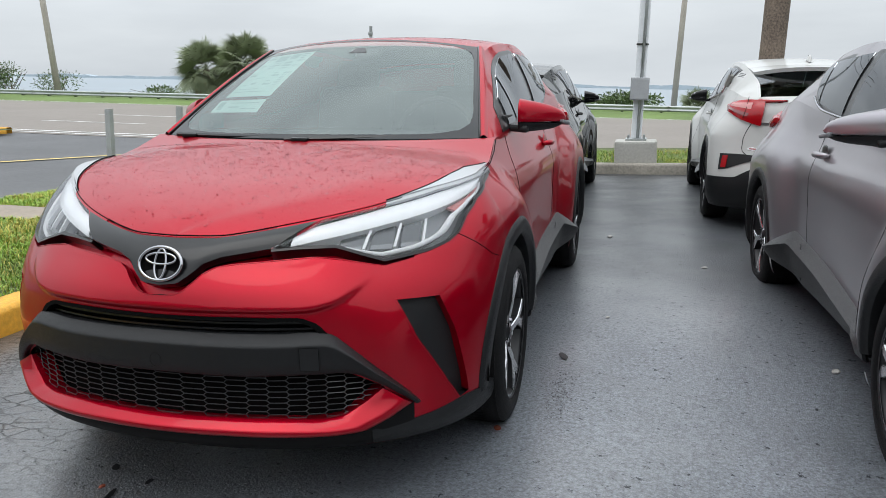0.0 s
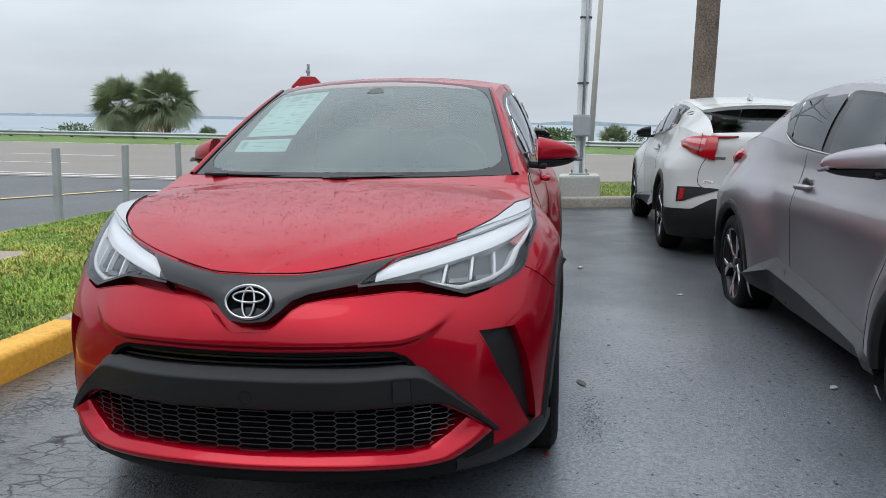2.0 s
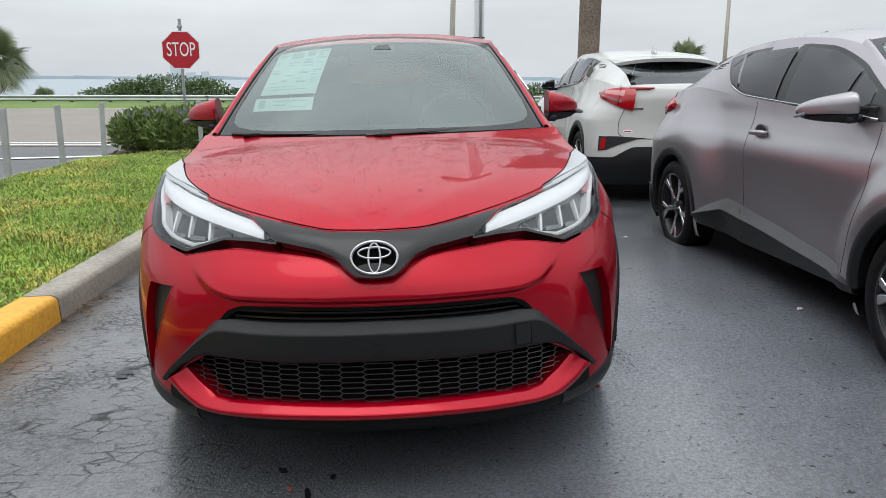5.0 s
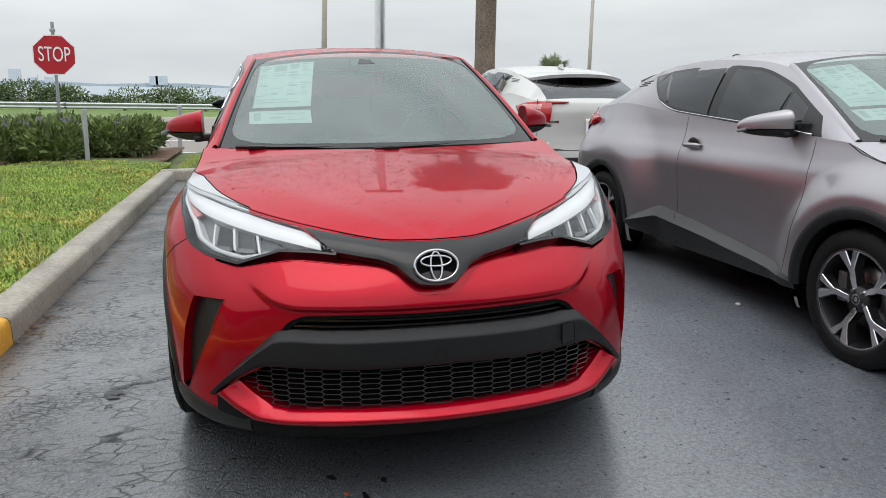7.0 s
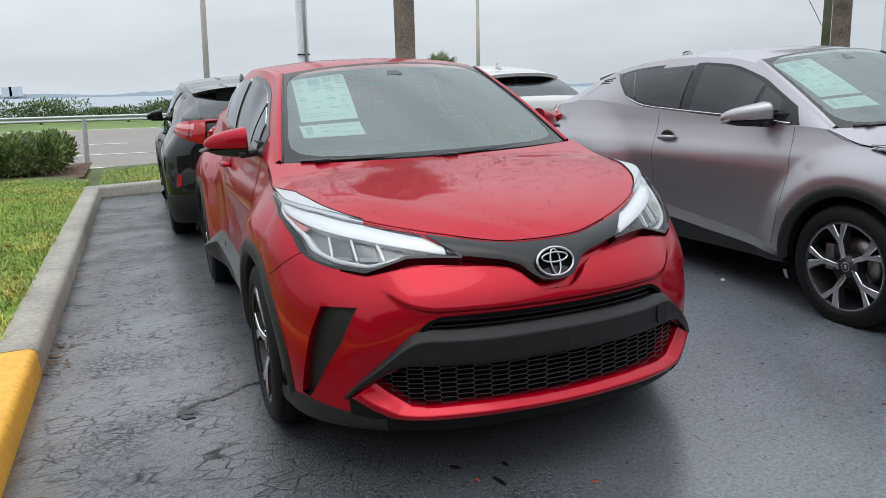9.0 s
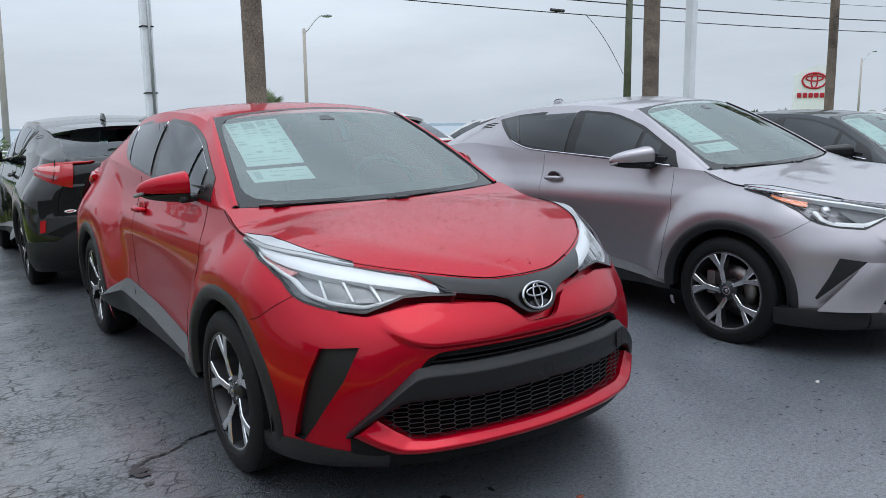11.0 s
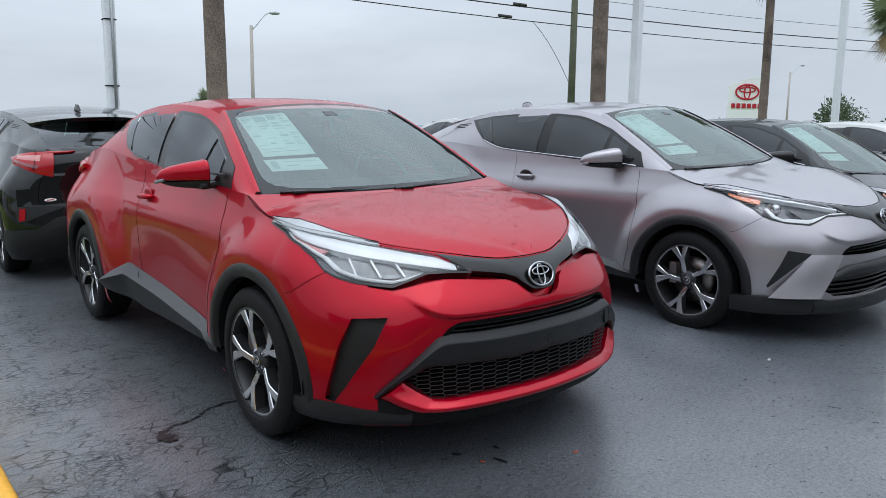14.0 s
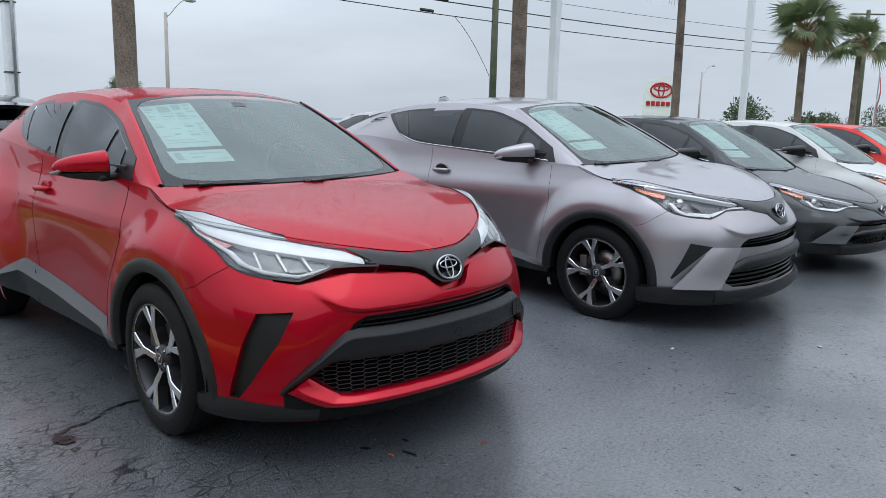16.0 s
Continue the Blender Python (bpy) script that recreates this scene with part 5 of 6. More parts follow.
def flat_sheet(name, xs, ys, height, mat, label, category, wave=0.0, seed=0, parent=None):
    """A sheet over a grid of x and y at a given height."""
    rng = np.random.default_rng(seed)
    pts = np.array([[(x, y, height(x, y) + wave * rng.normal()) for y in ys] for x in xs])
    ob = sheet(name, pts, mat, parent, "", 0, True)
    return tagged(ob, label, category, kind="structure")


def lot_height(x, y):
    """The lot sinks a little towards the mauve car's nose."""
    a, b = min(max((x - 1.0) / 1.2, 0), 1), min(max((1.9 - y) / 2.2, 0), 1)
    return -.061 * a * a * (3 - 2 * a) * b * b * (3 - 2 * b) - .036 * max(0, x - 3.4) * (b * b * (3 - 2 * b)) - .033 * max(0, x - 1.9) * min(max((y - 2.4) / 2, 0), 1)


def dip(x, y):
    return level(x) - .05 + .27 * min(max((y - 33.5) / 5, 0), 1) - 1.9 * min(max((y - 40.5) / 3, 0), 1)


far = [-2500, -600, -150, -60, -30, -14, -8, -5, -3.2, -2.2, -1.9, 4, 10, 20, 40, 80, 160, 600, 2500]
flat_sheet("ground", far, [-2500, -400, -60, -10, 0, 5, 9, 12, 20, 30, 33.5, 36.5, 40.5, 43.5, 60, 400, 3000], dip, FIELD, "flat green ground reaching to the lagoon", "ground")
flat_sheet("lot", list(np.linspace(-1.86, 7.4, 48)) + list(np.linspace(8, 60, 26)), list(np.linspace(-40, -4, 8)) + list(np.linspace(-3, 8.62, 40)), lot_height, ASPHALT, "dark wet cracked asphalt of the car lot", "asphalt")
flat_sheet("water", [-2600, -300, 0, 300, 2600], [42.5, 200, 900, 2300], lambda x, y: level(x) - 1.55, WATER, "pale grey lagoon water", "water")
flat_sheet("driveway", np.linspace(-16, -4.9, 8), np.linspace(-30, 13.2, 12), lambda x, y: level(x) + .008, DRIVE, "dark asphalt driveway beside the lawn", "driveway")


def near_edge(x):
    s = min(max((x - 6) / 14, 0), 1)
    return 12.5 + 14 * s * s * (3 - 2 * s)


xs = np.r_[np.linspace(-260, -20, 13), np.linspace(-16, 30, 30), np.linspace(50, 260, 8)]
road = sheet("road", np.array([[(x, near_edge(x) + (32.2 - near_edge(x)) * f, level(x) + .016) for f in np.linspace(0, 1, 5)] for x in xs]), ROAD, None, "", 0, True)
tagged(road, "wide pale asphalt highway", "road", kind="structure")


def stripe(x0, y0, x1, y1, w, mat, label):
    d = Vector((x1 - x0, y1 - y0)).normalized()
    o = Vector((-d.y, d.x)) * w / 2
    vs = [(x0 - o.x, y0 - o.y), (x1 - o.x, y1 - o.y), (x1 + o.x, y1 + o.y), (x0 + o.x, y0 + o.y)]
    ob = link_mesh("road_marking", [(x, y, level(x) + .024) for x, y in vs], [(0, 1, 2, 3)], mat, None, "", False)
    return tagged(ob, label, "road marking", "road markings", "structure")


stripe(-80, 13.35, 4, 13.35, .15, LINE_WHITE, "long white edge line on the highway")
stripe(-80, 12.85, 4, 12.85, .12, LINE_WHITE, "long white edge line beside the first")
for x in (-52, -40, -28, -16.4, -4, 8):
    stripe(x, 17.1, x + 3.6, 17.1, .14, LINE_WHITE, "short white lane dash")
    stripe(x - 1.4, 21.45, x + 2.4, 21.45, .14, LINE_WHITE, "short white lane dash on the far lane")
stripe(-80, 32.4, 60, 32.4, .16, LINE_WHITE, "white line by the far verge")
stripe(-9.4, 4.8, -7.0, 9.85, .11, LINE_YELLOW, "pale yellow line on the driveway")
stripe(-7.0, 9.95, -4.95, 10.5, .24, LINE_WHITE, "white stop line at the driveway's mouth")


def kerb_run(name, places, mat, w=.22, h=.15):
    """A kerb of rounded section along a line of places."""
    prof = [(0, -.12), (0, h - .035), (.012, h - .012), (.035, h), (w - .02, h), (w, h - .02), (w, -.12)]
    rows = []
    for i, (x, y) in enumerate(places):
        a, b = Vector(places[max(i - 1, 0)]), Vector(places[min(i + 1, len(places) - 1)])
        d = (b - a).normalized()
        o = Vector((-d.y, d.x))
        base = max(0.0, level(x)) if name != "kerb" else 0.0
        rows.append([(x + o.x * q, y + o.y * q, z + base) for q, z in prof])
    pts = np.array(rows)
    ob = sheet(name, pts, mat, None, "", 0, False)
    return ob


kerb_left = tagged(new("kerb_left"), "grey concrete kerb along the lawn, yellow at its end", "kerb", kind="structure")
y = 1.12
edges = [1.12, 3.1, 5.6, 8.5]
for a, b in zip(edges, edges[1:]):
    one = kerb_run("kerb", [(-1.86, a + .004), (-1.86, (a + b) / 2), (-1.86, b - .004)], KERB)
    one.name, one.parent = "kerb_stone", kerb_left
for a, b in ((1.115, -.6), (-.607, -2.4), (-2.407, -5), (-5.007, -12)):
    one = kerb_run("kerb", [(-1.86, b), (-1.86, (a + b) / 2), (-1.86, a)], KERB_YELLOW)
    one.name, one.parent = "kerb_stone", kerb_left
kerb_back = tagged(new("kerb_back"), "grey concrete kerb at the back of the lot", "kerb", kind="structure")
cuts = [-2.08, .4, 3.4, 6.4, 9.4, 12.4, 15.4, 18.4, 21.4, 30, 60]
for a, b in zip(cuts, cuts[1:]):
    one = kerb_run("kerb", [(a + .004, 8.6), ((a + b) / 2, 8.6), (b - .004, 8.6)], KERB)
    one.name, one.parent = "kerb_stone", kerb_back
far_island = kerb_run("kerb_island", [(-12.0 - 3 * math.sin(t), 11.2 - 1.2 * math.cos(t)) for t in np.linspace(2.8, .2, 9)] + [(-13.5, 8.5), (-16, 6)], KERB_YELLOW)
tagged(far_island, "yellow kerb round a grassy island across the driveway", "kerb", kind="structure")
flat_sheet("island_lawn", np.linspace(-30, -12.6, 6), np.linspace(6, 12.0, 6), lambda x, y: level(x) + .13, SOIL, "grass island across the driveway", "grass")


# ---- lawn ----
def lawn_height(x, y):
    t = min(max((-2.08 - x) / .7, 0), 1)
    edge = min(max((x + 4.95) / .35, 0), 1)
    return .125 + t * .05 + (level(x) * .9 if x < -2 else 0) * edge - .10 * (1 - edge)


def lawn_left_edge(y):
    return -4.95 + max(0, (y - 8.2)) * .75 - max(0, 3.5 - y) * .55


xs, ys = np.linspace(0, 1, 24), np.linspace(-8, 10.1, 70)
pts = np.array([[(-2.07 + (lawn_left_edge(y) + 2.07) * f, y, lawn_height(-2.07 + (-4.95 + 2.07) * f, y) + .012 * noise.noise((f * 6, y * 2, 0))) for f in xs] for y in ys])
lawn = tagged(sheet("lawn", pts, SOIL, None, "", 0, True), "uneven green and yellowing lawn beside the kerb", "grass", kind="structure")
flat_sheet("back_verge", np.linspace(-2.4, 40, 30), np.linspace(8.8, 12.4, 6), lambda x, y: max(.10, level(x)) if x < 3 else .10 + (level(x) - .1) * min((x - 3) / 20, 1) * (y - 8.8) / 3.6, SOIL, "grass strip behind the lot", "grass")
flat_sheet("footpath", np.linspace(-7.0, -3.52, 6), [2.40, 2.66, 2.94], lambda x, y: lawn_height(max(x, -4.5), y) + .022, FOOTPATH, "short concrete footpath through the lawn", "footpath")
pts = np.array([[(-4.9 + 2.75 * f, 9.75 + 2.9 * g + .35 * f, .165 + .02 * noise.noise((f * 9, g * 5, 3)) + level(-4.9 + 2.75 * f) * .4) for f in np.linspace(0, 1, 16)] for g in np.linspace(0, 1, 12)])
tagged(sheet("mulch_bed", pts, MULCH, None, "", 0, False), "brown bark mulch under the hedge", "mulch", kind="structure")


def grass_stuff(name, count, area, mats, length, seed, label, clear=None):
    """Single grass blades, too many to count."""
    rng = np.random.default_rng(seed)
    verts, faces, which = [], [], []
    x0, x1, y0, y1 = area
    made = 0
    while made < count:
        x, y = x0 + (x1 - x0) * rng.random(), y0 + (y1 - y0) * rng.random() ** 1.25
        if x < lawn_left_edge(y) + .05 or (clear and clear(x, y)):
            made += 1
            continue
        tuft = noise.noise((x * 1.3, y * 1.3, 5)) + .5 * noise.noise((x * 4, y * 4, 1))
        z = lawn_height(x, y) if x < -2 else max(.10, level(x))
        L = length * (.55 + .8 * rng.random()) * (1.15 if tuft > .1 else .85)
        a, lean = rng.random() * 6.283, .5 + rng.random() * .9
        d, w = (math.cos(a), math.sin(a)), .0022 + .002 * rng.random()
        b = len(verts)
        verts += [(x - d[1] * w, y + d[0] * w, z - .01), (x + d[1] * w, y - d[0] * w, z - .01),
                  (x + d[0] * L * lean * .35 + d[1] * w, y + d[1] * L * lean * .35 - d[0] * w, z + L * .62),
                  (x + d[0] * L * lean * .35 - d[1] * w, y + d[1] * L * lean * .35 + d[0] * w, z + L * .62),
                  (x + d[0] * L * lean, y + d[1] * L * lean, z + L * .85)]
        faces += [(b, b + 1, b + 2, b + 3), (b + 3, b + 2, b + 4)]
        dry = 1 if rng.random() < (.55 if tuft > .12 else .12) else 0
        which += [dry, dry]
        made += 1
    ob = link_mesh(name, verts, faces, mats, None, "", False)
    ob.data.polygons.foreach_set("material_index", which)
    return tagged(ob, label, "grass", kind="stuff")


grass_stuff("grass", 120000, (-4.9, -2.05, -1.2, 9.7), [BLADE, BLADE_DRY], .042, 3, "short green lawn grass with yellow tufts", lambda x, y: x < -3.5 and 2.4 < y < 2.95)
grass_stuff("verge_grass", 14000, (-1.9, 6.0, 8.85, 11.5), [BLADE, BLADE_DRY], .06, 4, "short grass on the strip behind the lot")


# ---- plants ----
def leaf_cloud(bm, centre, size, count, leaf, rng, upright_=0.0, shell=.55):
    """Small pointed leaves filling a lumpy shape."""
    for _ in range(count):
        d = Vector(rng.normal(size=3)).normalized()
        r = shell + (1 - shell) * rng.random() ** .6
        lump = 1 + .25 * noise.noise(d * 2.2 + Vector(centre))
        p = Vector(centre) + Vector((d.x * size[0], d.y * size[1], d.z * size[2])) * r * lump
        g = (d + Vector((0, 0, upright_)) + Vector(rng.normal(size=3)) * .55).normalized()
        s = g.orthogonal().normalized()
        s.rotate(Matrix.Rotation(rng.random() * 6.28, 3, g))
        L = leaf * (.6 + .8 * rng.random())
        a = bm.verts.new(p)
        b, c = bm.verts.new(p + g * L * .5 + s * L * .16), bm.verts.new(p + g * L * .5 - s * L * .16)
        e = bm.verts.new(p + g * L - Vector((0, 0, L * .15)))
        bm.faces.new((a, b, e, c))


def make_hedge():
    rng = np.random.default_rng(11)
    hedge = thing("hedge", "dense dark green hedge with violet flowers beside the kerb", "hedge")
    spots = [(-4.50 + .44 * i + rng.normal() * .06, 10.02 + .5 * j + rng.normal() * .08) for i in range(5) for j in range(5) if not (i == 4 and j < 2) and not (i == 3 and j < 1)]
    bm = bmesh.new()
    for x, y in spots:
        leaf_cloud(bm, (x, y, .46 + level(x) + rng.normal() * .03), (.34, .36, .30), 1300, .11, rng, 1.3)
    tagged(part("foliage", bm, LEAF, hedge, "upright narrow dark leaves"), kind="stuff")
    bm = bmesh.new()
    for x, y in spots:
        for _ in range(3):
            tube(bm, [(x + rng.normal() * .1, y + rng.normal() * .1, .12), (x + rng.normal() * .15, y + rng.normal() * .15, .6)], .008, 5)
    tagged(part("stems", bm, BARK, hedge), kind="stuff")
    bm = bmesh.new()
    for _ in range(30):
        x, y = spots[int(rng.random() * len(spots))]
        c = Vector((x + rng.normal() * .2, y - .2 + rng.normal() * .15, .72 + level(x) + .12 * rng.random()))
        for j in range(5):
            a = j * 1.257
            o = Vector((math.cos(a), rng.normal() * .2, math.sin(a))) * .022
            bm.faces.new([bm.verts.new(c), bm.verts.new(c + o + Vector((.008, 0, .006))), bm.verts.new(c + o * 1.4), bm.verts.new(c + o - Vector((.008, 0, .006)))])
    tagged(part("flowers", bm, PETAL, hedge, "small violet flowers"), kind="stuff")


make_hedge()


def fan_frond(bm, base, way, length, spread, leaflets, rng, droop=.35):
    """A palm fan: a stalk and pleated leaflets round its end."""
    way = way.normalized()
    side = way.cross(Vector((0, 0, 1)))
    side = side.normalized() if side.length > .05 else Vector((1, 0, 0))
    up = side.cross(way).normalized()
    roll = rng.normal() * .7
    side, up = side * math.cos(roll) + up * math.sin(roll), up * math.cos(roll) - side * math.sin(roll)
    hub = base + way * length * .45 - Vector((0, 0, droop * length * .06))
    s, u = side * .012, up * .010
    a = [bm.verts.new(base + s), bm.verts.new(base - s), bm.verts.new(hub - s * .6), bm.verts.new(hub + s * .6)]
    bm.faces.new(a)
    for j in range(leaflets):
        t = (j / (leaflets - 1) - .5) * 2
        ang = t * spread
        d = (way * math.cos(ang) + side * math.sin(ang) + up * .10 * (1 - abs(t))).normalized()
        L = length * (.62 - .20 * abs(t)) * (.9 + .2 * rng.random())
        w = d.cross(up).normalized() * L * .034
        mid = hub + d * L * .55 - Vector((0, 0, droop * L * .10))
        tip = hub + d * L - Vector((0, 0, droop * L * (.45 + .2 * rng.random())))
        v = [bm.verts.new(hub), bm.verts.new(mid + w), bm.verts.new(tip), bm.verts.new(mid - w)]
        bm.faces.new(v)


def make_palm(x, y, trunk_h, r, crown, label, seed, boots=False, bend=.0, fronds=46, lean=(0, 0)):
    rng = np.random.default_rng(seed)
    palm = thing("palm_tree", label, "palm tree", "palm trees")
    palm.matrix_basis = upright(x, y) @ pose(0, 0, 0, lean[0], lean[1], 0) @ Matrix.Rotation(rng.random() * 6, 4, "Z")
    bm = bmesh.new()
    ts = np.linspace(0, 1, 22)
    path = [(bend * math.sin(t * 2.2), .01 * math.sin(t * 5), -.1 + t * (trunk_h + .1)) for t in ts]
    tube(bm, path, [r * (1.18 - .35 * min(t * 6, 1) * .45 - .12 * t + .012 * rng.normal()) for t in ts], 18)
    part("trunk", bm, BARK, palm, "rough grey-brown trunk", True)
    topc = Vector(path[-1])
    if boots:
        bm = bmesh.new()
        for i in range(90):
            a, h = i * 2.4, rng.random()
            rr = r * (1.1 + .9 * math.sin(h * 2.6))
            c = topc + Vector((math.cos(a) * rr, math.sin(a) * rr, -.75 + h * .95))
            d = Vector((math.cos(a), math.sin(a), .8 + rng.normal() * .3)).normalized()
            tube(bm, [c - d * .10, c + d * (.16 + .1 * rng.random())], [.045, .018], 4)
        part("boots", bm, BOOT, palm, "ragged cut frond bases")
    bm, dry = bmesh.new(), bmesh.new()
    for i in range(fronds):
        a = i * 2.39996
        el = 1.35 - (2.0 if fronds < 100 else 2.3) * (i / fronds) ** .9 + rng.normal() * .22
        d = Vector((math.cos(a) * math.cos(el), math.sin(a) * math.cos(el), math.sin(el)))
        fan_frond(dry if el < (-.55 if fronds < 100 else -.8) else bm, topc + Vector((0, 0, .05)), d, crown * (.70 + .40 * rng.random()), 1.25, 21, rng, .45 if el > 0 else .8)
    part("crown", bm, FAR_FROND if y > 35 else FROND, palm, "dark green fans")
    if len(dry.verts):
        part("dry_fronds", dry, FROND_DRY, palm, "hanging dry fans")
    else:
        dry.free()
    return palm


make_palm(2.96, 9.40, 7.3, .175, 1.25, "tall cabbage palm with a thick rough trunk behind the kerb", 21, fronds=96, lean=(-3.5, .9))
make_palm(12.65, 9.4, 7.0, .19, 1.3, "tall cabbage palm behind the parked cars", 22, bend=.05, fronds=96)
make_palm(20.35, 9.4, 7.3, .13, 1.8, "cabbage palm with a flared ragged trunk top", 23, True)
make_palm(30.3, 9.4, 5.5, .15, 1.6, "cabbage palm with a full crown and ragged boots", 24, True, fronds=60)
make_palm(44.9, 12.0, 6.4, .17, 1.9, "cabbage palm with a ragged crown farther along", 25, True, fronds=60)
make_palm(-24.6, 40.0, 1.9, .22, 2.1, "short bushy palm beyond the guard rail", 26, fronds=120)
make_palm(-21.8, 39.9, 2.3, .22, 2.1, "short bushy palm with hanging dry fans beyond the guard rail", 27, fronds=130)
make_palm(15.5, 40.2, 2.3, .2, 1.4, "short bushy palm on the shore", 28, fronds=60)


def make_shrub(x, y, w, h, label, seed, mat=SHRUB, leaf=.17, count=2200):
    rng = np.random.default_rng(seed)
    shrub = thing("shrub", label, "shrub", "shore shrubs")
    shrub.location = (x, y, dip(x, min(y, 40.4)))
    bm = bmesh.new()
    for i in range(5):
        c = (rng.normal() * w * .35, rng.normal() * .4, h * (.35 + .25 * rng.random()))
        leaf_cloud(bm, c, (w * .42, .8, h * .42), count // 5, leaf, rng, .3, .3)
    part("foliage", bm, mat, shrub)
    bm = bmesh.new()
    for i in range(7):
        tube(bm, [(rng.normal() * .15, rng.normal() * .1, 0), (rng.normal() * w * .22, rng.normal() * .3, h * (.6 + .4 * rng.random()))], [.03, .01], 5)
    part("branches", bm, BARK, shrub)


for i, (x, w, h, count) in enumerate(((-43, 5, 2.3, 3600), (-39, 4.6, 2.1, 3600), (-35.2, 2.2, 1.5, 700), (-28.0, 2.6, .75, 600), (-16.2, 1.7, .65, 1200), (-14.2, 2.2, 1.0, 1900), (-12.3, 3.0, 1.55, 3000), (-10.5, 2.4, 1.15, 2200), (-8.5, 2.2, .65, 1500),
                                      (-6.2, 2.8, 1.15, 2400), (-3.6, 2.2, .6, 1500), (-1.0, 2.0, .6, 1300), (1.2, 2.8, .95, 2200), (7.2, 2.6, 1.0, 1900), (10.2, 3.0, 1.2, 2200), (13.9, 3.0, 1.2, 2200))):
    make_shrub(x, 40.0, w, h, "loose green shrub beyond the guard rail", 40 + i, leaf=.19, count=count)
make_palm(-19.3, 40.0, .15, .12, .95, "low palmetto tuft beyond the guard rail", 31, fronds=40)
make_palm(3.9, 40.0, .35, .16, 1.15, "round bushy palm beyond the guard rail", 32, fronds=90)
for i, (x, y, w, h) in enumerate(((62, 26.6, 7, 4.4), (67.4, 22.6, 5, 3.2), (77, 24.6, 8, 3.4), (55.6, 32.6, 6, 2.6), (85.6, 17.6, 8, 3.2), (101.6, 26.6, 10, 5.0), (51.4, 36.6, 5, 2.4), (42.8, 44.6, 6, 2.2))):
    make_shrub(x, y, w, h, "distant dark tree behind the parked cars", 70 + i, FAR_SHRUB, .34, 2800)


# ---- poles, rail, signs ----
def plumb(x, y, h):
    return Vector((x, y, level(x))) + UP * h


def make_light_pole():
    """A white lamp post on a concrete block, with its cable box."""
    pole = thing("light_pole", "white steel light pole with a grey box on a concrete block", "light pole")
    x, y = 1.21, 9.05
    bm = bmesh.new()
    box(bm, (.60, .60, .38), (x, y, .27), bevel=.03)
    part("footing", bm, CONCRETE, pole, "square concrete footing")
    bm = bmesh.new()
    box(bm, (.30, .30, .03), (x, y, .475), bevel=.006)
    part("base_plate", bm, GALV, pole)
    for sx in (-1, 1):
        for sy in (-1, 1):
            bm = bmesh.new()
            tube(bm, [(x + sx * .11, y + sy * .11, .48), (x + sx * .11, y + sy * .11, .535)], .016, 6)
            part("bolt", bm, GALV, pole)
    q = Vector((0, 0, 1)).rotation_difference(UP).to_matrix()
    bm = bmesh.new()
    box(bm, (.15, .15, 7.0), Vector((x, y, .48)) + UP * 3.5, q, .012)
    part("shaft", bm, POLE_WHITE, pole)
    bm = bmesh.new()
    tube(bm, [Vector((x + .02, y - .095, .5)), Vector((x + .02, y - .095, .5)) + UP * 4], .022, 8)
    part("cable_pipe", bm, GALV, pole, "grey cable pipe", True)
    for h in (1.35, 2.3):
        bm = bmesh.new()
        box(bm, (.17, .17, .015), Vector((x, y - .01, .48)) + UP * h, q)
        part("strap", bm, INNER, pole)
    bm = bmesh.new()
    box(bm, (.26, .16, .32), (x + .03, y - .16, 1.20), q, .012)
    b = part("cable_box", bm, GREY_POST, pole, "grey metal box")
    bm = bmesh.new()
    box(bm, (.24, .012, .28), (x + .03, y - .245, 1.20), q, .006)
    part("lid", bm, GREY_POST, b)
    bm = bmesh.new()
    box(bm, (.9, .4, .16), Vector((x, y - .1, .48)) + UP * 7.05, q, .04)
    part("lamp_head", bm, POLE_WHITE, pole)


make_light_pole()
for x in (14.0, 25.2):
    pole = thing("light_pole", "tall square white steel light pole behind the cars", "light pole")
    bm = bmesh.new()
    q = Vector((0, 0, 1)).rotation_difference(UP).to_matrix()
    box(bm, (.20, .20, 7.6), plumb(x, 9.4, 3.8), q, .012)
    part("shaft", bm, POLE_WHITE, pole)
    bm = bmesh.new()
    box(bm, (.5, .5, .6), plumb(x, 9.4, .25), q, .03)
    part("footing", bm, CONCRETE, pole)
    bm = bmesh.new()
    box(bm, (.9, .4, .16), plumb(x, 9.4, 7.65), q, .04)
    part("lamp_head", bm, POLE_WHITE, pole)


def make_street_lamp(x, y, h, arm, label, r=.11):
    lamp = thing("street_lamp", label, "street lamp", "street lamps")
    bm = bmesh.new()
    tube(bm, [plumb(x, y, -.2), plumb(x, y, h)], [r, r * .75], 12)
    part("shaft", bm, CONCRETE_POLE, lamp, smooth=True)
    bm = bmesh.new()
    tube(bm, [plumb(x, y, h - .25) + Vector((arm * (t ** .8), 0, 1.0 * math.sin(t * 1.57) * .95)) for t in np.linspace(0, 1, 9)], .035, 8)
    part("arm", bm, GALV, lamp, smooth=True)
    bm = bmesh.new()
    tip = plumb(x, y, h - .25) + Vector((arm, 0, .95))
    bmesh.ops.create_uvsphere(bm, u_segments=14, v_segments=8, radius=1, matrix=Matrix.Translation(tip + Vector((.2 * (1 if arm > 0 else -1), 0, -.02))) @ Matrix.Diagonal((.32, .14, .10, 1)))
    part("lamp_head", bm, GALV, lamp, smooth=True)


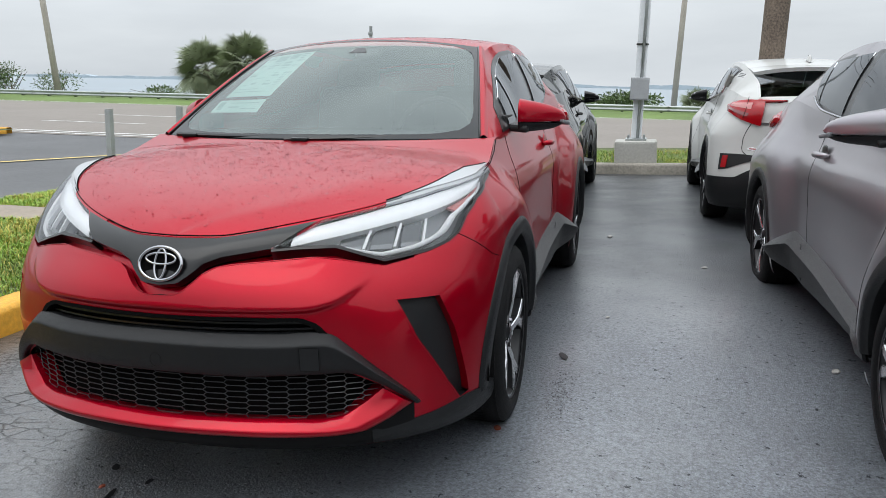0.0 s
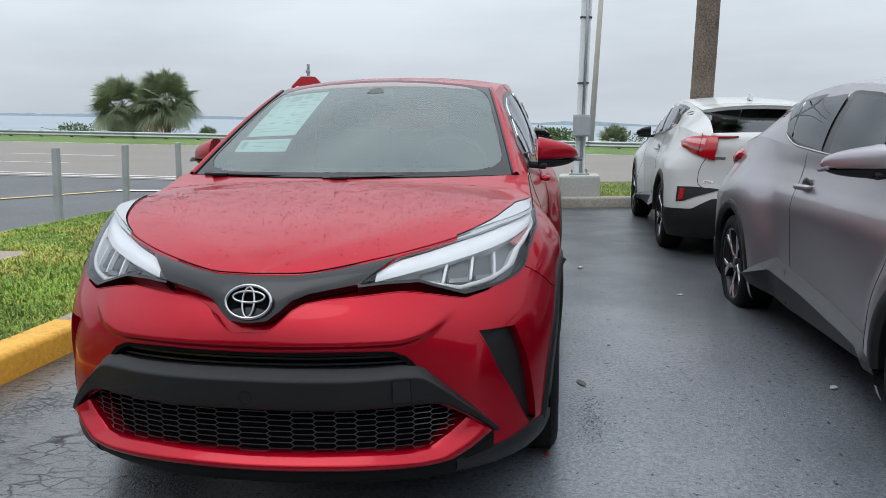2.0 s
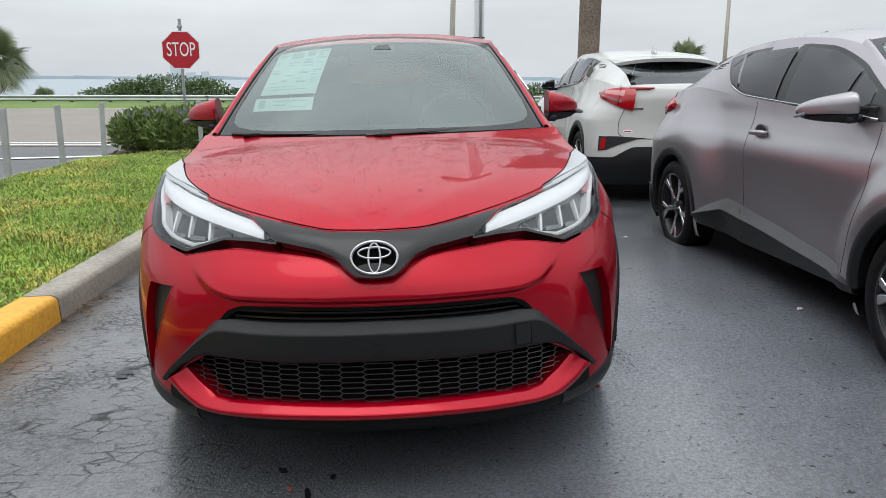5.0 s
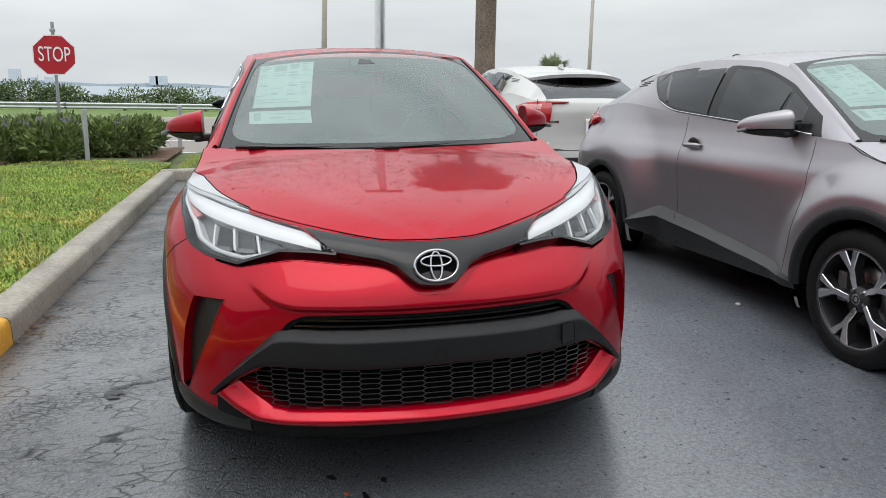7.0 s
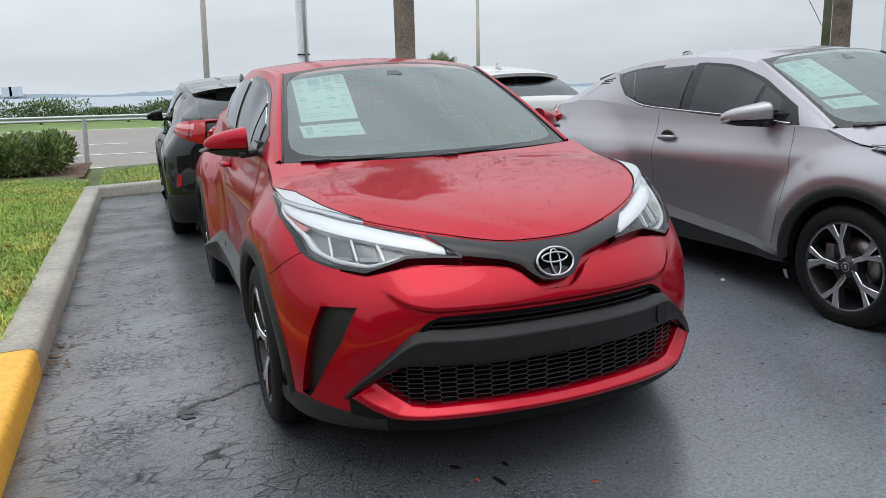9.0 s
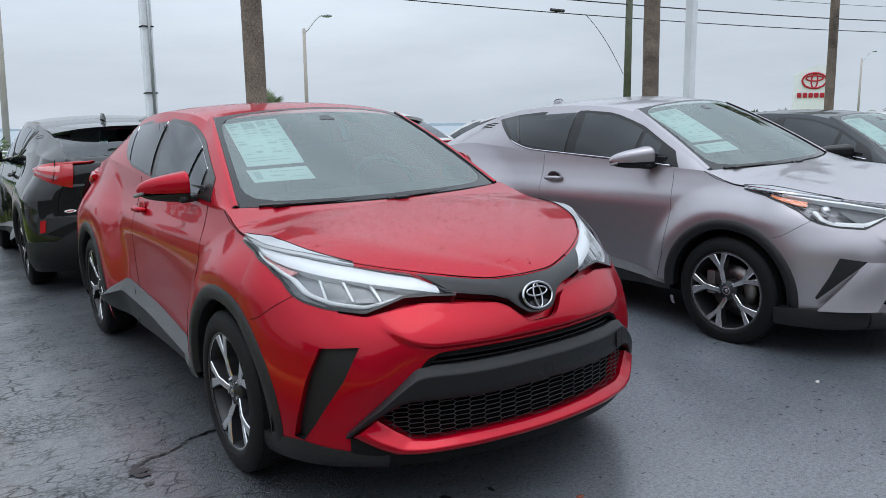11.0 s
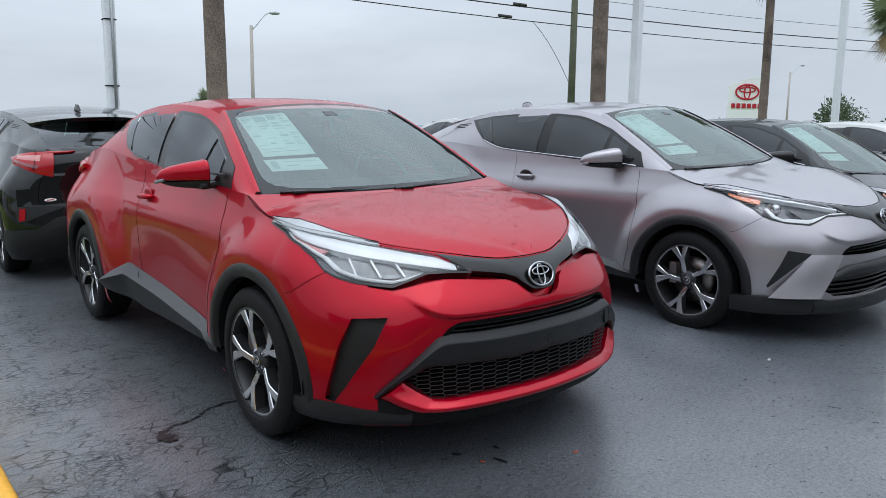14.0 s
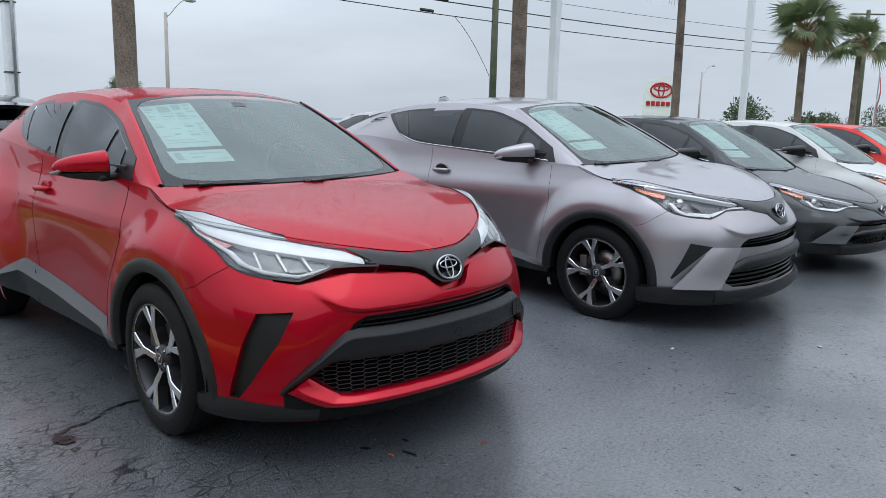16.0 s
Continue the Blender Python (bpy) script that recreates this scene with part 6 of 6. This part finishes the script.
make_street_lamp(15.5, 34.6, 6.4, 1.15, "grey street lamp with a curved arm beyond the highway")
make_street_lamp(73.5, 36, 7.2, 2.2, "far street lamp with a curved arm")
make_street_lamp(62.0, 13.0, 5.2, 2.4, "street lamp with a long arm behind the palms")
for x0, x1, y0, label in ((-34.3, -35.2, 39, "leaning brown concrete pole beyond the guard rail"), (2.96, 3.84, 50, "leaning grey concrete pole beyond the guard rail")):
    pole = thing("utility_pole", label, "pole")
    bm = bmesh.new()
    tube(bm, [Vector((x0, y0, level(x0) - 1.9)), Vector((x1, y0, 12))], [.21, .15], 12)
    part("shaft", bm, CONCRETE_POLE, pole, smooth=True)


def make_utility_pole(x, y, h, label, cross=False):
    pole = thing("utility_pole", label, "pole")
    bm = bmesh.new()
    tube(bm, [plumb(x, y, -.3), plumb(x, y, h)], [.19, .14], 12)
    part("shaft", bm, WOOD_POLE, pole, smooth=True)
    if cross:
        d = Vector((.8, -.6, 0)).normalized()
        for k, dz in ((1.3, -.3), (.7, -1.4)):
            bm = bmesh.new()
            tube(bm, [plumb(x, y, h + dz) - d * k, plumb(x, y, h + dz) + d * k], .06, 6)
            part("crossarm", bm, WOOD_POLE, pole)
    return pole


make_utility_pole(26.2, 22.4, 10.0, "dark green treated wooden utility pole with cables")
make_utility_pole(60.0, 16.5, 10.2, "utility pole with crossarms beyond the palms", True)


def make_wire(a, b, sag, r, label):
    bm = bmesh.new()
    a, b = Vector(a), Vector(b)
    tube(bm, [a.lerp(b, t) - Vector((0, 0, sag * 4 * t * (1 - t))) for t in np.linspace(0, 1, 25)], r, 5)
    return tagged(part("cable", bm, WIRE, None, "", True), label, "cable", "overhead cables")


P = Vector((26.2, 22.4))
for z, r, far_z, sag, label in ((5.15, .022, 6.3, .25, "black overhead cable on the wooden pole"), (5.75, .028, 6.9, .25, "thick black overhead cable bundle"), (6.45, .012, 7.6, .2, "thin black overhead cable on the pole")):
    make_wire((P.x, P.y, z), (60.0, 16.5, z - .75), sag, r, label)
    make_wire((P.x, P.y, z), (-6.0, 27.5, z + 2.4), sag, r, label)
for t, label in ((.115, "black splice case on the cable"), (.09, "black splice case on the cable bundle")):
    bm = bmesh.new()
    c = Vector((P.x, P.y, 5.15 if t > .1 else 5.75)).lerp(Vector((-6, 27.5, 7.55 if t > .1 else 8.15)), t)
    tube(bm, [c + Vector((-.35, .05, .02)), c + Vector((.35, -.05, -.02))], .07, 8)
    tagged(part("splice_case", bm, WIRE, None), label, "splice case")
make_wire((P.x - 2.2, P.y + .35, 5.25), (P.x - .15, P.y, 2.6), -.25, .014, "slack cable running down the wooden pole")


def make_guard_rail():
    """A W-beam rail on steel posts along the highway."""
    prof = [(.00, .44), (.05, .47), (.05, .53), (.0, .575), (.0, .60), (.05, .645), (.05, .705), (.0, .74)]
    rail_ = thing("guard_rail", "galvanised steel guard rail along the highway", "guard rail")
    cuts = list(np.linspace(-110, 40, 13))
    for a, b in zip(cuts, cuts[1:]):
        pts = np.array([[(x, 37.5 - d, level(x) - .24 + z) for d, z in prof] for x in (a - .1, b)])
        sheet("beam", pts, GALV, rail_, "", 0, False)
    bm = bmesh.new()
    box(bm, (.12, .16, .95), (0, 0, .28))
    first = part("rail_post", bm, WOOD_POLE, rail_)
    for i in range(80):
        x = -110 + 1.9 * i
        one = first if i == 0 else bpy.data.objects.new("rail_post", first.data)
        if i:
            scene.collection.objects.link(one)
            one.parent = rail_
        one.location = (x, 37.65, level(x) - .24)


make_guard_rail()


def make_bollard(x, y, i):
    post = thing("post", "weathered grey square post in the lawn", "post", "lawn posts")
    post.matrix_basis = upright(x, y, .1 * i) @ pose(0, 0, 0, (i % 3 - 1) * 1.2, (i % 2) * 1.5, 0)
    bm = bmesh.new()
    box(bm, (.07, .07, 1.02), (0, 0, .46), bevel=.008)
    part("shaft", bm, GREY_POST, post)
    bm = bmesh.new()
    box(bm, (.064, .064, .012), (0, 0, .975), bevel=.004)
    part("cap", bm, CONCRETE, post)


for i, (x, y) in enumerate(((-4.75, 5.05), (-4.78, 6.5), (-4.62, 7.68), (-4.47, 8.75), (-3.30, 9.82), (-2.25, 12.9))):
    make_bollard(x, y, i)


def flat_text(name, words, size, at, turn, mat, parent, depth=.004):
    c = bpy.data.curves.new(name, "FONT")
    c.body, c.size, c.extrude, c.align_x, c.align_y = words, size, depth, "CENTER", "CENTER"
    tmp = bpy.data.objects.new(name, c)
    me = bpy.data.meshes.new_from_object(tmp)
    bpy.data.objects.remove(tmp)
    me.materials.append(mat)
    ob = new(name, me)
    ob.parent = parent
    ob.matrix_basis = Matrix.Translation(at) @ turn
    return ob


def make_stop_sign():
    sign = thing("stop_sign", "red octagonal stop sign on a galvanised post", "sign")
    sign.matrix_basis = upright(-4.52, 13.4, .12)
    bm = bmesh.new()
    box(bm, (.06, .045, 2.6), (0, .03, 1.22), bevel=.006)
    part("post", bm, GALV, sign)
    zc = 1.90

    def octagon(r, y0, y1):
        bm = bmesh.new()
        ring = [[bm.verts.new((r * math.cos(a), yy, zc + r * math.sin(a))) for a in (math.pi / 8 + k * math.pi / 4 for k in range(8))] for yy in (y0, y1)]
        bm.faces.new(ring[0])
        bm.faces.new(ring[1][::-1])
        for k in range(8):
            bm.faces.new((ring[0][k], ring[0][(k + 1) % 8], ring[1][(k + 1) % 8], ring[1][k]))
        return bm
    face = part("border", octagon(.405, -.004, .002), SIGN_WHITE, sign, "white border")
    part("face", octagon(.385, -.008, -.0045), SIGN_RED, sign, "red face")
    t = flat_text("stop_text", "STOP", .33, (0, -.012, zc), Euler((math.pi / 2, 0, 0)).to_matrix().to_4x4() @ Matrix.Diagonal((.72, 1.2, 1, 1)), SIGN_WHITE, sign)
    tagged(t, "white letters STOP")
    bm = bmesh.new()
    box(bm, (.10, .05, .06), (0, 0, zc + .46), bevel=.008)
    part("post_cap", bm, GALV, sign)


make_stop_sign()


def make_pylon_sign():
    """A white dealer sign with a curved head, a red oval emblem and a red name bar."""
    sign = thing("pylon_sign", "white curved-top pylon sign with a red oval emblem", "sign")
    sign.matrix_basis = Matrix.Translation((39.6, 21.0, 0)) @ pose(0, 0, 0, 0, 2.2, -55)
    w = 2.05
    bm = bmesh.new()
    outline = [(-w / 2, -2.0), (w / 2, -2.0)] + [(w / 2 - w * t, 3.0 - .62 * t ** 1.6) for t in np.linspace(0, 1, 14)]
    ring = [[bm.verts.new((x, yy, z)) for x, z in outline] for yy in (-.22, .22)]
    bm.faces.new(ring[0])
    bm.faces.new(ring[1][::-1])
    for k in range(len(outline)):
        j = (k + 1) % len(outline)
        bm.faces.new((ring[0][k], ring[0][j], ring[1][j], ring[1][k]))
    part("panel", bm, SIGN_WHITE, sign)
    oval_badge("sign_emblem", sign, (-.02, -.24, 2.02), .60, .41, SIGN_RED, 0, .055)
    for k in range(6):
        bm = bmesh.new()
        box(bm, (.22, .05, .27), (-.72 + .285 * k, -.24, 1.24), bevel=.05)
        part("name_bar", bm, SIGN_RED, sign)


make_pylon_sign()
bm = bmesh.new()
flag = thing("feather_flag", "tall pale red and white feather flag", "flag")
tube(bm, [(41.2, 9.8, level(41) + 0), (41.6, 9.8, 2.8)], .03, 6)
part("pole", bm, GALV, flag)
pts = np.array([[(41.25 + .35 * t + .5 * f * (1 - .5 * t), 9.8 + .06 * math.sin(t * 7), .2 + 2.4 * t) for f in np.linspace(0, 1, 5)] for t in np.linspace(0, 1, 12)])
sheet("cloth", pts, SIGN_WHITE, flag, "", .01, False, np.array([0, 1, 0]))
sheet("cloth_band", pts[:, 2:5] + np.array([0, -.012, 0]), SIGN_RED, flag)

# ---- unseen plain walls on the showroom side, added to darken the cars' reflections ----
UNSEEN_WALL = material("unseen_wall_stucco", (.20, .19, .18), .8, vary=.12, scale=1)
bm = bmesh.new()
box(bm, (90, .4, 8.0), (20, -19, 3.6))
tagged(part("wall_south", bm, UNSEEN_WALL, None), "unseen plain grey wall on the showroom side, added to darken reflections", "wall", kind="structure")
bm = bmesh.new()
box(bm, (.4, 40, 5.0), (-27, -20, 2.6))
tagged(part("wall_west", bm, UNSEEN_WALL, None), "unseen plain grey wall across the driveway, added to darken reflections", "wall", kind="structure")

# ---- far shore ----
rng = np.random.default_rng(5)
bm = bmesh.new()
prev = None
for i in range(260):
    x = -2600 + 20 * i
    h = level(x) - 1.6 + 9 + 7 * noise.noise((x * .006, 0, 0)) + 3.5 * noise.noise((x * .03, 1, 0))
    pair = (bm.verts.new((x, 2250, level(x) - 6)), bm.verts.new((x, 2250, h)), bm.verts.new((x, 2290, h)))
    if prev:
        bm.faces.new((prev[0], pair[0], pair[1], prev[1]))
        bm.faces.new((prev[1], pair[1], pair[2], prev[2]))
    prev = pair
tagged(part("backdrop", bm, SHORE, None), "wooded shore across the lagoon, haze painted into its colour", "shore", kind="structure")


# ---- marks on the asphalt ----
STAIN = material("oily_stain", (.005, .005, .006), .30, spec=.4, vary=.3, scale=20)
PEBBLE = material("pale_pebble", (.42, .40, .38), .8, vary=.2)
LITTER = material("dry_leaf", (.17, .035, .014), .7, vary=.3, scale=30)


def make_stain(x, y, rx, ry, turn, seed, label):
    rng = np.random.default_rng(seed)
    bm = bmesh.new()
    a = np.linspace(0, 2 * math.pi, 40, endpoint=False)
    r = 1 + .22 * np.array([noise.noise((math.cos(t) * 1.7 + seed, math.sin(t) * 1.7, 0)) for t in a]) + .25 * np.array([noise.noise((math.cos(t) * 5 + seed, math.sin(t) * 5, 3)) for t in a])
    c, sn = math.cos(turn), math.sin(turn)
    vs = [bm.verts.new((x + c * rx * q * math.cos(t) - sn * ry * q * math.sin(t), y + sn * rx * q * math.cos(t) + c * ry * q * math.sin(t), lot_height(x, y) + .004)) for t, q in zip(a, r)]
    bm.faces.new(vs)
    return tagged(part("stain", bm, STAIN, None), label, "stain", "stains on the asphalt", "structure")


def make_trickle():
    """A trickle that ran from under the sill and spread into a blot: many small ragged spots that touch."""
    rng = np.random.default_rng(31)
    way = np.array([(-.74, .44), (-.84, .455), (-.92, .44), (-1.03, .36), (-1.09, .35), (-1.14, .345), (-1.19, .30)])
    spots = []
    for f in np.linspace(0, 1, 60):
        q = f * (len(way) - 1)
        k = min(int(q), len(way) - 2)
        p = way[k] + (way[k + 1] - way[k]) * (q - k)
        spots.append((*(p + rng.normal(0, .0045, 2)), .003 + .007 * rng.random() * (1.4 if f < .25 else .8)))
    for _ in range(46):
        spots.append((-1.205 + rng.normal(0, .020), .235 + rng.normal(0, .048), .004 + .010 * rng.random() ** 1.5))
    bm = bmesh.new()
    for i, (x, y, r) in enumerate(spots):
        m = 11
        vs = []
        for t in np.linspace(0, 2 * math.pi, m, endpoint=False):
            q = r * (.6 + .8 * rng.random())
            vs.append(bm.verts.new((x + q * 1.3 * math.cos(t), y + q * math.sin(t), .0035 + .00002 * i)))
        bm.faces.new(vs)
    return tagged(part("stain", bm, STAIN, None), "dark wet trickle run into a ragged blot", "stain", "stains on the asphalt", "structure")


make_trickle()
for i, (x, y, rx, ry, turn) in enumerate(((-.24, -.90, .010, .040, .2), (-.34, -.74, .012, .024, .6), (-.17, -.80, .009, .020, 0), (1.00, .66, .018, .05, .4))):
    make_stain(x, y, rx, ry, turn, 3 + i, "small dark oily stain on the asphalt")
rng = np.random.default_rng(8)
for x, y, r, mat, name, label in ((2.18, .78, .018, PEBBLE, "pebble", "small pale pebble on the asphalt"), (1.755, 2.64, .014, PEBBLE, "pebble", "small pale pebble on the asphalt"), (1.08, 3.68, .02, PEBBLE, "pebble", "small pale pebble on the asphalt"), (1.17, 1.33, .010, PEBBLE, "pebble", "small pale pebble on the asphalt"),
                                   (.845, -.17, .014, LITTER, "dry_leaf", "small red-brown leaf on the asphalt"), (-.30, -.86, .010, LITTER, "dry_leaf", "small red-brown leaf on the asphalt"), (.05, -1.05, .011, LITTER, "dry_leaf", "small red-brown leaf on the asphalt"), (1.9, -.9, .012, PEBBLE, "pebble", "small pale pebble on the asphalt"), (2.6, -1.5, .012, PEBBLE, "pebble", "small pale pebble on the asphalt")):
    bm = bmesh.new()
    bmesh.ops.create_icosphere(bm, subdivisions=2, radius=r, matrix=Matrix.Translation((x, y, lot_height(x, y) + r * .35)) @ Matrix.Rotation(rng.random() * 3, 4, "Z") @ Matrix.Diagonal((1.5, .9, .5 if mat is PEBBLE else .25, 1)))
    for v in bm.verts:
        v.co += Vector(rng.normal(size=3)) * r * .06
    tagged(part(name, bm, mat, None), label, name.replace("_", " "), "litter on the asphalt")

def make_grit():
    """Loose stones washed out beside the front wheel and along the bays."""
    rng = np.random.default_rng(61)
    verts, faces = [], []
    for k in range(900):
        if k < 260:
            x, y = 1.03 + rng.normal(0, .035), .20 + rng.normal(0, .13)
        else:
            x, y = -1.6 + 5.0 * rng.random(), -2.2 + 5.0 * rng.random()
        r, z = .0016 + .0034 * rng.random() ** 2, lot_height(x, y)
        b, a = len(verts), rng.random() * 6.283
        for q in range(4):
            t = a + q * 1.571 + rng.normal() * .25
            verts.append((x + r * math.cos(t), y + r * math.sin(t), z))
        verts.append((x + r * .2 * rng.normal(), y + r * .2 * rng.normal(), z + r * 1.1))
        faces += [(b + q, b + (q + 1) % 4, b + 4) for q in range(4)]
    ob = link_mesh("grit", verts, faces, GRIT, None, "", False)
    return tagged(ob, "loose small stones strewn on the wet asphalt", "grit", kind="stuff")


GRIT = material("wet_grit", (.16, .16, .165), .35, vary=.5, scale=60)
make_grit()


def make_kerb_litter():
    """Dead leaves, twigs and husks washed up along the kerb."""
    rng = np.random.default_rng(44)
    verts, faces = [], []
    for _ in range(420):
        x, y = -1.85 + abs(rng.normal(0, .07)), -3.6 + 5.4 * rng.random() ** 1.2
        if noise.noise((x * 3, y * 1.7, 2)) < -.05:
            continue
        L, w = (.010 + .022 * rng.random(), .006 + .008 * rng.random()) if rng.random() < .6 else (.03 + .05 * rng.random(), .0018)
        a, z = rng.random() * 6.283, lot_height(x, y) + .004 + .006 * rng.random()
        d, n_ = np.array((math.cos(a), math.sin(a))), np.array((-math.sin(a), math.cos(a)))
        b = len(verts)
        for p, h in ((d * -L, 0), (n_ * w, .004 * rng.random()), (d * L, .006 * rng.random()), (n_ * -w, 0)):
            verts.append((x + p[0], y + p[1], z + h))
        faces.append((b, b + 1, b + 2, b + 3))
    ob = link_mesh("leaf_litter", verts, faces, LITTER_BROWN, None, "", False)
    return tagged(ob, "brown dead leaves and twigs along the kerb", "leaf litter", kind="stuff")


LITTER_BROWN = material("brown_litter", (.12, .075, .04), .85, vary=.5, scale=30)
make_kerb_litter()
# towers paled by colour alone, to stand for haze over the water
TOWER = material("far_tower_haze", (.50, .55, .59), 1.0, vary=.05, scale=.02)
rng = np.random.default_rng(12)
for x in (-1230, -1205, -1160, -1120, -640, -600, -560, -300, -280):
    bm = bmesh.new()
    h = 14 + 22 * rng.random()
    box(bm, (16 + 14 * rng.random(), 12, h), (x, 2235, level(x) + h / 2 + 4))
    tagged(part("tower", bm, TOWER, None), "pale tower block on the far shore, haze painted into its colour", "building", "far towers")
